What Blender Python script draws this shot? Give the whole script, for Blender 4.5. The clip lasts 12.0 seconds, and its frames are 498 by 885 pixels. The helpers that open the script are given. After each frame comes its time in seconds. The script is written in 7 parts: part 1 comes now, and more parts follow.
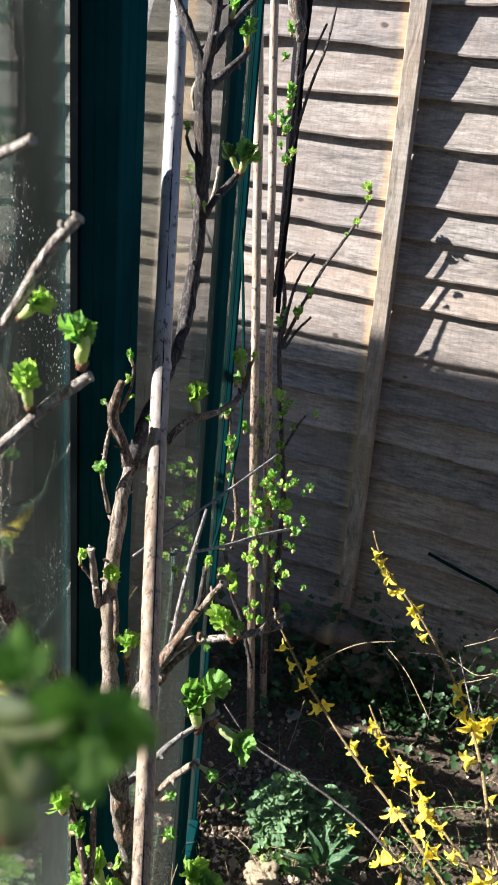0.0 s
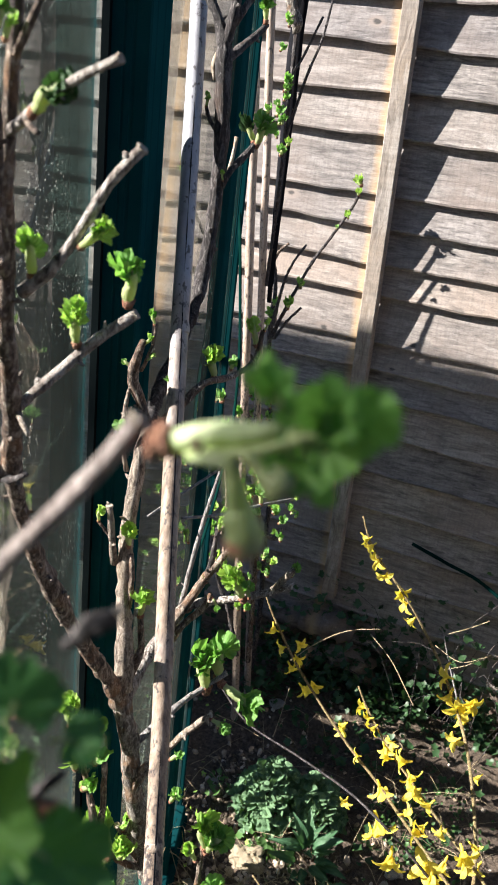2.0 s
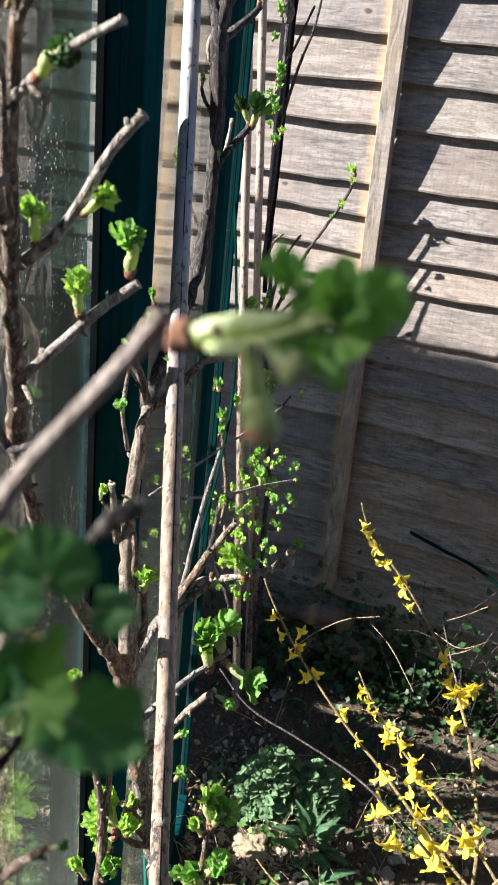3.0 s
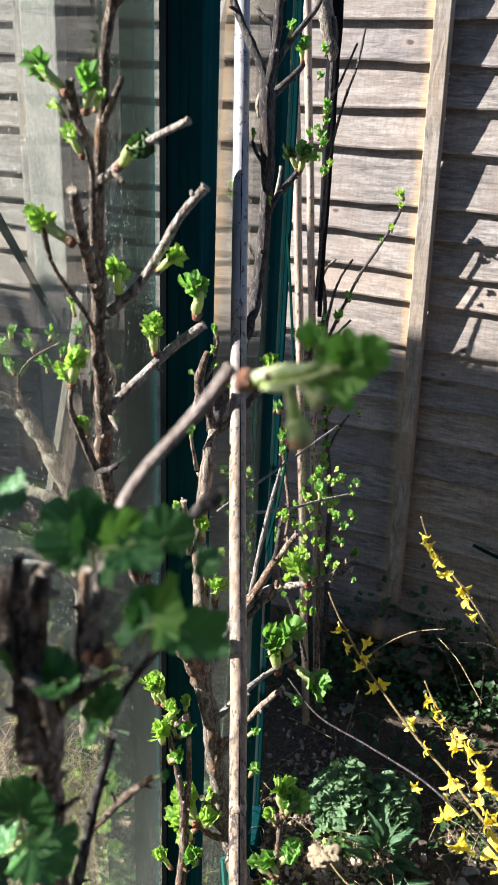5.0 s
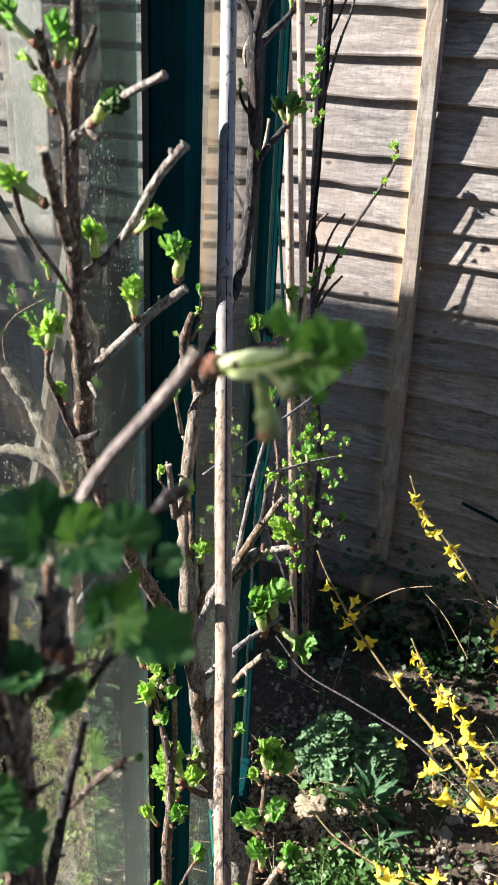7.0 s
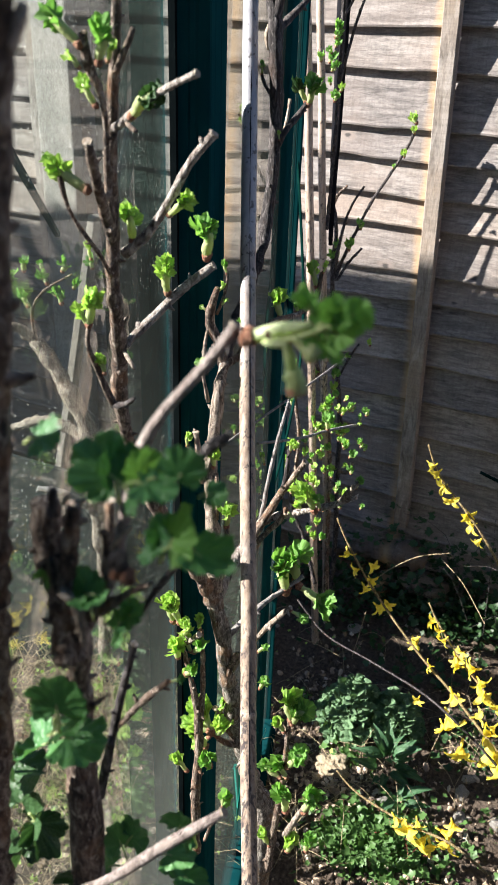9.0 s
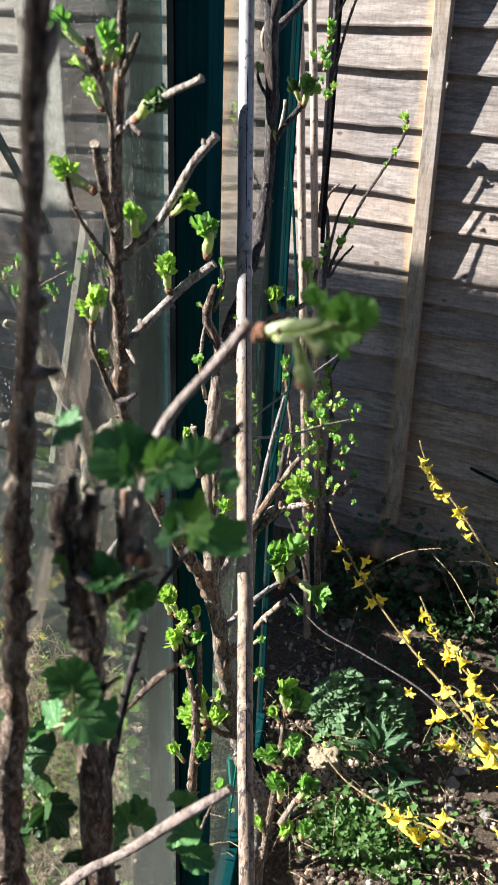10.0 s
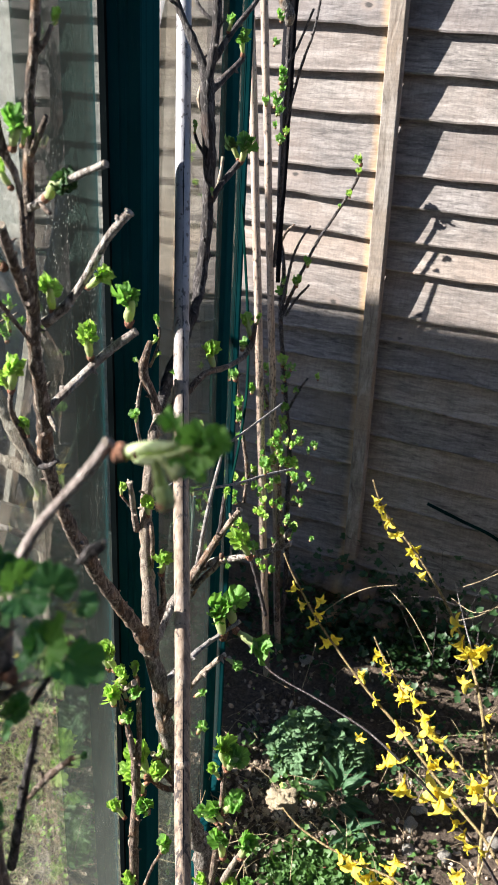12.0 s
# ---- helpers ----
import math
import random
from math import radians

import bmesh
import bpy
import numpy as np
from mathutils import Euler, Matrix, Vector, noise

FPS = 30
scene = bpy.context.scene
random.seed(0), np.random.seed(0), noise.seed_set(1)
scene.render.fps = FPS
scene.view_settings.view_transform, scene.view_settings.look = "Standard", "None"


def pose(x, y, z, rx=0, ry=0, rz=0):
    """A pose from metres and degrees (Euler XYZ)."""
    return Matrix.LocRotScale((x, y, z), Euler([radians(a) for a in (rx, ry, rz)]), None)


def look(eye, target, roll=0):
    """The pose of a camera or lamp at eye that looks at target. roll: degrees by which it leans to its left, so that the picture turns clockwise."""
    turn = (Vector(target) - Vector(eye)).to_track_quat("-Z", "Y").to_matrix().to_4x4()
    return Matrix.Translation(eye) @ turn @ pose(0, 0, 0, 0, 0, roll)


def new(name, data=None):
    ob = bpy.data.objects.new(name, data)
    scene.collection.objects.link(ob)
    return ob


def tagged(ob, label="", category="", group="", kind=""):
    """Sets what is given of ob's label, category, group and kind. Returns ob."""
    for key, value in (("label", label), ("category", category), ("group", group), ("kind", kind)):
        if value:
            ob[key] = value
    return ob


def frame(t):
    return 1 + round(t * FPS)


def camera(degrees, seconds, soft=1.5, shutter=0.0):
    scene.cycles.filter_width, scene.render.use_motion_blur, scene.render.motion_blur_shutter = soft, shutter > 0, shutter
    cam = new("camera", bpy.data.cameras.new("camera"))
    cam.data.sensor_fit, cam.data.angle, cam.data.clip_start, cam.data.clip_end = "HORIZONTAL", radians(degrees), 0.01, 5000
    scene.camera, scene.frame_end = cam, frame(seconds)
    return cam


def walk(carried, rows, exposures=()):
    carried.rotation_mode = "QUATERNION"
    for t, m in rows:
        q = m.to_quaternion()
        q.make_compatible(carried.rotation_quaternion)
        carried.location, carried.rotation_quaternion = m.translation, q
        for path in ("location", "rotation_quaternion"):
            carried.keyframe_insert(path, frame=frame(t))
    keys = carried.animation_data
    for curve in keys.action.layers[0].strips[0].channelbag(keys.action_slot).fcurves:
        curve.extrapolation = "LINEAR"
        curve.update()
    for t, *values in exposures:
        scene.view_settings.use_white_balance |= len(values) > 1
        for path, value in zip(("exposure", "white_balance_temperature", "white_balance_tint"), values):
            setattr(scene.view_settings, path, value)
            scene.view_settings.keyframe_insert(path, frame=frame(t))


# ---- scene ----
cam = camera(33.8, 12.0)
PATH = [
    (0, (0.53, 0.377, 1.748), (-0.142, 2.082, 0.948), 5.4),
    (0.5, (0.511, 0.382, 1.726), (-0.099, 2.117, 0.939), 4.2),
    (1, (0.525, 0.37, 1.708), (-0.062, 2.125, 0.95), 4.7),
    (1.5, (0.497, 0.365, 1.697), (-0.111, 2.102, 0.915), 6.3),
    (2, (0.511, 0.332, 1.716), (-0.106, 2.065, 0.931), 6.8),
    (2.5, (0.509, 0.33, 1.697), (-0.09, 2.064, 0.899), 6.9),
    (4.3, (0.539, 0.268, 1.721), (-0.138, 1.994, 0.97), 3.2),
    (4.5, (0.537, 0.265, 1.721), (-0.151, 1.986, 0.97), 3.2),
    (5, (0.543, 0.253, 1.728), (-0.214, 1.945, 0.977), 2.3),
    (5.5, (0.544, 0.261, 1.735), (-0.236, 1.938, 0.974), 1.4),
    (6, (0.543, 0.264, 1.738), (-0.218, 1.938, 0.951), 1.8),
    (6.5, (0.542, 0.272, 1.736), (-0.205, 1.936, 0.917), 2.3),
    (7, (0.542, 0.27, 1.732), (-0.175, 1.931, 0.879), 2.8),
    (7.2, (0.545, 0.263, 1.732), (-0.164, 1.922, 0.869), 2.9),
    (8.8, (0.557, 0.237, 1.751), (-0.188, 1.852, 0.838), 1.5),
    (9, (0.557, 0.228, 1.747), (-0.19, 1.843, 0.833), 1.9),
    (9.5, (0.555, 0.23, 1.744), (-0.191, 1.836, 0.814), 2.0),
    (10, (0.557, 0.211, 1.752), (-0.166, 1.833, 0.833), 2.2),
    (10.5, (0.558, 0.219, 1.771), (-0.13, 1.877, 0.888), 2.8),
    (11, (0.562, 0.223, 1.773), (-0.111, 1.898, 0.912), 3.4),
    (11.5, (0.565, 0.22, 1.777), (-0.109, 1.9, 0.926), 3.3),
    (12, (0.583, 0.239, 1.781), (-0.088, 1.915, 0.921), 3.1),
]
walk(cam, [(t, look(eye, target, roll)) for t, eye, target, roll in PATH])
cam.data.dof.use_dof = True
cam.data.dof.focus_distance = 1.05
cam.data.dof.aperture_fstop = 26.0

# ---- light ----
SUN_FROM = Vector((-0.78, -0.40, 0.50)).normalized()
sun = new("sun", bpy.data.lights.new("sun", "SUN"))
sun.data.energy, sun.data.angle, sun.data.color = 5.0, radians(0.55), (1.0, 0.955, 0.895)
sun.matrix_world = look(SUN_FROM * 20, (0, 0, 0))
world = bpy.data.worlds.new("sky")
scene.world = world
world.use_nodes = True
wn, wl = world.node_tree.nodes, world.node_tree.links
sky = wn.new("ShaderNodeTexSky")
sky.sky_type, sky.sun_disc = "NISHITA", False
sky.ozone_density, sky.dust_density = 5.0, 0.2
sky.sun_elevation, sky.sun_rotation = math.asin(SUN_FROM.z), math.atan2(SUN_FROM.x, SUN_FROM.y)
wn["Background"].inputs["Strength"].default_value = 0.040
wl.new(sky.outputs["Color"], wn["Background"].inputs["Color"])
scene.view_settings.exposure = 1.88


# ---- materials ----
class Mat:
    """A node material with a few shorthands."""

    def __init__(self, name):
        self.m = bpy.data.materials.new(name)
        self.m.use_nodes = True
        self.n, self.l = self.m.node_tree.nodes, self.m.node_tree.links
        self.b = self.n["Principled BSDF"]
        self.co = self.n.new("ShaderNodeTexCoord").outputs["Object"]

    def scaled(self, sx, sy, sz):
        mp = self.n.new("ShaderNodeMapping")
        mp.inputs["Scale"].default_value = (sx, sy, sz)
        self.l.new(self.co, mp.inputs["Vector"])
        return mp.outputs["Vector"]

    def noise(self, scale, detail=4.0, vec=None, rough=0.6, dist=0.0):
        t = self.n.new("ShaderNodeTexNoise")
        t.inputs["Scale"].default_value, t.inputs["Detail"].default_value = scale, detail
        t.inputs["Roughness"].default_value, t.inputs["Distortion"].default_value = rough, dist
        self.l.new(vec if vec else self.co, t.inputs["Vector"])
        return t.outputs["Fac"]

    def ramp(self, fac, *stops):
        r = self.n.new("ShaderNodeValToRGB")
        e = r.color_ramp.elements
        while len(e) < len(stops):
            e.new(0.5)
        for k, (p, c) in zip(e, stops):
            k.position, k.color = p, (*c, 1.0)
        self.l.new(fac, r.inputs["Fac"])
        return r.outputs["Color"]

    def mix(self, fac, a, b, how="MIX"):
        x = self.n.new("ShaderNodeMix")
        x.data_type, x.blend_type = "RGBA", how
        for sock, v in ((x.inputs[0], fac), (x.inputs[6], a), (x.inputs[7], b)):
            if isinstance(v, (int, float)):
                sock.default_value = v
            elif isinstance(v, tuple):
                sock.default_value = (*v, 1.0)
            else:
                self.l.new(v, sock)
        return x.outputs[2]

    def math(self, op, a, b=0.0):
        x = self.n.new("ShaderNodeMath")
        x.operation = op
        for sock, v in zip(x.inputs, (a, b)):
            if isinstance(v, (int, float)):
                sock.default_value = v
            else:
                self.l.new(v, sock)
        return x.outputs[0]

    def random(self):
        return self.n.new("ShaderNodeObjectInfo").outputs["Random"]

    def island(self):
        return self.n.new("ShaderNodeNewGeometry").outputs["Random Per Island"]

    def colour(self, c):
        self.l.new(c, self.b.inputs["Base Color"])

    def rough(self, v):
        self.b.inputs["Roughness"].default_value = v

    def bump(self, h, strength, dist):
        k = self.n.new("ShaderNodeBump")
        k.inputs["Strength"].default_value, k.inputs["Distance"].default_value = strength, dist
        self.l.new(h, k.inputs["Height"])
        self.l.new(k.outputs["Normal"], self.b.inputs["Normal"])


def wood_mat(name, dark, mid, light, warm, along="x", scale=1.0):
    """Weathered sawn timber, the grain along one axis; boards differ by chance."""
    m = Mat(name)
    s = {"x": (1.8, 9, 12), "z": (9, 9, 1.5)}[along]
    rnd, base_co = m.random(), m.co
    off = m.n.new("ShaderNodeVectorMath")
    off.operation = "ADD"
    sc = m.n.new("ShaderNodeVectorMath")
    sc.operation = "SCALE"
    sc.inputs[0].default_value = (7.3, 3.1, 5.7)
    m.l.new(rnd, sc.inputs["Scale"])
    m.l.new(m.co, off.inputs[0])
    m.l.new(sc.outputs[0], off.inputs[1])
    m.co = off.outputs[0]
    grain = m.noise(9 * scale, 7, m.scaled(*s), 0.66, 0.9)
    fine = m.noise(60 * scale, 4, m.scaled(*s), 0.7)
    patch = m.noise(3.5, 4)
    scuff = m.noise(13, 5, m.scaled(0.5, 1, 2.6) if along == "x" else m.scaled(2.2, 2.2, 0.6), 0.66, 0.4)
    saw = m.noise(150, 2, m.scaled(1, 1, 0.05) if along == "x" else m.scaled(0.06, 0.06, 1))
    c = m.ramp(grain, (0.30, dark), (0.45, mid), (0.72, light))
    c = m.mix(m.ramp(patch, (0.40, (0, 0, 0)), (0.66, (0.85, 0.85, 0.85))), c, warm)
    c = m.mix(m.ramp(scuff, (0.54, (0, 0, 0)), (0.61, (0.5, 0.5, 0.5))), c, light)
    c = m.mix(m.ramp(scuff, (0.32, (0.5, 0.5, 0.5)), (0.42, (0, 0, 0))), c, dark)
    c = m.mix(m.ramp(fine, (0.36, (0.35, 0.35, 0.35)), (0.52, (0, 0, 0))), c, dark)
    c = m.mix(m.ramp(saw, (0.38, (0.20, 0.20, 0.20)), (0.52, (0, 0, 0))), c, dark)
    tone = m.ramp(rnd, (0.0, (0.78, 0.78, 0.81)), (0.5, (1.0, 0.98, 0.96)), (1.0, (1.15, 1.10, 1.04)))
    c = m.mix(1.0, c, tone, "MULTIPLY")
    # a few knots, ringed and dark in the middle
    kv = m.n.new("ShaderNodeTexVoronoi")
    kv.voronoi_dimensions = "2D"
    kv.inputs["Scale"].default_value = 1.0
    sep = m.n.new("ShaderNodeSeparateXYZ")
    m.l.new(m.co, sep.inputs[0])
    flat = m.n.new("ShaderNodeCombineXYZ")
    m.l.new(m.math("MULTIPLY", sep.outputs[0], 3.0 if along == "x" else 9.0), flat.inputs[0])
    m.l.new(m.math("MULTIPLY", sep.outputs[2], 4.6 if along == "x" else 2.6), flat.inputs[1])
    m.l.new(flat.outputs[0], kv.inputs["Vector"])
    pick = m.n.new("ShaderNodeSeparateXYZ")
    m.l.new(kv.outputs["Color"], pick.inputs[0])
    some = m.math("GREATER_THAN", pick.outputs[0], 0.62)
    kd = m.math("ADD", kv.outputs["Distance"], m.math("MULTIPLY", m.math("SUBTRACT", grain, 0.5), 0.09))
    ring = m.math("MULTIPLY", some, m.ramp(kd, (0.045, (0.7, 0.7, 0.7)), (0.085, (0, 0, 0))))
    core = m.math("MULTIPLY", some, m.ramp(kd, (0.016, (0.85, 0.85, 0.85)), (0.034, (0, 0, 0))))
    c = m.mix(ring, c, warm)
    c = m.mix(core, c, tuple(v * 0.5 for v in dark))
    if along == "x":
        # orange-tan strip with a wavering edge beside the batten
        raw = m.n.new("ShaderNodeSeparateXYZ")
        m.l.new(base_co, raw.inputs[0])
        off_line = m.math("SUBTRACT", raw.outputs[0], m.math("SUBTRACT", 0.083, m.math("MULTIPLY", raw.outputs[2], 0.028)))
        wob = m.math("MULTIPLY", m.math("SUBTRACT", m.noise(22, 3), 0.5), 0.03)
        near = m.math("ABSOLUTE", m.math("ADD", m.math("ADD", off_line, 0.030), wob))
        c = m.mix(m.ramp(near, (0.003, (0.6, 0.6, 0.6)), (0.024, (0, 0, 0))), c, (0.52, 0.34, 0.17))
    m.colour(c)
    m.rough(0.85)
    m.bump(grain, 0.5, 0.004)
    return m.m


fence_wood = wood_mat("weathered_fence_wood", (0.066, 0.062, 0.062), (0.196, 0.178, 0.170), (0.41, 0.378, 0.356), (0.262, 0.216, 0.190))
batten_wood = wood_mat("batten_wood", (0.09, 0.078, 0.068), (0.26, 0.232, 0.208), (0.46, 0.425, 0.39), (0.30, 0.232, 0.172), "z")
hedge_wood = wood_mat("stained_fence_wood", (0.03, 0.025, 0.02), (0.10, 0.085, 0.07), (0.2, 0.17, 0.14), (0.13, 0.10, 0.075))
stake_wood = wood_mat("grey_stake_wood", (0.08, 0.075, 0.07), (0.20, 0.19, 0.175), (0.34, 0.32, 0.30), (0.22, 0.19, 0.16), "z")
log_wood = wood_mat("rotten_wood", (0.05, 0.04, 0.034), (0.15, 0.12, 0.10), (0.28, 0.235, 0.20), (0.18, 0.13, 0.10))


def bark_mat(name, dark, mid, light, lichen, amount=0.5):
    m = Mat(name)
    a = m.noise(190, 6, m.scaled(1, 1, 0.3), 0.72, 1.2)
    b = m.noise(45, 4)
    f = m.noise(700, 4)
    c = m.ramp(a, (0.38, dark), (0.5, mid), (0.64, light))
    c = m.mix(m.ramp(b, (0.52, (0, 0, 0)), (0.68, (amount, amount, amount))), c, lichen)
    c = m.mix(m.ramp(f, (0.3, (0.7, 0.7, 0.7)), (0.5, (0, 0, 0))), c, dark)
    fleck = m.noise(330, 3, m.scaled(1, 1, 0.5), 0.6, 0.5)
    c = m.mix(m.ramp(fleck, (0.60, (0, 0, 0)), (0.68, (0.8, 0.8, 0.8))), c, tuple(min(0.8, v * 1.25) for v in light))
    m.colour(c)
    m.rough(0.82)
    m.bump(m.mix(0.35, a, f), 1.0, 0.007)
    return m.m


bark = bark_mat("gooseberry_bark", (0.022, 0.014, 0.011), (0.155, 0.105, 0.077), (0.50, 0.42, 0.345), (0.36, 0.17, 0.07))
bark_pale = bark_mat("pale_bark", (0.07, 0.05, 0.04), (0.32, 0.26, 0.21), (0.55, 0.48, 0.41), (0.30, 0.22, 0.12), 0.35)
bark_trunk = bark_mat("grey_trunk_bark", (0.028, 0.022, 0.019), (0.19, 0.165, 0.14), (0.52, 0.48, 0.43), (0.40, 0.20, 0.08), 0.5)
bark_dark = bark_mat("dark_bark", (0.012, 0.009, 0.009), (0.043, 0.036, 0.037), (0.20, 0.18, 0.175), (0.13, 0.075, 0.05), 0.4)
bark_smooth = bark_mat("smooth_twig_bark", (0.13, 0.10, 0.092), (0.33, 0.272, 0.25), (0.50, 0.44, 0.41), (0.33, 0.22, 0.165), 0.3)
bark_grey = bark_mat("dry_grey_twig", (0.10, 0.09, 0.09), (0.30, 0.28, 0.27), (0.48, 0.45, 0.43), (0.25, 0.2, 0.16), 0.3)
bark_gold = bark_mat("forsythia_bark", (0.10, 0.07, 0.03), (0.27, 0.20, 0.09), (0.42, 0.34, 0.17), (0.22, 0.12, 0.06), 0.4)
bark_cut = bark_mat("silvery_cut_twig", (0.05, 0.034, 0.026), (0.37, 0.32, 0.285), (0.68, 0.63, 0.58), (0.13, 0.085, 0.06), 0.75)
cut_wood = bark_mat("cut_wood", (0.25, 0.18, 0.12), (0.5, 0.42, 0.33), (0.68, 0.6, 0.5), (0.3, 0.2, 0.13), 0.5)


def leaf_mat(name, young, old, vein, trans=0.45, gloss=0.45, unit=True):
    """A leaf: surface and light through it, darker veins, tone by piece."""
    m = Mat(name)
    rnd = m.random()
    isl = m.island()
    v = m.n.new("ShaderNodeTexVoronoi")
    v.feature = "DISTANCE_TO_EDGE"
    v.inputs["Scale"].default_value = 11 if unit else 260
    m.l.new(m.co, v.inputs["Vector"])
    n = m.noise(6 if unit else 140, 4)
    sep = m.n.new("ShaderNodeSeparateXYZ")
    m.l.new(m.co, sep.inputs[0])
    turn = m.math("ARCTAN2", sep.outputs[0], m.math("ADD", sep.outputs[1], 0.02))
    rib = m.math("POWER", m.math("ABSOLUTE", m.math("COSINE", m.math("MULTIPLY", turn, 3.27))), 40.0)
    fine = m.math("POWER", m.math("ABSOLUTE", m.math("COSINE", m.math("MULTIPLY", turn, 16.35))), 8.0)
    ribs = m.math("ADD", rib, m.math("MULTIPLY", fine, 0.35))
    c = m.mix(rnd, young, old)
    c = m.mix(m.ramp(isl, (0.0, (0, 0, 0)), (1.0, (0.35, 0.35, 0.35))), c, old)
    c = m.mix(m.ramp(n, (0.3, (0, 0, 0)), (0.75, (0.55, 0.55, 0.55))), c, vein)
    c = m.mix(m.ramp(v.outputs["Distance"], (0.0, (0.22, 0.22, 0.22)), (0.12, (0, 0, 0))), c, tuple(k * 0.8 for k in vein))
    m.colour(c)
    m.rough(gloss)
    m.b.inputs["Specular IOR Level"].default_value = 0.35
    c = m.mix(m.math("MULTIPLY", ribs, 0.25), c, tuple(min(1, k * 1.7 + 0.03) for k in young))
    m.colour(c)
    m.bump(m.math("SUBTRACT", m.math("MULTIPLY", v.outputs["Distance"], 4.0), ribs), 0.22, 0.025 if unit else 0.0012)
    tr = m.n.new("ShaderNodeBsdfTranslucent")
    bright = m.mix(1.0, c, (1.2, 1.3, 0.75), "MULTIPLY")
    m.l.new(bright, tr.inputs["Color"])
    mx = m.n.new("ShaderNodeMixShader")
    mx.inputs["Fac"].default_value = trans
    m.l.new(m.b.outputs[0], mx.inputs[1])
    m.l.new(tr.outputs[0], mx.inputs[2])
    m.l.new(mx.outputs[0], m.n["Material Output"].inputs["Surface"])
    return m.m


leaf_green = leaf_mat("gooseberry_leaf", (0.21, 0.40, 0.10), (0.12, 0.28, 0.07), (0.15, 0.31, 0.07))
# mature tone with shade put into it, for leaves near the path
leaf_old_shaded = leaf_mat("shaded_mature_leaf", (0.095, 0.25, 0.075), (0.06, 0.175, 0.07), (0.07, 0.19, 0.05), 0.32, 0.36)
leaf_bright = leaf_mat("young_leaf", (0.39, 0.56, 0.14), (0.25, 0.44, 0.10), (0.31, 0.48, 0.11), 0.45)
# darker than the other leaves, with deep shade put into the colour
leaf_dark = leaf_mat("shade_toned_leaf", (0.042, 0.098, 0.034), (0.022, 0.058, 0.022), (0.035, 0.08, 0.026), 0.25)
leaf_sage = leaf_mat("wrinkled_sage_leaf", (0.185, 0.300, 0.160), (0.105, 0.195, 0.100), (0.05, 0.11, 0.05), 0.22, 0.75)
leaf_lance = leaf_mat("lance_leaf", (0.06, 0.14, 0.065), (0.035, 0.095, 0.045), (0.07, 0.15, 0.07), 0.25, 0.5)
leaf_cover = leaf_mat("ground_cover_leaf", (0.11, 0.21, 0.06), (0.06, 0.14, 0.045), (0.08, 0.16, 0.045), 0.35)
sheath_mat = leaf_mat("pale_sheath", (0.50, 0.58, 0.34), (0.44, 0.54, 0.29), (0.55, 0.52, 0.38), 0.4, 0.5, False)
blush_mat = leaf_mat("red_blush", (0.42, 0.20, 0.14), (0.46, 0.14, 0.11), (0.36, 0.36, 0.17), 0.25, 0.5, False)
stalk_mat = leaf_mat("pale_stalk", (0.46, 0.55, 0.26), (0.37, 0.48, 0.20), (0.50, 0.46, 0.28), 0.35, 0.5, False)
bud_mat = bark_mat("bud_scale", (0.16, 0.05, 0.03), (0.33, 0.14, 0.08), (0.5, 0.28, 0.17), (0.4, 0.3, 0.15), 0.4)
petal_mat = leaf_mat("forsythia_petal", (0.86, 0.70, 0.10), (0.82, 0.63, 0.06), (0.88, 0.74, 0.20), 0.4, 0.5)
calyx_mat = leaf_mat("flower_bud_skin", (0.42, 0.52, 0.25), (0.38, 0.48, 0.22), (0.48, 0.40, 0.24), 0.4, 0.45, False)
red_mat = leaf_mat("reddish_stem", (0.30, 0.06, 0.05), (0.22, 0.05, 0.04), (0.25, 0.1, 0.06), 0.1, 0.45, False)


def cane_mat(grey=0.85, pale=1.0):
    m = Mat("weathered_bamboo")
    a = m.noise(30, 5, m.scaled(6, 6, 0.35), 0.65)
    b = m.noise(2.2, 3, m.scaled(1, 1, 1.6))
    s = m.noise(180, 3, m.scaled(1, 1, 0.6))
    hz = m.n.new("ShaderNodeSeparateXYZ")
    m.l.new(m.co, hz.inputs[0])
    c = m.ramp(a, (0.3, (0.13 * pale, 0.094 * pale, 0.074 * pale)), (0.5, (0.31 * pale, 0.232 * pale, 0.178 * pale)), (0.7, (0.46 * pale, 0.385 * pale, 0.315 * pale)))
    # greyer and bluer with height, with cool sky light put into the colour
    c = m.mix(m.ramp(m.math("ADD", b, m.math("MULTIPLY", m.math("SUBTRACT", hz.outputs[2], 1.42), 0.8)), (0.42, (0, 0, 0)), (0.52, (grey, grey, grey))), c, (0.335, 0.35, 0.40))
    c = m.mix(m.ramp(s, (0.36, (0.85, 0.85, 0.85)), (0.42, (0, 0, 0))), c, (0.06, 0.05, 0.05))
    mould = m.ramp(m.noise(95, 5, m.scaled(1.6, 1.6, 0.5), 0.7), (0.42, (0.9, 0.9, 0.9)), (0.49, (0, 0, 0)))
    band = m.ramp(m.math("MULTIPLY", hz.outputs[2], 0.5), (0.34, (0, 0, 0)), (0.40, (1, 1, 1)), (0.54, (1, 1, 1)), (0.60, (0.15, 0.15, 0.15)))
    c = m.mix(m.mix(band, (0, 0, 0), mould), c, (0.035, 0.03, 0.035))
    m.colour(c)
    m.rough(0.5)
    m.bump(a, 0.35, 0.002)
    return m.m


bamboo = cane_mat()
bamboo_warm = cane_mat(0.1, 1.45)


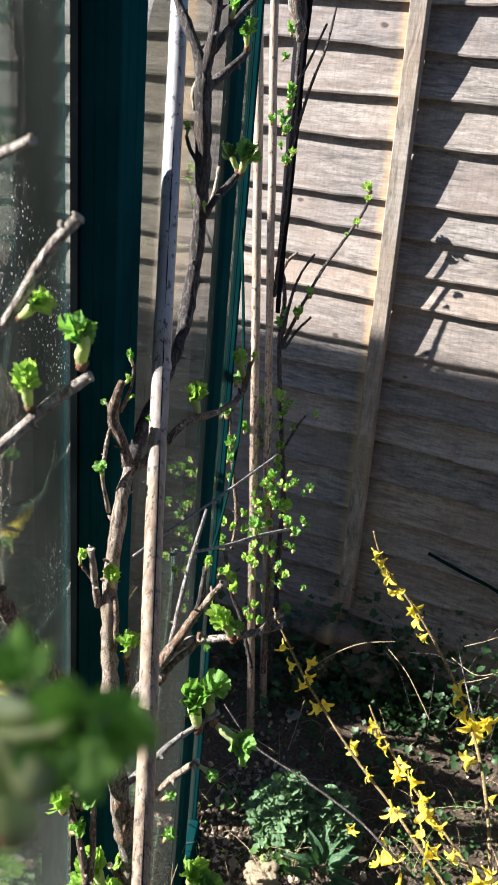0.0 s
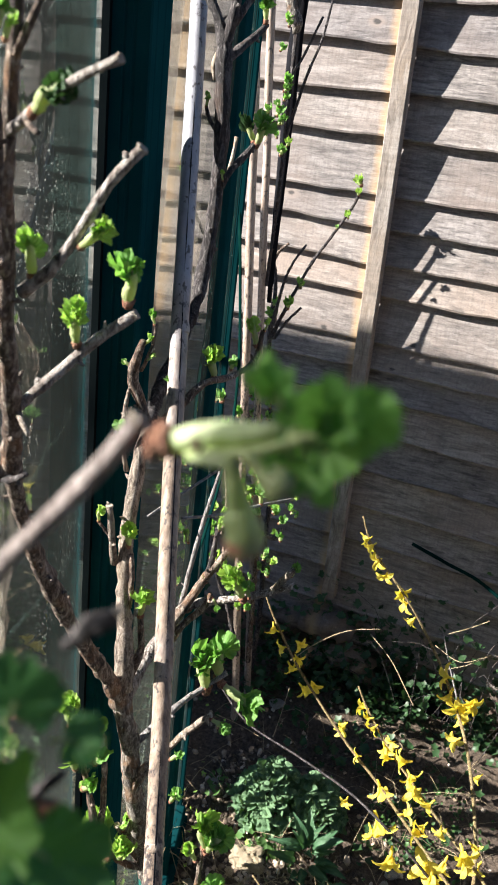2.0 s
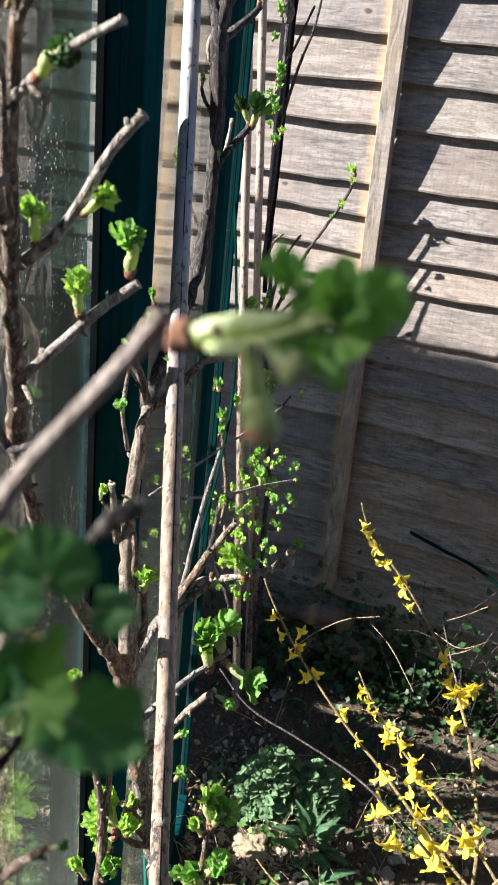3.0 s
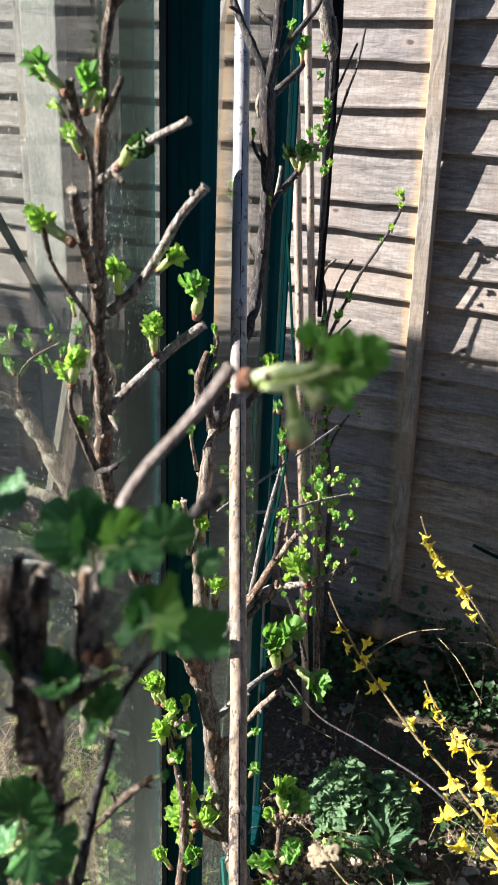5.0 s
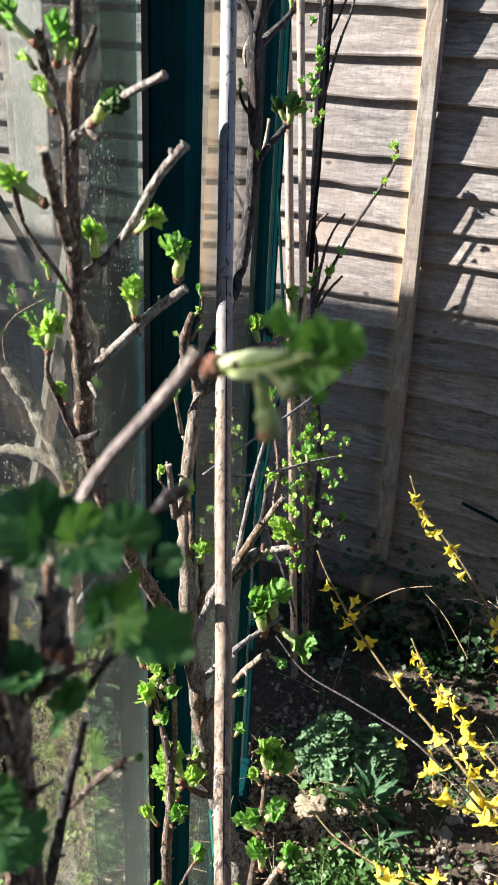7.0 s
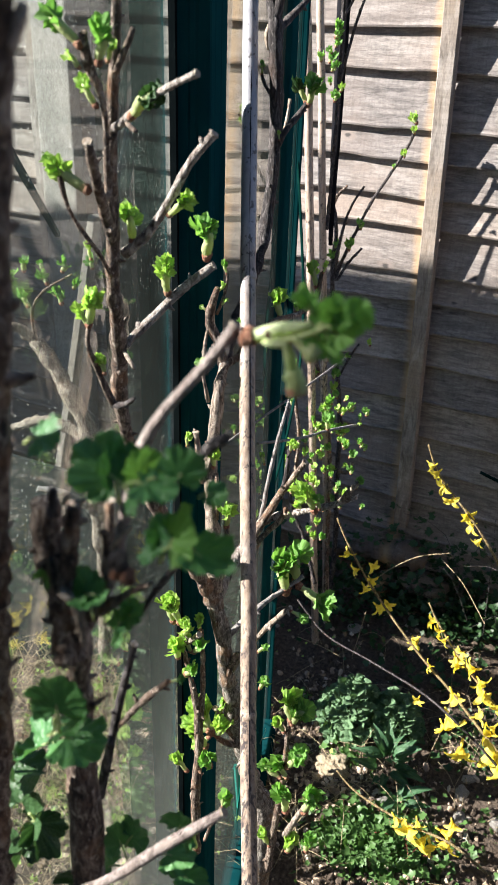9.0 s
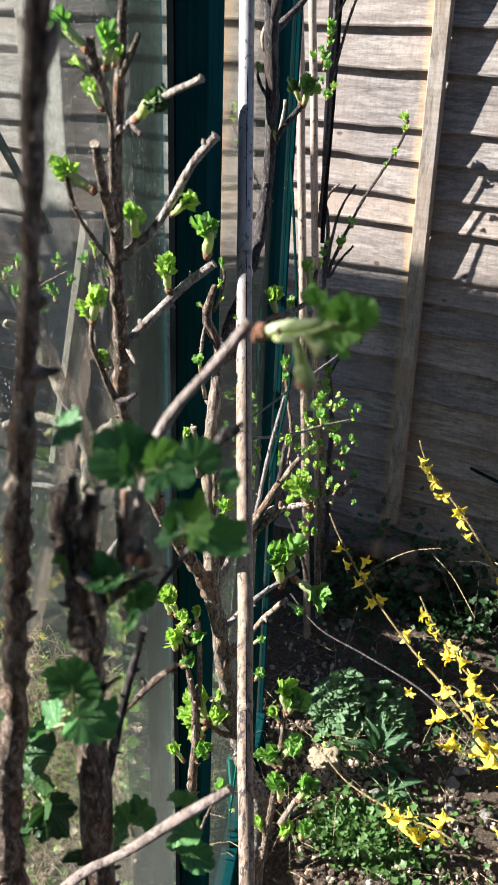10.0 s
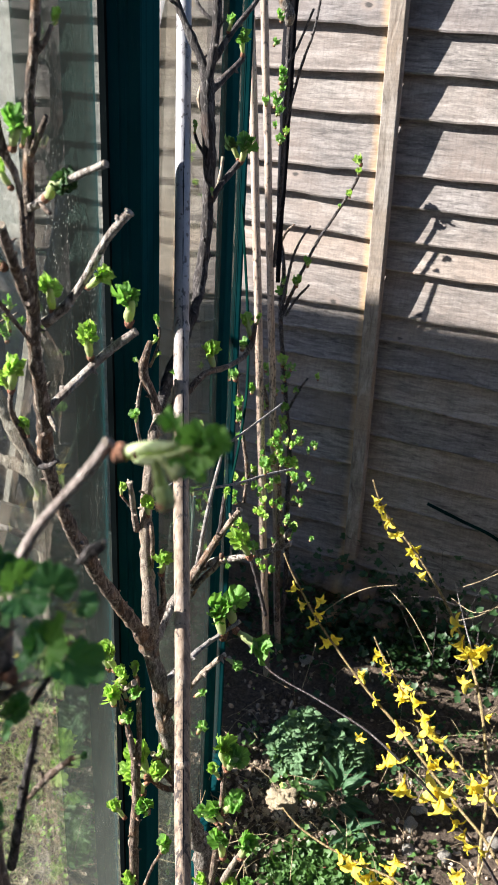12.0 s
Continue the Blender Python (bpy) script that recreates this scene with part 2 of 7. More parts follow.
def paint_mat(name, c0, c1, rough=0.4):
    m = Mat(name)
    n = m.noise(14, 5)
    f = m.noise(220, 3, m.scaled(1, 1, 0.2))
    c = m.ramp(n, (0.35, c0), (0.7, c1))
    c = m.mix(m.ramp(f, (0.62, (0, 0, 0)), (0.75, (0.10, 0.10, 0.10))), c, (0.10, 0.12, 0.11))
    m.colour(c)
    m.rough(rough)
    m.b.inputs["Specular IOR Level"].default_value = 0.0
    m.bump(n, 0.1, 0.002)
    return m.m


green_paint = paint_mat("dark_green_paint", (0.003, 0.038, 0.044), (0.006, 0.051, 0.057), 0.5)
flange_rubber = paint_mat("black_rubber", (0.004, 0.006, 0.007), (0.008, 0.012, 0.013), 0.6)
pale_metal = paint_mat("pale_green_metal", (0.14, 0.24, 0.21), (0.26, 0.38, 0.34), 0.4)
black_paint = paint_mat("black_plastic", (0.009, 0.009, 0.011), (0.018, 0.018, 0.021), 0.45)
hose_mat = paint_mat("green_plastic_strip", (0.0015, 0.014, 0.0125), (0.003, 0.026, 0.022), 0.3)
sheet_mat = paint_mat("dark_shade_sheet", (0.02, 0.025, 0.025), (0.05, 0.055, 0.05), 0.7)


def glass_mat(name="greenhouse_glass", tint=(0.86, 0.90, 0.885), dirt=(0.55, 0.58, 0.54), dust_by=0.009):
    """Old horticultural glass: clear, mirroring at a slant, with dried drops."""
    m = Mat(name)
    m.n.remove(m.b)
    clear = m.n.new("ShaderNodeBsdfTransparent")
    clear.inputs["Color"].default_value = (*tint, 1)
    gl = m.n.new("ShaderNodeBsdfGlossy")
    gl.inputs["Roughness"].default_value = 0.015
    lw = m.n.new("ShaderNodeLayerWeight")
    lw.inputs["Blend"].default_value = 0.5
    gloss = m.math("ADD", m.math("MULTIPLY", m.math("POWER", lw.outputs["Facing"], 5.0), 0.96), 0.04)
    a = m.n.new("ShaderNodeMixShader")
    m.l.new(gloss, a.inputs["Fac"])
    m.l.new(clear.outputs[0], a.inputs[1])
    m.l.new(gl.outputs[0], a.inputs[2])
    dust = m.n.new("ShaderNodeBsdfTranslucent")
    dust.inputs["Color"].default_value = (*dirt, 1)
    spots = m.n.new("ShaderNodeTexVoronoi")
    spots.inputs["Scale"].default_value = 240
    m.l.new(m.scaled(1, 1, 0.55), spots.inputs["Vector"])
    where = m.noise(9, 3)
    sp = m.mix(m.ramp(where, (0.5, (0, 0, 0)), (0.62, (1, 1, 1))), (0, 0, 0), m.ramp(spots.outputs["Distance"], (0.09, (0.35, 0.35, 0.35)), (0.15, (0, 0, 0))))
    film = m.ramp(m.noise(4, 6, m.scaled(2, 2, 1.2)), (0.35, (0.003, 0.003, 0.003)), (0.8, (dust_by, dust_by, dust_by)))
    # pale haze put in as dust, thicker towards the foot of the pane
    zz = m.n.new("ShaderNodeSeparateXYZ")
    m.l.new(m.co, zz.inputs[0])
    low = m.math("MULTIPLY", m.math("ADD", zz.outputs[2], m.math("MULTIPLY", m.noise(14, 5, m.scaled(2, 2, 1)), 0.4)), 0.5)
    low_haze = m.ramp(low, (0.46, (2.6 * dust_by, 2.6 * dust_by, 2.6 * dust_by)), (0.70, (0, 0, 0)))
    film = m.mix(1.0, film, low_haze, "ADD")
    d = m.mix(1.0, sp, film, "ADD")
    mx = m.n.new("ShaderNodeMixShader")
    m.l.new(d, mx.inputs["Fac"])
    m.l.new(a.outputs[0], mx.inputs[1])
    m.l.new(dust.outputs[0], mx.inputs[2])
    m.l.new(mx.outputs[0], m.n["Material Output"].inputs["Surface"])
    return m.m


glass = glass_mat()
# darker copy of the glass with less dust, tinted to dim the farther bays
dim_glass = glass_mat("dim_greenhouse_glass", (0.72, 0.73, 0.68), dust_by=0.004)


def screen_mat():
    m = Mat("green_sun_screen")
    m.colour(m.ramp(m.noise(300, 2), (0.4, (0.01, 0.05, 0.04)), (0.6, (0.02, 0.08, 0.06))))
    hole = m.n.new("ShaderNodeBsdfTransparent")
    mx = m.n.new("ShaderNodeMixShader")
    mx.inputs["Fac"].default_value = 0.40
    m.l.new(m.b.outputs[0], mx.inputs[1])
    m.l.new(hole.outputs[0], mx.inputs[2])
    m.l.new(mx.outputs[0], m.n["Material Output"].inputs["Surface"])
    return m.m




sun_screen = screen_mat()
teal_bright = paint_mat("bright_teal_paint", (0.010, 0.13, 0.105), (0.02, 0.19, 0.155), 0.35)
dusty_glass = glass_mat("dusty_spare_glass", (0.66, 0.74, 0.71), (0.62, 0.68, 0.63), 0.16)
shade_glass = glass_mat("green_tinted_sheet", (0.27, 0.36, 0.35), (0.2, 0.24, 0.22))


def soil_mat():
    m = Mat("garden_soil")
    a = m.noise(7, 6)
    b = m.noise(90, 5, None, 0.75)
    f = m.noise(420, 3)
    c = m.ramp(b, (0.3, (0.025, 0.018, 0.013)), (0.5, (0.115, 0.083, 0.060)), (0.7, (0.25, 0.19, 0.14)))
    c = m.mix(m.ramp(a, (0.45, (0, 0, 0)), (0.7, (0.6, 0.6, 0.6))), c, (0.10, 0.075, 0.055))
    c = m.mix(m.ramp(f, (0.66, (0, 0, 0)), (0.74, (0.7, 0.7, 0.7))), c, (0.3, 0.25, 0.2))
    m.colour(c)
    m.rough(0.95)
    m.bump(m.mix(0.35, b, f), 1.0, 0.02)
    return m.m


def stone_mat():
    m = Mat("flint_pebble")
    t = m.ramp(m.island(), (0.0, (0.19, 0.135, 0.095)), (0.35, (0.40, 0.30, 0.21)), (0.6, (0.54, 0.47, 0.38)), (0.8, (0.36, 0.24, 0.15)), (1.0, (0.68, 0.62, 0.53)))
    n = m.noise(70, 5)
    c = m.mix(m.ramp(n, (0.35, (0.45, 0.45, 0.45)), (0.55, (0, 0, 0))), t, (0.12, 0.09, 0.07))
    m.colour(c)
    m.rough(0.75)
    m.bump(n, 0.5, 0.004)
    return m.m


soil, pebble = soil_mat(), stone_mat()
pale_stone = bark_mat("pale_stone", (0.36, 0.28, 0.18), (0.54, 0.445, 0.31), (0.69, 0.60, 0.46), (0.42, 0.29, 0.17), 0.5)
grey_stone = bark_mat("grey_stone", (0.22, 0.20, 0.18), (0.38, 0.36, 0.33), (0.5, 0.48, 0.45), (0.3, 0.26, 0.22), 0.4)
straw = bark_mat("dry_straw", (0.22, 0.16, 0.09), (0.42, 0.33, 0.20), (0.58, 0.49, 0.33), (0.3, 0.22, 0.12), 0.3)


# ---- building helpers ----
def bm_new():
    return bmesh.new()


def finish(bm, name, mat, smooth=True):
    me = bpy.data.meshes.new(name)
    bm.normal_update()
    bm.to_mesh(me)
    bm.free()
    me.materials.append(mat)
    if smooth:
        me.shade_smooth()
    return me


def thing(name, label, category, at=(0, 0, 0), group="", kind=""):
    return tagged(place_at(new(name), at), label, category, group, kind)


def place_at(ob, at):
    ob.matrix_world = Matrix.Translation(at)
    ob.empty_display_size = 0.05
    return ob


def hang(ob, parent):
    """Parents ob, whose pose is given in the world, to parent, at any depth."""
    chain, p = Matrix.Identity(4), parent
    while p:
        chain = p.matrix_basis @ chain if not p.parent else p.matrix_parent_inverse @ p.matrix_basis @ chain
        p = p.parent
    ob.parent = parent
    ob.matrix_parent_inverse = chain.inverted()
    return ob


def part(name, bm, mat, parent, label="", smooth=True):
    ob = hang(new(name, finish(bm, name, mat, smooth)), parent)
    return tagged(ob, label) if label else ob


def piece(name, mesh, m, parent):
    ob = new(name, mesh)
    ob.matrix_basis = m
    return hang(ob, parent)


def spline(pts, step):
    """Points along a smooth curve through control points (x, y, z, r)."""
    p = [Vector(q) for q in pts]
    p = [p[0] * 2 - p[1], *p, p[-1] * 2 - p[-2]]
    out = []
    for a, b, c, d in zip(p, p[1:], p[2:], p[3:]):
        n = max(2, int((c - b).to_3d().length / step))
        for i in range(n):
            t = i / n
            out.append(0.5 * (2 * b + (c - a) * t + (2 * a - 5 * b + 4 * c - d) * t * t + (3 * b - a - 3 * c + d) * t ** 3))
    return out + [p[-2]]


def tube(bm, pts, sides=8, step=0.012, knobs=0.12, seed=0, ends=True, flat=1.0):
    """A tapered, uneven round stem through control points (x, y, z, r)."""
    line = spline(pts, step)
    rings, side = [], None
    for i, q in enumerate(line):
        a, b = line[max(i - 1, 0)].to_3d(), line[min(i + 1, len(line) - 1)].to_3d()
        ahead = (b - a).normalized() if (b - a).length > 1e-9 else Vector((0, 0, 1))
        side = ahead.cross(Vector((0.31, 0.87, 0.37))).normalized() if side is None else (side - ahead * side.dot(ahead)).normalized()
        up = ahead.cross(side)
        c, r = q.to_3d(), max(q.w, 0.0004)
        ring = []
        for k in range(sides):
            w = 2 * math.pi * k / sides
            d = side * math.cos(w) + up * math.sin(w) * flat
            lump = 1 + knobs * noise.noise((c + d * r) * (0.35 / max(r, 0.002)) + Vector((seed * 3.7, 0, 0))) * 1.6
            ring.append(bm.verts.new(c + d * r * lump))
        rings.append(ring)
    for a, b in zip(rings, rings[1:]):
        for k in range(sides):
            bm.faces.new((a[k], a[(k + 1) % sides], b[(k + 1) % sides], b[k]))
    if ends:
        bm.faces.new(rings[0][::-1])
        bm.faces.new(rings[-1])
    return line


def box(bm, lo, hi, m=None):
    v = [bm.verts.new((x, y, z)) for x in (lo[0], hi[0]) for y in (lo[1], hi[1]) for z in (lo[2], hi[2])]
    for f in ((0, 1, 3, 2), (4, 6, 7, 5), (0, 4, 5, 1), (2, 3, 7, 6), (0, 2, 6, 4), (1, 5, 7, 3)):
        bm.faces.new([v[i] for i in f])
    if m is not None:
        bmesh.ops.transform(bm, matrix=m, verts=v)
    return v


def bevel(bm, w, seg=2):
    bmesh.ops.bevel(bm, geom=bm.edges[:], offset=w, segments=seg, affect="EDGES", profile=0.6)


def leaf_mesh(name, mat, seed, rings=5, spokes=41, cup=0.25, fold=0.10, ruffle=0.07, spread=150, lobes=55.0, deep=0.24, teeth=18.333, crumple_by=0.05, notch=0.10, vee=0.0):
    """A lobed, scalloped, pleated gooseberry leaf of size 1; it grows along +y from the origin."""
    rng = random.Random(seed)
    bm = bm_new()
    ph = rng.uniform(0, 6)
    lean = rng.uniform(-0.12, 0.12)
    base = bm.verts.new((0, 0, 0))
    rows = []
    for i in range(1, rings + 1):
        row = []
        for k in range(spokes):
            th = radians(spread) * (2 * k / (spokes - 1) - 1)
            deg = math.degrees(th)
            lobe = abs(math.cos(math.pi * deg / lobes)) ** 0.45
            env = (1 - 0.36 * (abs(deg) / spread) ** 1.6 + lean * math.sin(th)) * 0.62
            scallop = 1 - notch + notch * abs(math.cos(deg * math.pi / teeth)) ** 0.5
            edge = env * (1 - deep + deep * lobe) * scallop * (1 + 0.06 * noise.noise(Vector((deg * 0.03, seed, 0))))
            f = i / rings
            r = edge * f
            crease = math.cos(2 * math.pi * deg / lobes)
            pleat = math.cos(4 * math.pi * deg / lobes + 0.6)
            crumple = noise.noise(Vector((math.sin(th) * r * 7 + seed, math.cos(th) * r * 7, ph)))
            z = cup * (r * r) * 1.5 + fold * f * r * crease + 0.05 * f * pleat * r + crumple_by * f * crumple + ruffle * f * f * math.sin(3.0 * th + ph) * 0.8
            z += vee * abs(math.sin(th)) * r - 0.05 * max(0.0, f - 0.8)
            row.append(bm.verts.new((math.sin(th) * r * (1 - 0.25 * vee), math.cos(th) * r + 0.12 * f, z)))
        rows.append(row)
    for k in range(spokes - 1):
        bm.faces.new((base, rows[0][k + 1], rows[0][k]))
    for a, b in zip(rows, rows[1:]):
        for k in range(spokes - 1):
            bm.faces.new((a[k], a[k + 1], b[k + 1], b[k]))
    return finish(bm, name, mat)


LEAVES = {
    # this set carries the shade-darkened green
    "old": [leaf_mesh("leaf", leaf_old_shaded, s + 4, 9, 121, cup=c, fold=0.075, ruffle=0.07, deep=0.16, notch=0.055, crumple_by=0.05, vee=v) for s, c, v in ((1, 0.1, 0.0), (2, 0.3, 0.35), (3, -0.25, 0.1), (4, 0.0, 0.55))],
    "green": [leaf_mesh("leaf", leaf_green, s, 7, 85, cup=c, fold=0.11, deep=0.24, notch=0.08, crumple_by=0.07, vee=v) for s, c, v in ((1, 0.2, 0.2), (2, 0.5, 0.6), (3, -0.15, 0.0))],
    "bright": [leaf_mesh("leaf", leaf_bright, s + 10, 6, 73, cup=c, fold=0.11, deep=0.20, notch=0.08, crumple_by=0.09, vee=v) for s, c, v in ((1, 0.4, 0.2), (2, 0.7, 0.4), (3, 0.2, 0.1))],
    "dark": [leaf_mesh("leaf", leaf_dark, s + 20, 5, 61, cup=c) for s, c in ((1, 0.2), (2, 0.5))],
    "far": [leaf_mesh("leaf", leaf_green, s + 30, 2, 31, cup=c, deep=0.4) for s, c in ((1, 0.3), (2, 0.7))],
    "farbright": [leaf_mesh("leaf", leaf_bright, s + 40, 2, 31, cup=c, deep=0.4) for s, c in ((1, 0.3), (2, 0.7))],
}


def aim(at, along, face, size, spin=0.0):
    """The pose of a leaf at a point: +y along, +z towards face."""
    y = Vector(along).normalized()
    x = y.cross(Vector(face))
    x = x.normalized() if x.length > 1e-6 else y.orthogonal().normalized()
    z = x.cross(y)
    m = Matrix((x, y, z)).transposed().to_4x4()
    return Matrix.Translation(at) @ m @ Matrix.Rotation(spin, 4, "Y") @ Matrix.Diagonal((size, size, size, 1))


def shoot(parent, at, along, size, count=4, tone="bright", seed=0, stalk=1.1, wide=0.45):
    """A bursting bud: a pale ribbed stalk with a rosette of creased young leaves."""
    rng = random.Random(seed * 17 + 5)
    at, d = Vector(at), Vector(along).normalized()
    tip = at + d * size * stalk
    bend = Vector((rng.uniform(-1, 1), rng.uniform(-1, 1), rng.uniform(-1, 1))) * size * 0.08
    bm = bm_new()
    r = size * 0.13
    tube(bm, [(*at, r * 0.55), (*(at + d * size * stalk * 0.25), r * 1.0), (*(at + d * size * stalk * 0.6 + bend), r * 1.15), (*tip, r * 0.8)], 7, size * 0.12, 0.25, seed)
    part("shoot_stalk", bm, stalk_mat, parent)
    bm = bm_new()
    tube(bm, [(*(at - d * size * 0.05), r * 0.7), (*(at + d * size * 0.10), r * 1.15), (*(at + d * size * 0.2), r * 0.85)], 6, size * 0.1, 0.3, seed + 3)
    part("bud_scale", bm, bud_mat, parent)
    s0 = d.orthogonal().normalized()
    s1 = d.cross(s0)
    count += 2 if size > 0.012 and "far" not in tone else 0
    for i in range(count):
        w = 2 * math.pi * (i + rng.uniform(-0.25, 0.25)) / count
        out = s0 * math.cos(w) + s1 * math.sin(w)
        rise = rng.uniform(0.45, 1.0)
        go = (d * rise + out * wide * rng.uniform(0.35, 1.3)).normalized()
        start = at + d * size * stalk * rng.uniform(0.6, 0.95) + out * r * 0.6
        piece("leaf", rng.choice(LEAVES[tone]), aim(start, go, d - out * 0.35, size * rng.uniform(0.45, 0.85), rng.uniform(-0.6, 0.6)), parent)


def leaf(parent, at, along, face, size, tone="green", seed=0):
    """One open leaf with a short stalk behind it."""
    rng = random.Random(seed + 99)
    at, d = Vector(at), Vector(along).normalized()
    piece("leaf", rng.choice(LEAVES[tone]), aim(at, along, face, size), parent)
    bm = bm_new()
    tube(bm, [(*(at - d * size * 0.4 - Vector((0, 0, size * 0.12))), size * 0.03), (*(at - d * size * 0.2), size * 0.028), (*(at + d * size * 0.12), size * 0.02)], 5, size * 0.15, 0)
    part("leaf_stalk", bm, stalk_mat, parent)


COUNT = [0]


def branch(parent, pts, mat=None, sides=9, name="branch", knobs=0.24, step=0.008, cut=False):
    COUNT[0] += 1
    bm = bm_new()
    line = tube(bm, pts, sides, step, knobs, COUNT[0])
    rng = random.Random(COUNT[0])
    if knobs > 0.12:
        gone = 0.0
        for p, q in zip(line, line[1:]):
            gone += (q - p).to_3d().length
            if gone > 0.018 and q.w > 0.0012:
                gone = rng.uniform(-0.02, 0.008)
                d = (q - p).to_3d().normalized()
                side = d.orthogonal().normalized()
                side.rotate(Matrix.Rotation(rng.uniform(0, 6.28), 3, d))
                go = (side + d * rng.uniform(0.2, 0.9)).normalized()
                c, r = q.to_3d(), q.w
                k = rng.uniform(0.5, 1.1) * min(max(r, 0.0018), 0.0034)
                tube(bm, [(*(c + side * r * 0.5), k * 0.75), (*(c + side * r * 0.9 + go * k * 0.5), k * 0.62), (*(c + side * r * 0.9 + go * k * rng.uniform(1.0, 2.2)), k * 0.2)], 5, k, 0.2, COUNT[0])
    ob = part(name, bm, mat or bark, parent)
    if cut:
        a, b = Vector(pts[-2][:3]), Vector(pts[-1][:3])
        d, r = (b - a).normalized(), pts[-1][3]
        bm = bm_new()
        tube(bm, [(*(b - d * r * 0.3), r * 1.05), (*(b + d * r * 0.12), r * 1.0)], sides, 0.01, 0.25, COUNT[0])
        part("cut_end", bm, cut_wood, parent, "pale cut end", smooth=False)
    return ob


# ---- ground ----
def ground_height(x, y):
    h = 0.030 * noise.noise(Vector((x * 2.1, y * 2.1, 0.3))) + 0.018 * noise.noise(Vector((x * 7, y * 7, 1.7)))
    return h + 0.012 * noise.noise(Vector((x * 22, y * 22, 4.0))) + (0.05 * max(0.0, min(1.0, (y - 1.9) / 0.5)) if y < 6 else 0.05)


def build_ground():
    bm = bm_new()
    xs = [-60, -20, -8, -4, -2.5] + [-1.6 + 0.03 * i for i in range(100)] + [2, 4, 8, 20, 60]
    ys = [-60, -20, -8, -3, -1] + [0.2 + 0.03 * i for i in range(80)] + [3.2, 5, 9, 20, 60]
    grid = [[bm.verts.new((x, y, ground_height(x, y))) for x in xs] for y in ys]
    for a, b in zip(grid, grid[1:]):
        for i in range(len(xs) - 1):
            bm.faces.new((a[i], a[i + 1], b[i + 1], b[i]))
    ob = new("ground", finish(bm, "ground", soil))
    tagged(ob, "dark crumbly garden soil with small flints", "ground", kind="structure")


build_ground()


# ---- fence ----
BOARD_LINES = (0.06, 0.17, 0.29, 0.41, 0.521, 0.634, 0.75, 0.865, 0.961, 1.05, 1.13, 1.255, 1.335, 1.428, 1.505, 1.646, 1.745, 1.85, 1.95, 2.05)
FENCE_Y = 2.5


def build_fence():
    fence = thing("fence", "weathered grey-brown overlapping timber board fence, sunlit above, shaded below", "fence", (0, FENCE_Y, 0), kind="structure")
    for i, (z0, z1) in enumerate(zip(BOARD_LINES, BOARD_LINES[1:])):
        if i < 1:
            continue
        bm = bm_new()
        rows = []
        n = 130
        top = z1 + 0.022
        # boards below 1.1 m get a thicker lip so edges show in shade
        lip = 0.007 if z0 < 1.1 else 0.0
        for k in range(n + 1):
            x = -1.9 + 3.8 * k / n
            wav = 0.012 * noise.noise(Vector((x * 2.2, i * 3.1, 0))) + 0.005 * noise.noise(Vector((x * 11, i * 5.3, 2)))
            bite = noise.noise(Vector((x * 3.1 + i * 9.7, i * 1.7, 8)))
            wav += 0.009 * max(0.0, bite - 0.42)
            sag = -0.004 * x
            b = z0 + wav + sag
            cup = 0.003 * noise.noise(Vector((x * 1.3, i * 2.2, 5)))
            f = FENCE_Y
            rows.append([bm.verts.new(q) for q in ((x, f - 0.002, top), (x, f - 0.014 + cup * 0.5, (b + top) / 2), (x, f - 0.0255, b + 0.011), (x, f - 0.0280 - lip * 0.3, b + 0.005), (x, f - 0.0265 - lip * 0.3, b), (x, f - 0.006, b + 0.004), (x, f + 0.009, top))])
        for a, b in zip(rows, rows[1:]):
            for j in range(7):
                bm.faces.new((a[j], a[(j + 1) % 7], b[(j + 1) % 7], b[j]))
        bm.faces.new(rows[0][::-1])
        bm.faces.new(rows[-1])
        bmesh.ops.recalc_face_normals(bm, faces=bm.faces[:])
        part("board", bm, fence_wood, fence, smooth=False)
    for bx, lean, lo in ((0.055, 0.028, 0.33), (0.95, 0.02, 0.25)):
        bm = bm_new()
        box(bm, (-0.0205, -0.0680, lo), (0.0205, -0.0290, 2.05))
        bevel(bm, 0.002, 1)
        for w in bm.verts:
            w.co.x += bx + lean * (1.0 - w.co.z) + 0.002 * noise.noise(Vector((0, 0, w.co.z * 3)))
            w.co.y += FENCE_Y
        part("batten", bm, batten_wood, fence, "vertical timber batten", smooth=False)
    bm = bm_new()
    box(bm, (-1.222, FENCE_Y - 0.082, -0.1), (-1.092, FENCE_Y - 0.0305, 2.15))
    bevel(bm, 0.006, 2)
    part("concrete_post", bm, grey_stone, fence, "grey speckled concrete fence post", smooth=False)
    bm = bm_new()
    box(bm, (-1.262, FENCE_Y - 0.065, 0.3), (-1.224, FENCE_Y - 0.0305, 2.05))
    bevel(bm, 0.002, 1)
    part("batten", bm, batten_wood, fence, "vertical timber batten", smooth=False)
    bm = bm_new()
    box(bm, (-1.9, FENCE_Y - 0.02, -0.1), (1.9, FENCE_Y + 0.03, 0.19))
    part("gravel_board", bm, log_wood, fence, "dark damp board at the foot", smooth=False)


build_fence()

# ---- greenhouse ----
ALONG, OUT = Vector((-0.266, 0.964, 0)).normalized(), Vector((0.964, 0.266, 0)).normalized()
POST_NEAR = Vector((0.1335, 1.0494, 0))


def wall_frame(s):
    """A pose on the glazed side: x along it away from the gate side, y inwards, z up."""
    o = POST_NEAR + ALONG * s
    return Matrix(((ALONG.x, -OUT.x, 0, o.x), (ALONG.y, -OUT.y, 0, o.y), (0, 0, 1, 0), (0, 0, 0, 1)))


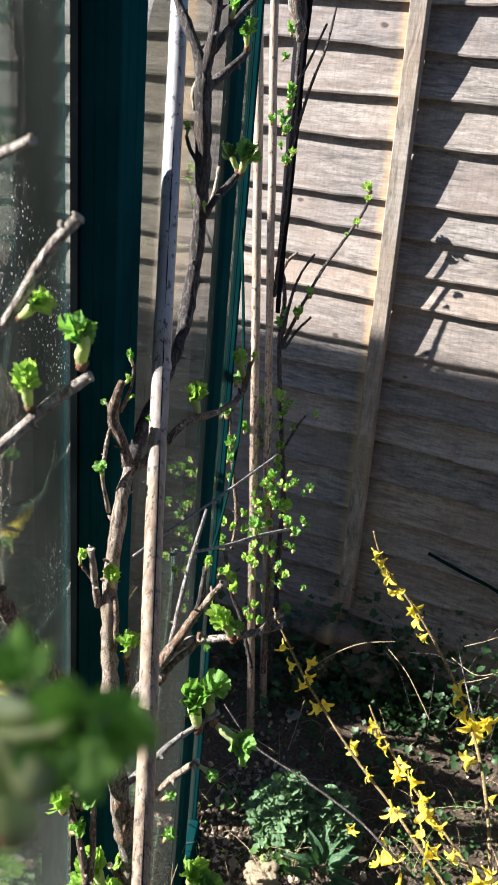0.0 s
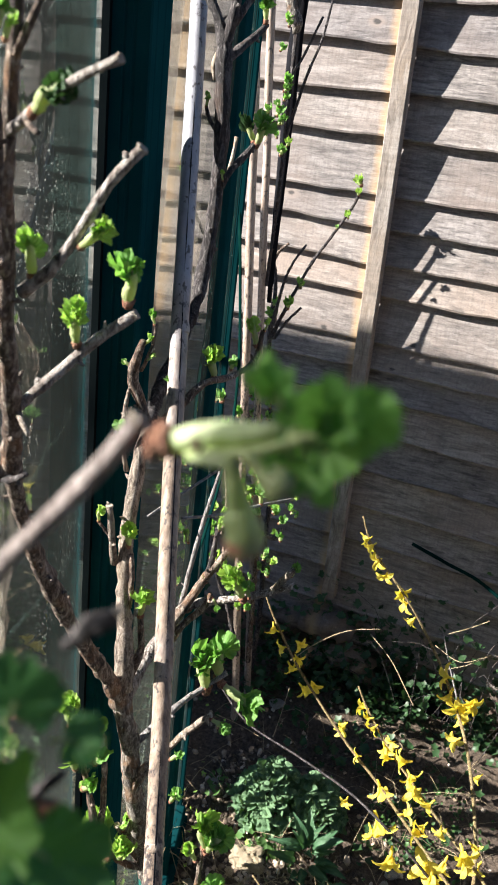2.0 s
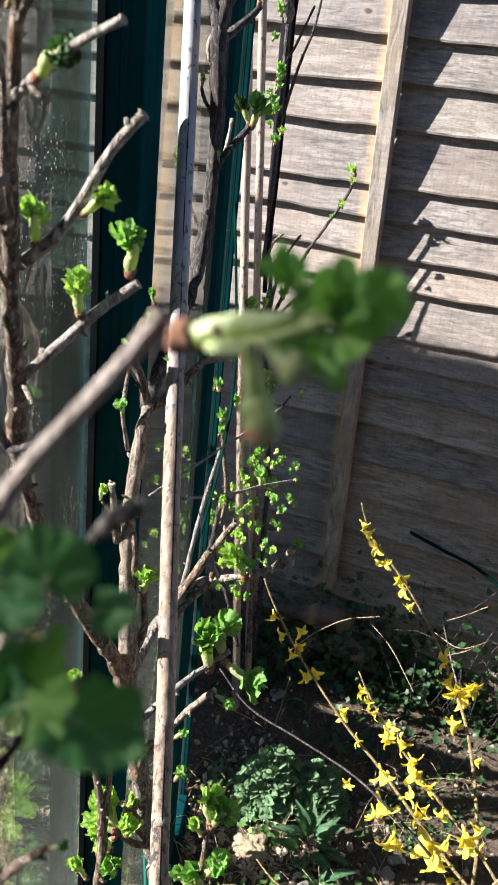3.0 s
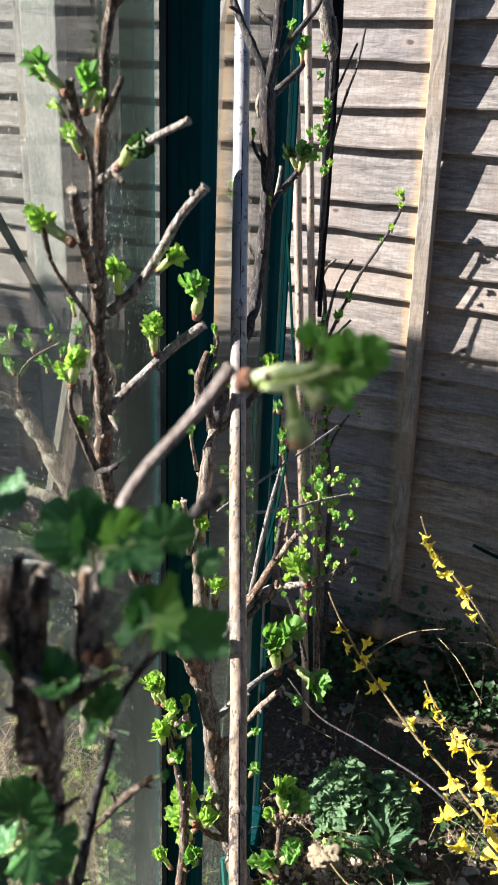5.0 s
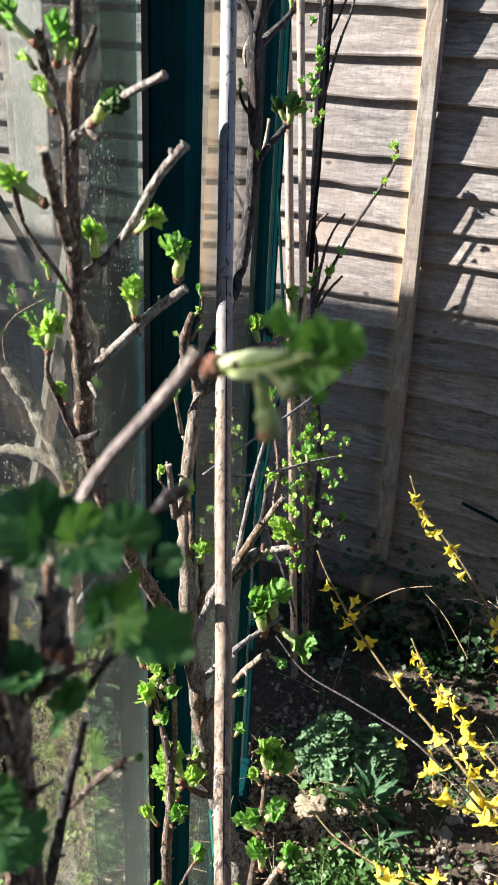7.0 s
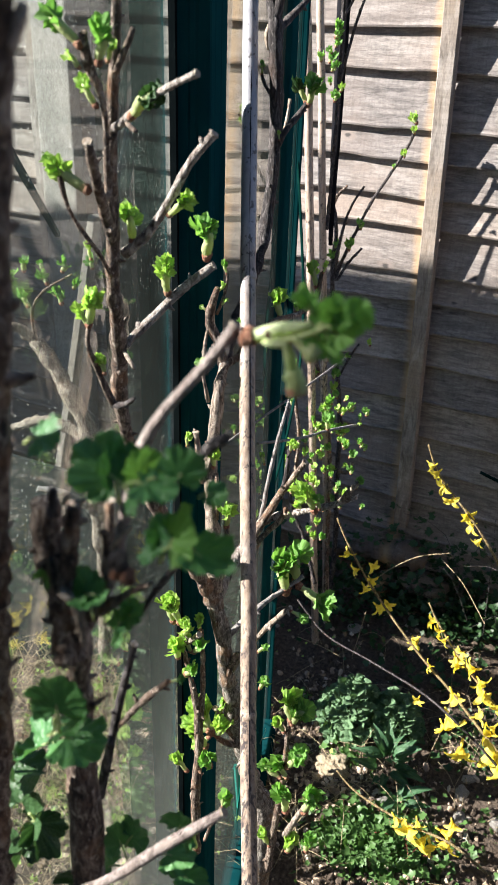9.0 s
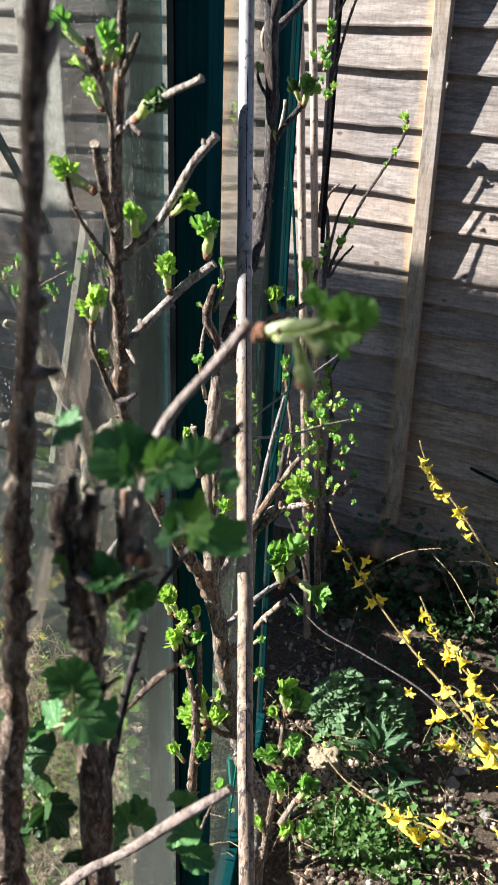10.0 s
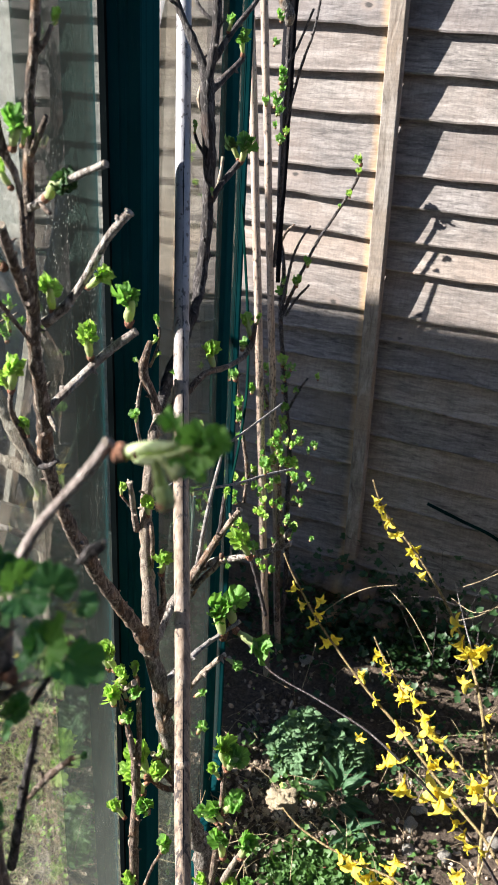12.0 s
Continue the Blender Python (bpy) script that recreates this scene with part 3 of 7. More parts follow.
def post_bar(house, m, width, depth, top=2.7, low=0.02, label=""):
    """A ribbed aluminium glazing post: a stepped section drawn upwards."""
    bm = bm_new()
    w = width
    sec = [(0, -0.004), (w * 0.30, -0.004), (w * 0.33, -0.0048), (w * 0.38, -0.0048), (w * 0.40, -0.004), (w * 0.70, -0.004), (w * 0.72, -0.0048), (w * 0.77, -0.0048), (w * 0.79, -0.004), (w * 0.98, -0.004), (w, -0.0025), (w, depth * 0.28), (w - 0.0010, depth * 0.30), (w - 0.0010, depth * 0.38), (w, depth * 0.40), (w, depth * 0.55), (w - 0.0012, depth * 0.57), (w - 0.0012, depth * 0.62), (w, depth * 0.64), (w, depth), (0, depth)]
    lo = [bm.verts.new((-(x), y, low)) for x, y in sec]
    hi = [bm.verts.new((-(x), y, top)) for x, y in sec]
    for i in range(len(sec)):
        j = (i + 1) % len(sec)
        bm.faces.new((lo[i], hi[i], hi[j], lo[j]))
    bm.faces.new(hi)
    bm.faces.new(lo[::-1])
    bmesh.ops.recalc_face_normals(bm, faces=bm.faces[:])
    bmesh.ops.transform(bm, matrix=m, verts=bm.verts[:])
    post = part("post", bm, green_paint, house, label, smooth=False)
    # black edge line, added so the near face stays out of the sun
    if width > 0.03:
        bm = bm_new()
        box(bm, (-w - 0.0080, depth * 0.94, low), (-w - 0.0002, depth + 0.0045, top), m)
        part("gasket", bm, flange_rubber, post, "black flange added to keep sun off the post face", smooth=False)
    return post


def pane(house, m, x0, x1, z0, z1, y=0.006, mat=None):
    bm = bm_new()
    box(bm, (x0, y, z0), (x1, y + 0.004, z1), m)
    ob = part("pane", bm, mat or glass, house, "clear glass pane with dried drops", smooth=False)
    ob.visible_shadow = False
    return ob


FAR_BRACE = ((-0.448, 1.300, 1.662), (-0.847, 2.000, 1.224))


def build_greenhouse():
    house = thing("greenhouse", "dark green metal greenhouse with spotted clear glass", "greenhouse", (POST_NEAR.x, POST_NEAR.y, 0))
    W = 0.072
    for s, width, depth in ((-1.26, W, 0.046), (0.0, W, 0.031), (0.575, 0.068, 0.034)):
        post_bar(house, wall_frame(s), width, depth)
    post_bar(house, wall_frame(0.722), 0.014, 0.012, label="thin end bar")
    for s0, s1, y in ((-1.26, -W, 0.036), (0.0, 0.507, 0.006), (0.575, 0.707, 0.006)):
        pane(house, wall_frame(0), s0 + 0.0005, s1 - 0.0005, 0.09, 2.66, y, glass if s0 < -1 else dim_glass)
    bm = bm_new()
    box(bm, (-0.264, 0.042, 0.09), (-W - 0.001, 0.044, 2.66), wall_frame(0))
    ob = part("tinted_strip", bm, shade_glass, house, "dim green-tinted strip behind the glass", smooth=False)
    ob.visible_shadow = False
    for s0, s1 in ((-2.2, -1.26 - W), (-1.26, -W), (0.0, 0.507), (0.575, 0.707)):
        bm = bm_new()
        box(bm, (s0, -0.016, 0.035), (s1, 0.045, 0.085), wall_frame(0))
        bevel(bm, 0.006)
        part("sill", bm, green_paint, house, "green metal sill at the foot of the glass")
        bm = bm_new()
        box(bm, (s0, -0.012, 2.64), (s1, 0.030, 2.70), wall_frame(0))
        part("eaves_rail", bm, green_paint, house)
    bm = bm_new()
    box(bm, (-2.2, -0.020, -0.08), (0.724, 0.05, 0.033), wall_frame(0))
    part("plinth", bm, green_paint, house)
    # far end, with a low dark sheet added to shade the soil behind
    o = POST_NEAR + ALONG * 0.722
    end = Matrix.Translation((o.x - 0.02, o.y, 0))
    bm = bm_new()
    box(bm, (-2.4, -0.045, 0.0), (-0.25, -0.033, 0.70), end)
    part("lining_sheet", bm, sheet_mat, house, "dark sheet added low down to shade the soil behind", smooth=False)
    # screens and a panel added to dim the sun on the near stems
    for s0, s1, low, top, mat, label in ((-1.258, -0.71, 0.09, 2.66, sun_screen, "unseen green screen added to dim sun on the near stems"), (-0.709, -0.56, 1.54, 1.66, sun_screen, "small green screen added to dim sun on the near stems"), (-2.2, -1.352, 0.09, 2.66, green_paint, "unseen dark green panel added to block sun")):
        bm = bm_new()
        box(bm, (s0, 0.044, low), (s1, 0.046 if s1 > -1 else 0.056, top), wall_frame(0))
        part("side_panel", bm, mat, house, label, smooth=False)
    bm = bm_new()
    tube(bm, [(*FAR_BRACE[0], 0.009), (*FAR_BRACE[1], 0.009)], 4, 0.05, 0)
    part("brace", bm, green_paint, house, "slanting brace bar", smooth=False)


build_greenhouse()


# ---- spare glass and a bar leaning in the second bay ----
def build_spares():
    for rim, foot in ((((-0.0156, 1.369, 1.00), (0.0448, 1.340, 1.09)), ((-0.090, 1.382, 0.02), (-0.006, 1.343, 0.02))), (((0.029, 1.352, 0.50), (0.040, 1.347, 0.52)), ((-0.022, 1.362, 0.02), (0.026, 1.340, 0.02)))):
        ob = thing("glass_sheet", "dusty spare sheet of greenhouse glass leaning inside", "glass", foot[0])
        quad = [Vector(q) for q in (foot[0], foot[1], rim[1], rim[0])]
        face = (quad[2] - quad[0]).cross(quad[1] - quad[0]).normalized() * 0.004
        bm = bm_new()
        lo, hi = [bm.verts.new(q) for q in quad], [bm.verts.new(q + face) for q in quad]
        bm.faces.new(lo)
        bm.faces.new(hi[::-1])
        for i in range(4):
            bm.faces.new((lo[i], lo[(i + 1) % 4], hi[(i + 1) % 4], hi[i]))
        bmesh.ops.recalc_face_normals(bm, faces=bm.faces[:])
        sheet = part("sheet", bm, dusty_glass, ob, smooth=False)
        sheet.visible_shadow = False
        bm = bm_new()
        tube(bm, [(*(quad[1] + face), 0.0022), (*(quad[2] + face), 0.0022)], 4, 0.05, 0)
        part("edge_strip", bm, pale_metal, ob, "pale green edge of the glass", smooth=False)
    foot, tip = Vector((0.022, 1.328, 0.0)), Vector((0.051, 1.326, 0.37))
    bar = thing("metal_bar", "bright green metal glazing bar leaning against the sill", "bar", foot)
    z = (tip - foot).normalized()
    x = Vector((0.90, 0.42, 0.0))
    x = (x - z * x.dot(z)).normalized()
    y = z.cross(x)
    m = Matrix(((x.x, y.x, z.x, foot.x), (x.y, y.y, z.y, foot.y), (x.z, y.z, z.z, foot.z), (0, 0, 0, 1)))
    long = (tip - foot).length
    bm = bm_new()
    box(bm, (-0.011, -0.003, 0.0), (0.011, 0.003, long), m)
    part("flat", bm, teal_bright, bar, smooth=False)
    bm = bm_new()
    box(bm, (0.0075, -0.012, 0.0), (0.0110, -0.0032, long), m)
    part("rib", bm, teal_bright, bar, smooth=False)


build_spares()


# ---- an unseen wall added beyond the greenhouse to shade the foot of the fence ----
def build_shade_wall():
    bm = bm_new()
    box(bm, (-9.0, 0.78, -0.1), (-2.70, 0.9, 3.12))
    bevel(bm, 0.02, 1)
    ob = new("wall_west", finish(bm, "wall_west", grey_stone, False))
    tagged(ob, "unseen plain wall added to shade the foot of the fence", "wall", kind="structure")


build_shade_wall()


# ---- unseen walls added behind and beside the path to hold back sky light ----
def build_surround():
    for name, lo, hi, mat, label in (("wall_east", (2.80, -3.0, -0.05), (2.87, 2.46, 2.0), hedge_wood, "unseen timber wall added to hold back sky light"), ("wall_house", (-1.5, -3.2, -0.05), (5.0, -3.0, 5.4), grey_stone, "unseen plain wall added behind to hold back sky light")):
        bm = bm_new()
        box(bm, lo, hi)
        tagged(new(name, finish(bm, name, mat, False)), label, "wall", kind="structure")


build_surround()


# ---- flowers, canes and small builders ----
def flower_bud(parent, a, b, r):
    """A nodding gooseberry flower bud on a hairy stalk, blushed red below."""
    a, b = Vector(a), Vector(b)
    d = b - a
    bm = bm_new()
    tube(bm, [(*a, r * 0.38), (*(a + d * 0.2), r * 0.5), (*(a + d * 0.4), r * 0.62), (*(a + d * 0.5), r * 0.66), (*(a + d * 0.58), r * 0.92), (*(a + d * 0.8), r * 1.0), (*b, r * 0.92), (*(b + d * 0.03), r * 0.4)], 14, r * 0.25, 0.16, 3)
    bud = part("flower_bud", bm, calyx_mat, parent, "pale green flower bud blushed with red")
    bm = bm_new()
    tube(bm, [(*(a + d * 0.82), r * 0.97), (*(a + d * 0.90), r * 1.0), (*(a + d * 0.98), r * 0.95), (*(a + d * 1.02), r * 0.7)], 12, r * 0.3, 0.22, 8)
    part("blush", bm, blush_mat, bud, "red-blushed end of the bud")


def petal_mesh(seed):
    rng = random.Random(seed)
    bm = bm_new()
    rows = []
    tw = rng.uniform(-0.25, 0.25)
    for i in range(6):
        f = i / 5
        w = 0.108 * (0.35 + math.sin(math.pi * min(1, f * 0.7 + 0.18))) * (1 - 0.35 * max(0, f - 0.8) / 0.2)
        z = 0.22 * math.sin(f * 2.0) - 0.20 * f * f
        rows.append([bm.verts.new((k * w + tw * f * f * 0.4, 0.03 + 0.52 * f, z + abs(k) * 0.05)) for k in (-1, -0.5, 0, 0.5, 1)])
    for a, b in zip(rows, rows[1:]):
        for k in range(4):
            bm.faces.new((a[k], a[k + 1], b[k + 1], b[k]))
    return finish(bm, "petal", petal_mat)


PETALS = [petal_mesh(s) for s in range(4)]


def bloom_meshes():
    out = []
    for s in range(7):
        rng = random.Random(40 + s)
        bm = bm_new()
        spread = rng.uniform(0.5, 1.15)
        for q in range(4):
            tmp = bm_new()
            tmp.from_mesh(rng.choice(PETALS))
            m = Matrix.Rotation(q * math.pi / 2 + rng.uniform(-0.3, 0.3), 4, "Z") @ Matrix.Rotation(1.25 - spread * rng.uniform(0.75, 1.2), 4, "X")
            bmesh.ops.transform(tmp, matrix=m, verts=tmp.verts[:])
            me = bpy.data.meshes.new("petals")
            tmp.to_mesh(me)
            tmp.free()
            bm.from_mesh(me)
            bpy.data.meshes.remove(me)
        tube(bm, [(0, 0, -0.22, 0.03), (0, 0, -0.1, 0.05), (0, 0, 0.06, 0.045)], 6, 0.06, 0)
        out.append(finish(bm, "flower", petal_mat))
    return out


BLOOMS = bloom_meshes()


def flower(parent, at, size, seed):
    """A four-petalled yellow flower that nods off its stem."""
    rng = random.Random(seed)
    d = Vector((rng.uniform(-0.8, 0.8), rng.uniform(-0.9, 0.3), rng.uniform(-1.0, 0.1))).normalized()
    m = d.to_track_quat("Z", "Y").to_matrix().to_4x4()
    s = size * rng.uniform(0.85, 1.1)
    piece("flower", rng.choice(BLOOMS), Matrix.Translation(at) @ m @ Matrix.Rotation(rng.uniform(0, 6), 4, "Z") @ Matrix.Diagonal((s, s, s, 1)), parent)


def cane(a, b, r, joints, label):
    a, b = Vector(a), Vector(b)
    ob = thing("bamboo_cane", label, "cane", a, group="bamboo canes")
    bm = bm_new()
    pts = []
    rng = random.Random(int(r * 1e6))
    for i in range(15):
        f = i / 14
        q = a.lerp(b, f) + Vector((-0.053 * f * (1 - f) if a.x > 0.3 else 0, 0, 0))
        pts.append((q.x + rng.uniform(-1, 1) * 0.0012, q.y + rng.uniform(-1, 1) * 0.001, q.z, r * (1.06 - 0.16 * f)))
    tube(bm, pts, 18, 0.02, 0.03, 2)
    part("culm", bm, bamboo if a.x > 0.1 else bamboo_warm, ob)
    for z in joints:
        f = (z - a.z) / (b.z - a.z)
        q, d = a.lerp(b, f) + Vector((-0.053 * f * (1 - f) if a.x > 0.3 else 0, 0, 0)), (b - a).normalized()
        bm = bm_new()
        rr = r * (1.06 - 0.16 * f)
        tube(bm, [(*(q - d * 0.004), rr * 0.97), (*(q - d * 0.001), rr * 1.035), (*(q + d * 0.0015), rr * 1.03), (*(q + d * 0.005), rr * 0.97)], 18, 0.002, 0.03, 5)
        part("joint", bm, bamboo if a.x > 0.1 else bamboo_warm, ob, "ringed joint of the cane")
    # a long drying split
    side = Vector((0.55, -0.83, 0.30)).normalized()
    if a.x > 0.1:
        bm = bm_new()
        sx = Vector((-side.y, side.x, 0))
        tube(bm, [(*(a.lerp(b, f) + Vector((-0.053 * f * (1 - f), 0, 0)) + side * r * (1.005 - 0.16 * f) + sx * (0.0004 + 0.0007 * math.sin(f * 23))), 0.0009 if 0.1 < f < 0.85 else 0.0003) for f in [0.1 + 0.05 * i for i in range(17)]], 5, 0.03, 0)
        part("split", bm, black_paint, ob, "dark drying split")


def strip(pts):
    ob = thing("hanging_strip", "loose curved strip of shiny green plastic hanging by the glass", "strip", pts[-1][:3])
    bm = bm_new()
    tube(bm, pts, 8, 0.012, 0.02, 1, True, 0.45)
    part("band", bm, hose_mat, ob)


def dark_strip(rows, y):
    """Tapering black strip added as a dark band; rows of x, z, half width."""
    ob = thing("hanging_strip", "tapering black strip added as a dark band behind the canes", "strip", (rows[-1][0], y, rows[-1][1]))
    bm = bm_new()
    line = spline([(x, 0, z, h) for x, z, h in rows], 0.02)
    ring = []
    for i, q in enumerate(line):
        h = q.w * (1 + 0.18 * noise.noise(Vector((i * 0.31, 2, 0))))
        ring.append([bm.verts.new((q.x + h * k, y + d + 0.0012 * noise.noise(Vector((k * 2, i * 0.4, 5))), q.z)) for k, d in ((-1, 0), (-0.3, -0.003), (0.4, -0.002), (1, 0), (1, 0.003), (-1, 0.003))])
    for a, b in zip(ring, ring[1:]):
        for k in range(6):
            bm.faces.new((a[k], a[(k + 1) % 6], b[(k + 1) % 6], b[k]))
    bm.faces.new(ring[0])
    bm.faces.new(ring[-1][::-1])
    bmesh.ops.recalc_face_normals(bm, faces=bm.faces[:])
    part("band", bm, black_paint, ob)


def lump_mesh(name, mat, seed, sub=2, rough=0.25):
    bm = bm_new()
    bmesh.ops.create_icosphere(bm, subdivisions=sub, radius=1.0)
    for v in bm.verts:
        v.co *= 1 + rough * 0.25 * noise.noise(v.co * 9 + Vector((seed, 3, 0))) + rough * noise.noise(v.co * 1.3 + Vector((seed * 5.1, 0, 0))) + rough * 0.4 * noise.noise(v.co * 3.7 + Vector((seed, 0, 0)))
    return finish(bm, name, mat)


def stone(x, y, r, mat, seed):
    rng = random.Random(seed)
    ob = new("stone", lump_mesh("stone", mat, seed, 3 if r < 0.03 else 4, 0.35 if r < 0.03 else 0.75))
    ob.matrix_basis = Matrix.Translation((x, y, ground_height(x, y) + r * 0.25)) @ Matrix.Rotation(rng.uniform(0, 6), 4, "Z") @ Matrix.Diagonal((r, r * rng.uniform(0.7, 0.95), r * rng.uniform(0.5, 0.7), 1))
    word = "pale yellowish flint" if mat == pale_stone else "grey rounded stone"
    tagged(ob, word + " lying on the soil", "stone", "stones in the bed")


def stake_board(a, b, w, label, mat=None):
    """A sawn upright or stake behind the glass, from its top a down past b to the soil."""
    a, b = Vector(a), Vector(b)
    foot = b + (b - a) * (b.z / (a.z - b.z))
    ob = thing("timber_stake", label, "stake", (foot.x, foot.y, 0.0))
    bm = bm_new()
    d = (a - foot)
    q = d.to_track_quat("Z", "Y").to_matrix().to_4x4()
    box(bm, (-w / 2, -w / 3, -0.03), (w / 2, w / 3, d.length))
    bevel(bm, 0.002, 1)
    bmesh.ops.transform(bm, matrix=Matrix.Translation(foot) @ q, verts=bm.verts[:])
    part("shaft", bm, mat or stake_wood, ob, smooth=False)

# ---- gooseberry bush against the glass ----
bush = thing('gooseberry_bush', 'gnarled bare gooseberry bush with bright young leaves beside the glass', 'shrub', (0.215, 1.02, 0.0))
branch(bush, ((0.209, 0.900, 1.155, 0.0105), (0.220, 0.900, 1.108, 0.0100), (0.222, 0.910, 1.043, 0.0103), (0.224, 0.930, 0.955, 0.0109), (0.229, 0.950, 0.871, 0.0107), (0.240, 0.970, 0.778, 0.0128), (0.244, 1.000, 0.648, 0.0154), (0.215, 1.020, -0.030, 0.0220)), bark_trunk, name='trunk', sides=14)
branch(bush, ((0.209, 0.900, 1.150, 0.0092), (0.200, 0.880, 1.198, 0.0082), (0.189, 0.850, 1.256, 0.0078), (0.191, 0.800, 1.342, 0.0076), (0.197, 0.760, 1.414, 0.0052), (0.209, 0.730, 1.477, 0.0069), (0.221, 0.715, 1.516, 0.0061), (0.236, 0.690, 1.576, 0.0051), (0.244, 0.680, 1.618, 0.0050), (0.252, 0.670, 1.655, 0.0042), (0.258, 0.665, 1.695, 0.0037), (0.265, 0.660, 1.731, 0.0032), (0.270, 0.657, 1.756, 0.0029), (0.277, 0.655, 1.784, 0.0029), (0.285, 0.650, 1.824, 0.0025), (0.292, 0.645, 1.864, 0.0021)), bark, sides=12)
branch(bush, ((0.275, 0.656, 1.773, 0.0019), (0.280, 0.656, 1.778, 0.0017), (0.284, 0.657, 1.784, 0.0015), (0.286, 0.658, 1.789, 0.0011)), bark)
branch(bush, ((0.250, 0.672, 1.627, 0.0022), (0.256, 0.660, 1.657, 0.0021), (0.260, 0.655, 1.690, 0.0020), (0.260, 0.650, 1.711, 0.0022), (0.257, 0.645, 1.722, 0.0028), (0.258, 0.640, 1.739, 0.0021)), bark)
branch(bush, ((0.244, 0.680, 1.614, 0.0037), (0.253, 0.660, 1.636, 0.0035), (0.262, 0.640, 1.660, 0.0033), (0.274, 0.617, 1.686, 0.0027)), bark, cut=True)
branch(bush, ((0.237, 0.690, 1.584, 0.0019), (0.247, 0.660, 1.611, 0.0014), (0.242, 0.650, 1.627, 0.0016), (0.240, 0.640, 1.643, 0.0014), (0.240, 0.635, 1.659, 0.0018), (0.240, 0.633, 1.662, 0.0012)), bark)
branch(bush, ((0.218, 0.710, 1.478, 0.0031), (0.217, 0.700, 1.496, 0.0028), (0.215, 0.690, 1.522, 0.0021), (0.218, 0.680, 1.538, 0.0018), (0.220, 0.680, 1.551, 0.0016)), bark)
branch(bush, ((0.246, 0.690, 1.605, 0.0038), (0.262, 0.690, 1.618, 0.0031), (0.277, 0.695, 1.640, 0.0029), (0.290, 0.700, 1.665, 0.0028), (0.307, 0.703, 1.685, 0.0029)), bark_cut, cut=True)
branch(bush, ((0.224, 0.710, 1.524, 0.0038), (0.238, 0.720, 1.541, 0.0035), (0.251, 0.735, 1.558, 0.0033), (0.267, 0.745, 1.575, 0.0033), (0.282, 0.752, 1.588, 0.0031)), bark_cut, cut=True)
branch(bush, ((0.258, 0.665, 1.687, 0.0027), (0.274, 0.655, 1.694, 0.0029), (0.294, 0.650, 1.707, 0.0022), (0.311, 0.645, 1.715, 0.0021), (0.329, 0.641, 1.722, 0.0022)), bark_cut, cut=True)
branch(bush, ((0.273, 0.655, 1.694, 0.0013), (0.282, 0.650, 1.690, 0.0013), (0.285, 0.650, 1.689, 0.0010)), bark)
branch(bush, ((0.265, 0.660, 1.719, 0.0022), (0.272, 0.660, 1.731, 0.0019), (0.278, 0.660, 1.742, 0.0017)), bark)
branch(bush, ((0.217, 0.710, 1.478, 0.0031), (0.234, 0.700, 1.486, 0.0021), (0.249, 0.690, 1.498, 0.0014)), bark_dark)
branch(bush, ((0.228, 0.710, 1.526, 0.0017), (0.241, 0.700, 1.521, 0.0014), (0.244, 0.700, 1.518, 0.0010)), bark_pale)
branch(bush, ((0.209, 0.900, 1.167, 0.0091), (0.202, 0.910, 1.221, 0.0090), (0.193, 0.920, 1.266, 0.0079), (0.188, 0.930, 1.318, 0.0072), (0.187, 0.940, 1.363, 0.0068), (0.187, 0.950, 1.400, 0.0065), (0.184, 0.965, 1.420, 0.0062)), bark_pale)
branch(bush, ((0.184, 0.965, 1.417, 0.0056), (0.179, 0.960, 1.441, 0.0049), (0.170, 0.958, 1.461, 0.0045), (0.172, 0.955, 1.477, 0.0048), (0.182, 0.950, 1.505, 0.0029)), bark)
branch(bush, ((0.179, 0.955, 1.475, 0.0018), (0.189, 0.955, 1.502, 0.0015), (0.191, 0.955, 1.521, 0.0012)), bark)
branch(bush, ((0.175, 0.945, 1.378, 0.0022), (0.171, 0.940, 1.414, 0.0018), (0.168, 0.950, 1.442, 0.0018), (0.169, 0.957, 1.461, 0.0018)), bark_pale)
branch(bush, ((0.181, 0.920, 1.292, 0.0038), (0.180, 0.915, 1.324, 0.0034), (0.179, 0.910, 1.358, 0.0033)), bark_pale, cut=True)
branch(bush, ((0.181, 0.915, 1.320, 0.0019), (0.174, 0.912, 1.331, 0.0015), (0.168, 0.910, 1.339, 0.0015)), bark)
branch(bush, ((0.201, 0.918, 1.251, 0.0029), (0.201, 0.920, 1.283, 0.0025), (0.196, 0.925, 1.305, 0.0025)), bark)
branch(bush, ((0.206, 0.900, 1.162, 0.0052), (0.213, 0.915, 1.190, 0.0042), (0.216, 0.920, 1.208, 0.0036), (0.210, 0.925, 1.238, 0.0026)), bark)
branch(bush, ((0.184, 0.968, 1.416, 0.0043), (0.197, 0.970, 1.426, 0.0043), (0.211, 0.985, 1.445, 0.0040), (0.221, 1.000, 1.460, 0.0034), (0.229, 1.040, 1.457, 0.0032), (0.234, 1.080, 1.458, 0.0030), (0.236, 1.100, 1.471, 0.0030), (0.238, 1.100, 1.493, 0.0020)), bark)
branch(bush, ((0.180, 0.970, 1.414, 0.0062), (0.168, 1.020, 1.442, 0.0074), (0.172, 1.060, 1.489, 0.0052), (0.170, 1.090, 1.535, 0.0073), (0.172, 1.100, 1.599, 0.0068), (0.173, 1.100, 1.661, 0.0072), (0.170, 1.100, 1.719, 0.0082), (0.167, 1.100, 1.753, 0.0081)), bark_dark, sides=11)
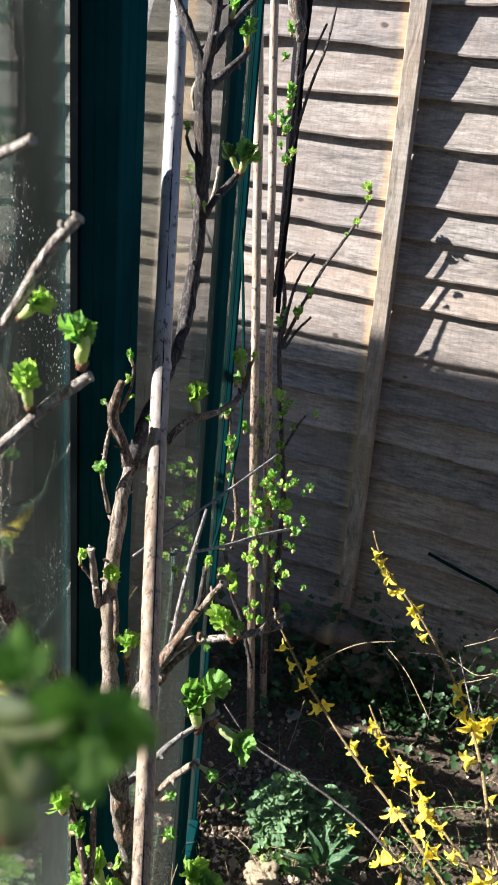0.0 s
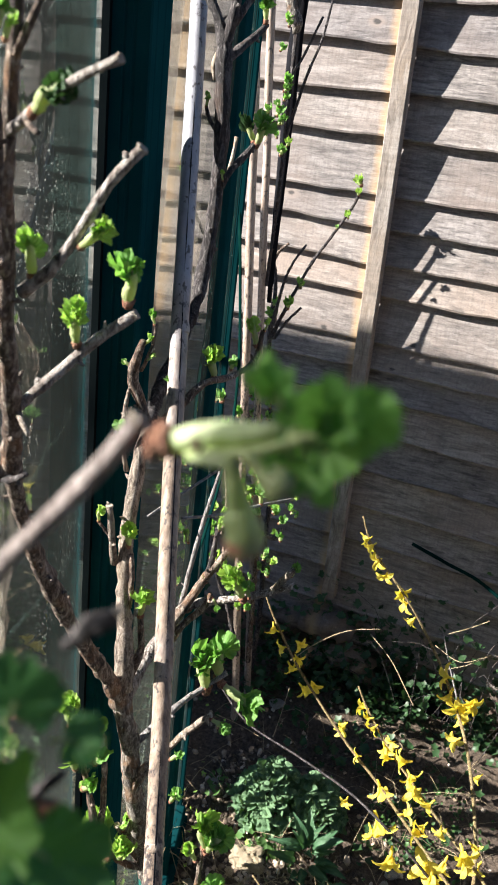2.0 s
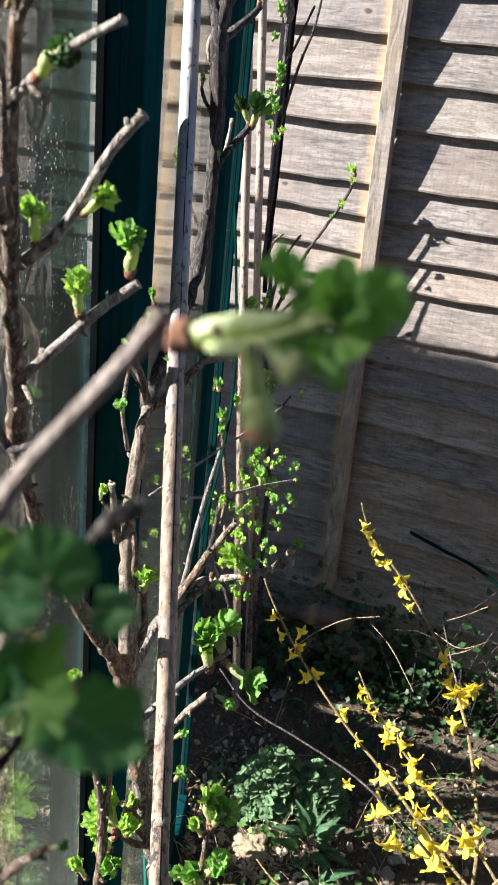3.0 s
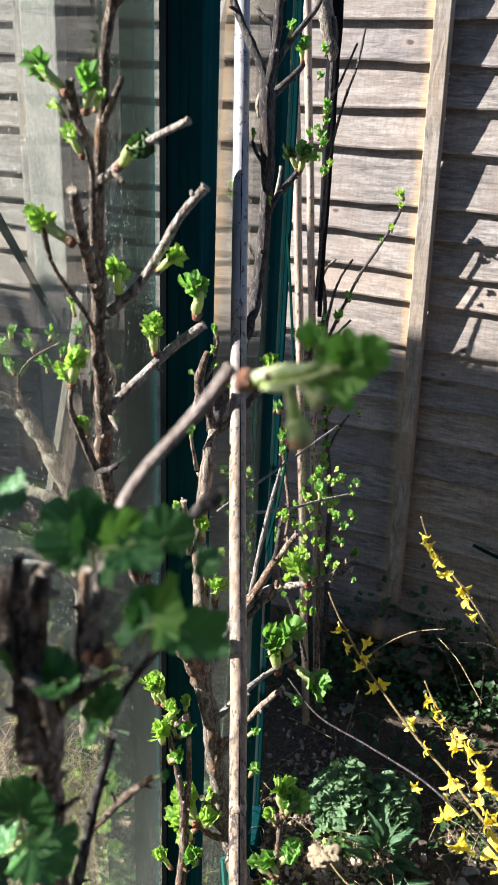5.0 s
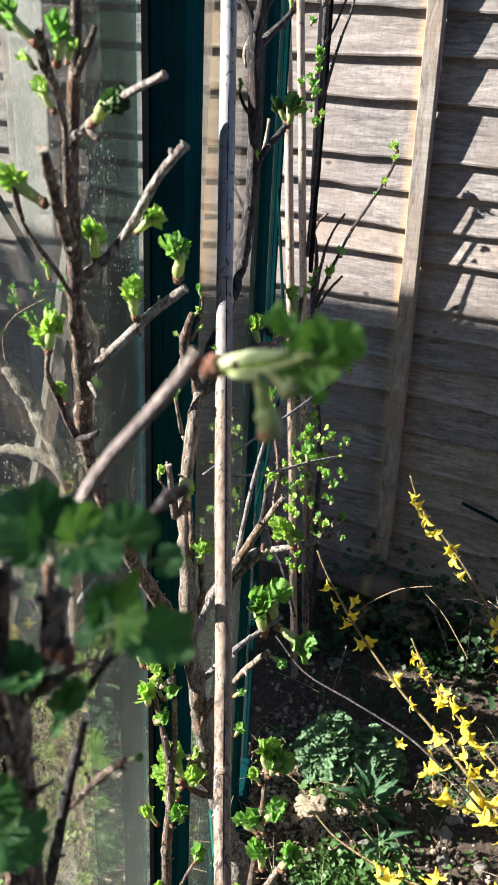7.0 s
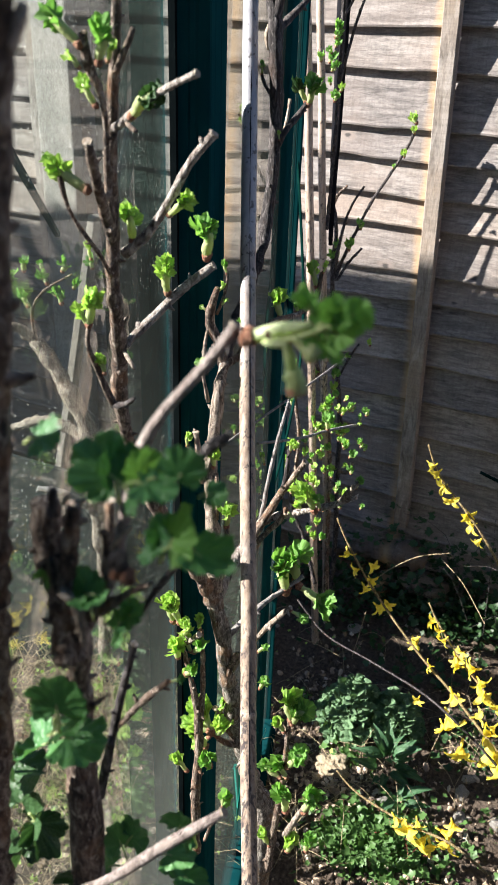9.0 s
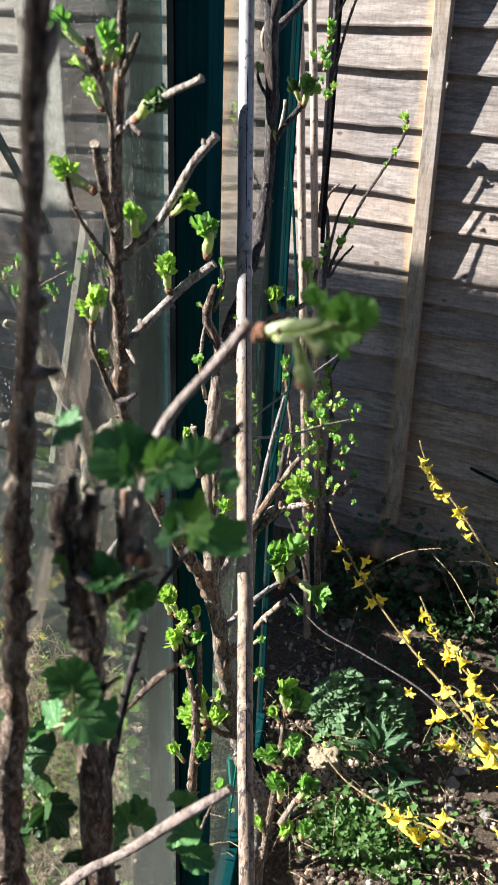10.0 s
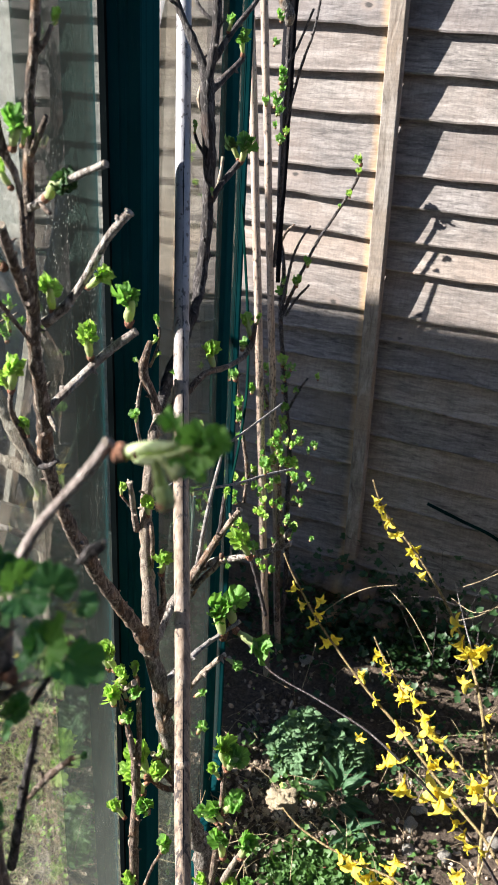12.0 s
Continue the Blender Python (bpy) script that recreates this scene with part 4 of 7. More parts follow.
branch(bush, ((0.169, 1.100, 1.747, 0.0072), (0.160, 1.100, 1.771, 0.0051), (0.148, 1.100, 1.792, 0.0048), (0.134, 1.100, 1.816, 0.0044), (0.122, 1.100, 1.841, 0.0041)), bark_dark)
branch(bush, ((0.168, 1.100, 1.747, 0.0060), (0.174, 1.100, 1.775, 0.0045), (0.177, 1.100, 1.806, 0.0050), (0.179, 1.100, 1.842, 0.0046)), bark_dark)
branch(bush, ((0.169, 1.100, 1.736, 0.0042), (0.174, 1.120, 1.750, 0.0043), (0.181, 1.140, 1.764, 0.0037), (0.183, 1.160, 1.776, 0.0031)), bark_dark)
branch(bush, ((0.171, 1.110, 1.772, 0.0036), (0.178, 1.130, 1.794, 0.0033), (0.181, 1.150, 1.809, 0.0031), (0.192, 1.170, 1.832, 0.0028), (0.196, 1.180, 1.849, 0.0025)), bark_dark)
branch(bush, ((0.177, 1.100, 1.806, 0.0023), (0.161, 1.100, 1.816, 0.0020), (0.153, 1.100, 1.826, 0.0017)), bark_dark)
branch(bush, ((0.177, 1.100, 1.628, 0.0041), (0.182, 1.115, 1.645, 0.0035), (0.188, 1.130, 1.658, 0.0029), (0.192, 1.140, 1.668, 0.0029)), bark_dark)
branch(bush, ((0.178, 1.110, 1.636, 0.0019), (0.180, 1.115, 1.654, 0.0019), (0.180, 1.120, 1.673, 0.0019)), cut_wood)
branch(bush, ((0.173, 1.100, 1.670, 0.0022), (0.159, 1.100, 1.686, 0.0019), (0.154, 1.100, 1.698, 0.0016)), bark_dark)
branch(bush, ((0.162, 1.100, 1.744, 0.0030), (0.158, 1.100, 1.732, 0.0024), (0.161, 1.100, 1.721, 0.0015)), cut_wood)
branch(bush, ((0.211, 0.900, 1.155, 0.0065), (0.213, 0.940, 1.183, 0.0063), (0.217, 0.980, 1.195, 0.0065), (0.223, 1.000, 1.209, 0.0055), (0.255, 1.003, 1.227, 0.0044), (0.283, 1.006, 1.239, 0.0037), (0.310, 1.010, 1.253, 0.0037), (0.332, 1.012, 1.267, 0.0026)), bark_cut, cut=True)
branch(bush, ((0.310, 1.010, 1.253, 0.0033), (0.323, 1.010, 1.272, 0.0033), (0.335, 1.000, 1.293, 0.0029)), bark_pale)
branch(bush, ((0.218, 0.980, 1.198, 0.0062), (0.233, 0.995, 1.230, 0.0048), (0.244, 1.000, 1.255, 0.0047), (0.258, 1.000, 1.280, 0.0036), (0.272, 1.000, 1.303, 0.0033)), bark, cut=True)
branch(bush, ((0.244, 1.000, 1.253, 0.0037), (0.249, 1.000, 1.280, 0.0030), (0.251, 1.000, 1.314, 0.0023)), bark_dark)
branch(bush, ((0.215, 0.980, 1.172, 0.0049), (0.228, 0.990, 1.195, 0.0038), (0.246, 1.000, 1.219, 0.0034), (0.251, 1.000, 1.237, 0.0027)), bark)
branch(bush, ((0.219, 1.000, 1.211, 0.0028), (0.226, 1.000, 1.261, 0.0027), (0.231, 1.005, 1.303, 0.0023), (0.237, 1.010, 1.340, 0.0020), (0.241, 1.015, 1.368, 0.0013)), bark_grey)
branch(bush, ((0.222, 0.910, 1.097, 0.0040), (0.234, 0.930, 1.112, 0.0037), (0.245, 0.950, 1.122, 0.0034), (0.255, 0.980, 1.125, 0.0031), (0.279, 1.000, 1.146, 0.0028)), bark_grey, cut=True)
branch(bush, ((0.230, 0.910, 1.051, 0.0034), (0.263, 0.910, 1.115, 0.0033), (0.284, 0.905, 1.150, 0.0035), (0.303, 0.900, 1.178, 0.0025)), bark_pale, cut=True)
branch(bush, ((0.222, 0.910, 1.025, 0.0042), (0.233, 0.900, 1.070, 0.0037), (0.241, 0.900, 1.087, 0.0033)), bark)
branch(bush, ((0.232, 0.940, 0.893, 0.0060), (0.217, 0.930, 0.925, 0.0048), (0.211, 0.920, 0.954, 0.0043), (0.206, 0.910, 0.976, 0.0032)), bark, cut=True)
branch(bush, ((0.232, 0.940, 0.895, 0.0052), (0.217, 0.920, 0.911, 0.0040), (0.204, 0.910, 0.932, 0.0029)), bark)
branch(bush, ((0.198, 1.030, 1.295, 0.0017), (0.218, 1.080, 1.282, 0.0018), (0.232, 1.120, 1.274, 0.0019), (0.244, 1.150, 1.271, 0.0019), (0.268, 1.200, 1.264, 0.0020)), bark_grey, knobs=0.05)
branch(bush, ((0.188, 0.970, 1.322, 0.0014), (0.200, 1.020, 1.329, 0.0014), (0.224, 1.100, 1.345, 0.0015), (0.243, 1.200, 1.356, 0.0013)), bark_grey, knobs=0.05)
branch(bush, ((0.202, 0.870, 0.750, 0.0061), (0.200, 0.870, 0.847, 0.0062), (0.205, 0.870, 0.932, 0.0056), (0.204, 0.870, 0.998, 0.0048), (0.195, 0.870, 1.049, 0.0034), (0.185, 0.870, 1.093, 0.0026), (0.182, 0.870, 1.117, 0.0020)), bark)
branch(bush, ((0.205, 0.870, 0.952, 0.0042), (0.207, 0.875, 1.023, 0.0034), (0.205, 0.880, 1.080, 0.0030), (0.203, 0.880, 1.122, 0.0023)), bark)
branch(bush, ((0.180, 0.870, 1.097, 0.0030), (0.196, 0.865, 1.114, 0.0032), (0.211, 0.860, 1.133, 0.0035)), bark_pale, cut=True)
branch(bush, ((0.198, 0.900, 0.732, 0.0023), (0.211, 0.900, 0.780, 0.0023), (0.224, 0.900, 0.815, 0.0019)), bark)
branch(bush, ((0.294, 0.900, 0.732, 0.0061), (0.305, 0.890, 0.840, 0.0047), (0.313, 0.885, 0.922, 0.0038), (0.317, 0.880, 0.996, 0.0033), (0.321, 0.875, 1.052, 0.0026)), bark)
branch(bush, ((0.323, 0.880, 0.841, 0.0043), (0.344, 0.870, 0.906, 0.0034), (0.359, 0.865, 0.940, 0.0020)), bark_pale)

shoot(bush, (0.253, 0.690, 1.613), (-0.00, -0.15, 0.99), 0.0190, 4, 'bright', 1)
shoot(bush, (0.278, 0.695, 1.633), (0.76, -0.15, 0.63), 0.0179, 3, 'bright', 2)
shoot(bush, (0.276, 0.752, 1.591), (0.02, -0.16, 0.99), 0.0262, 5, 'green', 3)
shoot(bush, (0.252, 0.735, 1.565), (0.04, -0.15, 0.99), 0.0211, 5, 'bright', 4)
shoot(bush, (0.279, 0.652, 1.696), (0.79, -0.15, 0.59), 0.0210, 5, 'dark', 5)
shoot(bush, (0.263, 0.655, 1.724), (0.49, -0.15, 0.86), 0.0109, 3, 'bright', 6)
shoot(bush, (0.264, 0.645, 1.723), (0.29, -0.16, 0.94), 0.0191, 4, 'green', 7)
shoot(bush, (0.257, 0.640, 1.732), (-0.74, -0.17, 0.65), 0.0201, 4, 'green', 8)
shoot(bush, (0.255, 0.640, 1.721), (-0.74, -0.17, 0.65), 0.0102, 3, 'bright', 9)
shoot(bush, (0.258, 0.650, 1.700), (-0.47, -0.17, 0.87), 0.0132, 3, 'bright', 10)
shoot(bush, (0.256, 0.640, 1.654), (-0.80, -0.17, 0.57), 0.0232, 5, 'bright', 11)
shoot(bush, (0.244, 0.655, 1.608), (-0.06, -0.15, 0.99), 0.0082, 3, 'bright', 12)
shoot(bush, (0.220, 0.680, 1.551), (0.25, -0.14, 0.96), 0.0202, 5, 'bright', 13)
shoot(bush, (0.220, 0.680, 1.551), (-0.52, -0.15, 0.84), 0.0130, 3, 'bright', 14)
shoot(bush, (0.221, 0.695, 1.510), (-0.13, -0.14, 0.98), 0.0130, 3, 'bright', 15)
shoot(bush, (0.284, 0.660, 1.787), (0.62, -0.15, 0.77), 0.0076, 4, 'bright', 16)
shoot(bush, (0.190, 0.955, 1.519), (-0.19, -0.16, 0.97), 0.0105, 4, 'green', 17)
shoot(bush, (0.181, 0.955, 1.500), (0.58, -0.15, 0.80), 0.0097, 3, 'bright', 18)
shoot(bush, (0.183, 0.955, 1.485), (0.68, -0.15, 0.72), 0.0088, 3, 'bright', 19)
shoot(bush, (0.169, 0.957, 1.474), (-0.80, -0.17, 0.58), 0.0099, 3, 'green', 20)
shoot(bush, (0.171, 0.940, 1.412), (-0.11, -0.15, 0.98), 0.0130, 4, 'green', 21)
shoot(bush, (0.168, 0.910, 1.338), (0.19, -0.13, 0.97), 0.0121, 3, 'bright', 22)
shoot(bush, (0.193, 0.925, 1.311), (0.08, -0.13, 0.99), 0.0195, 5, 'bright', 23)
shoot(bush, (0.210, 0.925, 1.238), (0.07, -0.13, 0.99), 0.0257, 5, 'bright', 24)
shoot(bush, (0.201, 0.918, 1.254), (-0.39, -0.13, 0.91), 0.0094, 2, 'bright', 25)
shoot(bush, (0.204, 0.985, 1.456), (-0.84, -0.17, 0.51), 0.0111, 3, 'green', 26)
shoot(bush, (0.223, 1.020, 1.459), (-0.10, -0.16, 0.98), 0.0258, 6, 'bright', 27)
shoot(bush, (0.233, 1.100, 1.475), (-0.18, -0.17, 0.97), 0.0219, 5, 'bright', 28)
shoot(bush, (0.240, 1.100, 1.493), (0.31, -0.16, 0.94), 0.0098, 3, 'bright', 29)
shoot(bush, (0.186, 1.150, 1.776), (0.03, -0.18, 0.98), 0.0203, 3, 'green', 30)
shoot(bush, (0.193, 1.140, 1.665), (0.39, -0.17, 0.91), 0.0264, 5, 'green', 31)
shoot(bush, (0.192, 1.140, 1.668), (-0.47, -0.18, 0.86), 0.0211, 3, 'dark', 32)
shoot(bush, (0.154, 1.100, 1.696), (0.16, -0.17, 0.97), 0.0112, 3, 'green', 33)
shoot(bush, (0.183, 1.090, 1.633), (-0.17, -0.17, 0.97), 0.0077, 3, 'bright', 34)
shoot(bush, (0.177, 1.130, 1.797), (0.27, -0.18, 0.95), 0.0148, 3, 'green', 35)
shoot(bush, (0.288, 1.000, 1.240), (-0.44, -0.14, 0.89), 0.0301, 6, 'bright', 36)
shoot(bush, (0.332, 1.005, 1.282), (0.33, -0.14, 0.93), 0.0128, 4, 'green', 37)
shoot(bush, (0.293, 1.000, 1.245), (-0.12, -0.14, 0.98), 0.0164, 3, 'green', 38)
shoot(bush, (0.270, 1.000, 1.134), (0.01, -0.13, 0.99), 0.0414, 4, 'green', 39)
shoot(bush, (0.262, 0.990, 1.121), (-0.14, -0.13, 0.98), 0.0468, 5, 'green', 40)
shoot(bush, (0.272, 1.000, 1.131), (0.94, -0.14, -0.30), 0.0368, 4, 'green', 41)
shoot(bush, (0.303, 0.900, 1.174), (0.96, -0.14, -0.25), 0.0155, 3, 'green', 42)
shoot(bush, (0.252, 1.000, 1.311), (0.22, -0.14, 0.97), 0.0129, 3, 'bright', 43)
shoot(bush, (0.212, 1.020, 1.274), (-0.18, -0.14, 0.97), 0.0124, 3, 'bright', 44)
shoot(bush, (0.245, 1.000, 1.247), (-0.15, -0.14, 0.98), 0.0089, 2, 'green', 45)
shoot(bush, (0.253, 1.000, 1.233), (0.71, -0.16, -0.68), 0.0111, 2, 'green', 46)
shoot(bush, (0.267, 1.200, 1.262), (0.65, -0.15, 0.75), 0.0064, 3, 'farbright', 47)
shoot(bush, (0.244, 1.150, 1.271), (-0.11, -0.15, 0.98), 0.0186, 4, 'green', 48)
shoot(bush, (0.181, 0.870, 1.129), (-0.30, -0.12, 0.95), 0.0297, 6, 'bright', 49)
shoot(bush, (0.195, 0.870, 1.093), (-0.32, -0.11, 0.94), 0.0200, 4, 'bright', 50)
shoot(bush, (0.201, 0.880, 1.121), (-0.03, -0.11, 0.99), 0.0186, 4, 'bright', 51)
shoot(bush, (0.197, 0.870, 1.050), (-0.63, -0.11, 0.77), 0.0140, 3, 'bright', 52)
shoot(bush, (0.202, 0.910, 0.929), (-0.35, -0.10, 0.93), 0.0429, 6, 'bright', 53)
shoot(bush, (0.205, 0.900, 0.943), (-0.99, -0.12, 0.10), 0.0273, 5, 'bright', 54)
shoot(bush, (0.211, 0.915, 0.964), (0.22, -0.10, 0.97), 0.0205, 3, 'bright', 55)
shoot(bush, (0.205, 0.900, 0.936), (-0.55, -0.14, -0.82), 0.0246, 3, 'bright', 56)
shoot(bush, (0.189, 0.870, 0.894), (-0.65, -0.10, 0.75), 0.0232, 4, 'bright', 57)
shoot(bush, (0.226, 0.900, 0.816), (0.12, -0.09, 0.99), 0.0242, 4, 'green', 58)
shoot(bush, (0.208, 0.860, 0.766), (-0.28, -0.09, 0.96), 0.0298, 5, 'bright', 59)
shoot(bush, (0.249, 0.950, 0.992), (0.39, -0.11, 0.91), 0.0192, 3, 'green', 60)
shoot(bush, (0.244, 0.950, 1.051), (0.65, -0.12, 0.75), 0.0161, 2, 'green', 61)
shoot(bush, (0.323, 0.872, 1.043), (-0.08, -0.11, 0.99), 0.0318, 6, 'bright', 62)
shoot(bush, (0.324, 0.872, 1.039), (0.39, -0.11, 0.91), 0.0306, 5, 'green', 63)
shoot(bush, (0.315, 0.875, 1.018), (-0.53, -0.11, 0.84), 0.0187, 3, 'bright', 64)
shoot(bush, (0.320, 0.880, 0.941), (-0.43, -0.11, 0.90), 0.0258, 5, 'green', 65)
shoot(bush, (0.312, 0.880, 0.937), (-0.84, -0.11, 0.54), 0.0221, 4, 'green', 66)
shoot(bush, (0.319, 0.880, 0.959), (0.49, -0.10, 0.87), 0.0320, 4, 'green', 67)
shoot(bush, (0.322, 0.880, 0.882), (-0.16, -0.10, 0.98), 0.0331, 5, 'green', 68)
shoot(bush, (0.348, 0.870, 0.908), (0.23, -0.10, 0.97), 0.0354, 5, 'green', 69)
shoot(bush, (0.300, 0.890, 0.794), (-0.44, -0.10, 0.89), 0.0237, 4, 'bright', 70)
shoot(bush, (0.328, 0.880, 0.812), (0.19, -0.09, 0.98), 0.0272, 4, 'bright', 71)
shoot(bush, (0.358, 0.860, 0.856), (0.17, -0.09, 0.98), 0.0260, 4, 'green', 72)
shoot(bush, (0.172, 0.870, 1.128), (-0.15, -0.15, 0.98), 0.0300, 5, 'bright', 73)
shoot(bush, (0.184, 0.868, 1.112), (0.30, -0.20, 0.93), 0.0260, 5, 'bright', 74)
shoot(bush, (0.180, 0.866, 1.082), (0.10, -0.40, 0.90), 0.0270, 5, 'bright', 76)
shoot(bush, (0.190, 0.866, 1.060), (0.50, -0.30, 0.81), 0.0250, 5, 'green', 78)
shoot(bush, (0.200, 0.868, 1.096), (0.40, -0.20, 0.89), 0.0240, 5, 'green', 79)
shoot(bush, (0.222, 0.886, 0.958), (0.30, -0.25, 0.92), 0.0320, 6, 'bright', 80)
shoot(bush, (0.208, 0.884, 0.932), (-0.30, -0.25, 0.92), 0.0330, 6, 'bright', 81)
shoot(bush, (0.214, 0.882, 0.905), (0.10, -0.50, 0.86), 0.0330, 6, 'green', 83)

# ---- gooseberry stems close to the path ----
near_bush = thing('gooseberry_bush', 'old gooseberry stems with broad dark green leaves and flower buds', 'shrub', (0.36, 0.45, 0.0))
branch(near_bush, ((0.368, 0.455, 1.415, 0.0054), (0.372, 0.452, 1.453, 0.0048), (0.377, 0.447, 1.485, 0.0046), (0.385, 0.440, 1.516, 0.0041), (0.386, 0.437, 1.532, 0.0035)), bark, name='trunk', sides=14, knobs=0.4)
branch(near_bush, ((0.345, 0.455, -0.03, 0.012), (0.35, 0.46, 0.5, 0.011), (0.366, 0.456, 1.399, 0.0085), (0.371, 0.453, 1.439, 0.0052)), bark, name='trunk', sides=10, step=0.03)
branch(near_bush, ((0.381, 0.437, 1.528, 0.0016), (0.385, 0.430, 1.544, 0.0013), (0.387, 0.425, 1.558, 0.0011), (0.391, 0.420, 1.572, 0.0009)), bark_dark)
branch(near_bush, ((0.385, 0.440, 1.517, 0.0026), (0.398, 0.437, 1.542, 0.0023), (0.407, 0.435, 1.563, 0.0029), (0.412, 0.433, 1.577, 0.0023), (0.417, 0.432, 1.598, 0.0019), (0.420, 0.436, 1.616, 0.0020), (0.429, 0.440, 1.633, 0.0020), (0.438, 0.444, 1.645, 0.0019), (0.445, 0.447, 1.655, 0.0019), (0.449, 0.449, 1.662, 0.0021)), bark_smooth, cut=True, sides=12)
branch(near_bush, ((0.407, 0.450, 1.530, 0.0012), (0.419, 0.448, 1.551, 0.0013), (0.432, 0.446, 1.571, 0.0013), (0.438, 0.445, 1.579, 0.0009)), bark_dark)
branch(near_bush, ((0.441, 0.440, 1.617, 0.0011), (0.446, 0.440, 1.622, 0.0014), (0.452, 0.440, 1.629, 0.0011)), bark_dark, cut=True)
branch(near_bush, ((0.349, 0.490, 1.349, 0.0029), (0.360, 0.488, 1.396, 0.0027), (0.368, 0.486, 1.427, 0.0023), (0.376, 0.484, 1.457, 0.0021), (0.383, 0.482, 1.481, 0.0019)), bark_dark, cut=True)
branch(near_bush, ((0.367, 0.487, 1.415, 0.0016), (0.381, 0.486, 1.437, 0.0018), (0.391, 0.486, 1.451, 0.0018), (0.399, 0.486, 1.461, 0.0011)), bark)
branch(near_bush, ((0.381, 0.486, 1.437, 0.0011), (0.379, 0.486, 1.441, 0.0010), (0.378, 0.486, 1.443, 0.0008)), bark)
branch(near_bush, ((0.378, 0.450, 1.465, 0.0016), (0.386, 0.450, 1.475, 0.0010), (0.390, 0.450, 1.479, 0.0005)), bark)
branch(near_bush, ((0.3418, 0.4313, 1.2977, 0.0040), (0.3661, 0.4383, 1.3372, 0.0029), (0.3877, 0.4452, 1.3580, 0.0026), (0.4162, 0.4536, 1.3914, 0.0030), (0.4425, 0.4618, 1.4198, 0.0022)), bark_smooth, cut=True, knobs=0.08)
branch(near_bush, ((0.290, 0.447, -0.03, 0.0110), (0.296, 0.445, 0.80, 0.0100), (0.3174, 0.435, 1.3046, 0.0085), (0.345, 0.425, 1.4503, 0.0066), (0.3689, 0.414, 1.5586, 0.0050), (0.3825, 0.408, 1.6151, 0.0042), (0.3951, 0.403, 1.6661, 0.0034), (0.404, 0.400, 1.7129, 0.0029), (0.4085, 0.398, 1.733, 0.0030), (0.4112, 0.397, 1.7467, 0.0034), (0.4153, 0.395, 1.7614, 0.0030), (0.4210, 0.393, 1.785, 0.0024)), bark, sides=12, knobs=0.34, step=0.006)
branch(near_bush, ((0.4100, 0.398, 1.738, 0.0026), (0.4136, 0.399, 1.7436, 0.0023), (0.4165, 0.399, 1.749, 0.0016)), bark_pale, cut=True)

branch(near_bush, ((0.452, 0.449, 1.659, 0.0031), (0.454, 0.449, 1.659, 0.0034), (0.456, 0.449, 1.660, 0.0030)), bud_mat, knobs=0.3)
branch(near_bush, ((0.455, 0.449, 1.659, 0.0020), (0.459, 0.449, 1.661, 0.0026), (0.464, 0.449, 1.663, 0.0025), (0.471, 0.449, 1.665, 0.0020), (0.475, 0.449, 1.667, 0.0012)), sheath_mat, name='leaf_sheath', knobs=0.06)
branch(near_bush, ((0.459, 0.448, 1.659, 0.0011), (0.467, 0.447, 1.661, 0.0010), (0.474, 0.447, 1.664, 0.0009), (0.480, 0.448, 1.667, 0.0006)), stalk_mat, name='leaf_stalk', knobs=0.05)
branch(near_bush, ((0.459, 0.448, 1.658, 0.0006), (0.464, 0.447, 1.659, 0.0013), (0.468, 0.447, 1.660, 0.0008)), sheath_mat, name='leaf_sheath', knobs=0.1)
branch(near_bush, ((0.463, 0.441, 1.665, 0.0004), (0.464, 0.440, 1.664, 0.0009), (0.464, 0.441, 1.663, 0.0004)), bud_mat, name='bud_scale', knobs=0.1)
leaf(near_bush, (0.473, 0.449, 1.671), (-0.98, 0.00, 0.19), (-0.13, -0.18, 0.86), 0.0090, 'green', 73)
leaf(near_bush, (0.473, 0.449, 1.673), (-0.39, 0.00, 0.92), (0.00, -0.81, 0.37), 0.0075, 'green', 74)
leaf(near_bush, (0.478, 0.449, 1.667), (-0.40, 0.00, 0.92), (-0.25, -0.71, 0.46), 0.0089, 'green', 75)
leaf(near_bush, (0.482, 0.449, 1.670), (0.09, 0.00, 1.00), (0.07, -0.81, 0.38), 0.0125, 'green', 76)
leaf(near_bush, (0.486, 0.449, 1.671), (0.76, 0.00, 0.65), (0.70, -0.64, 0.52), 0.0118, 'green', 77)
leaf(near_bush, (0.482, 0.449, 1.668), (1.00, 0.00, 0.07), (0.04, -0.13, 0.90), 0.0100, 'green', 78)
leaf(near_bush, (0.482, 0.449, 1.665), (0.99, 0.00, -0.17), (0.99, -0.90, 0.33), 0.0089, 'green', 79)
leaf(near_bush, (0.476, 0.449, 1.663), (0.81, 0.00, -0.59), (1.12, -0.89, 0.34), 0.0116, 'green', 80)
leaf(near_bush, (0.482, 0.449, 1.658), (0.82, 0.00, -0.58), (0.51, -0.62, 0.55), 0.0049, 'green', 81)
branch(near_bush, ((0.475, 0.449, 1.666, 0.0007), (0.478, 0.449, 1.668, 0.0005), (0.482, 0.449, 1.670, 0.0004)), stalk_mat, name='leaf_stalk', knobs=0.05)
branch(near_bush, ((0.476, 0.448, 1.666, 0.0007), (0.482, 0.448, 1.668, 0.0005), (0.486, 0.449, 1.671, 0.0004)), stalk_mat, name='leaf_stalk', knobs=0.05)
flower_bud(near_bush, (0.467, 0.447, 1.660), (0.472, 0.447, 1.644), 0.0033)
flower_bud(near_bush, (0.470, 0.445, 1.663), (0.478, 0.445, 1.658), 0.0027)
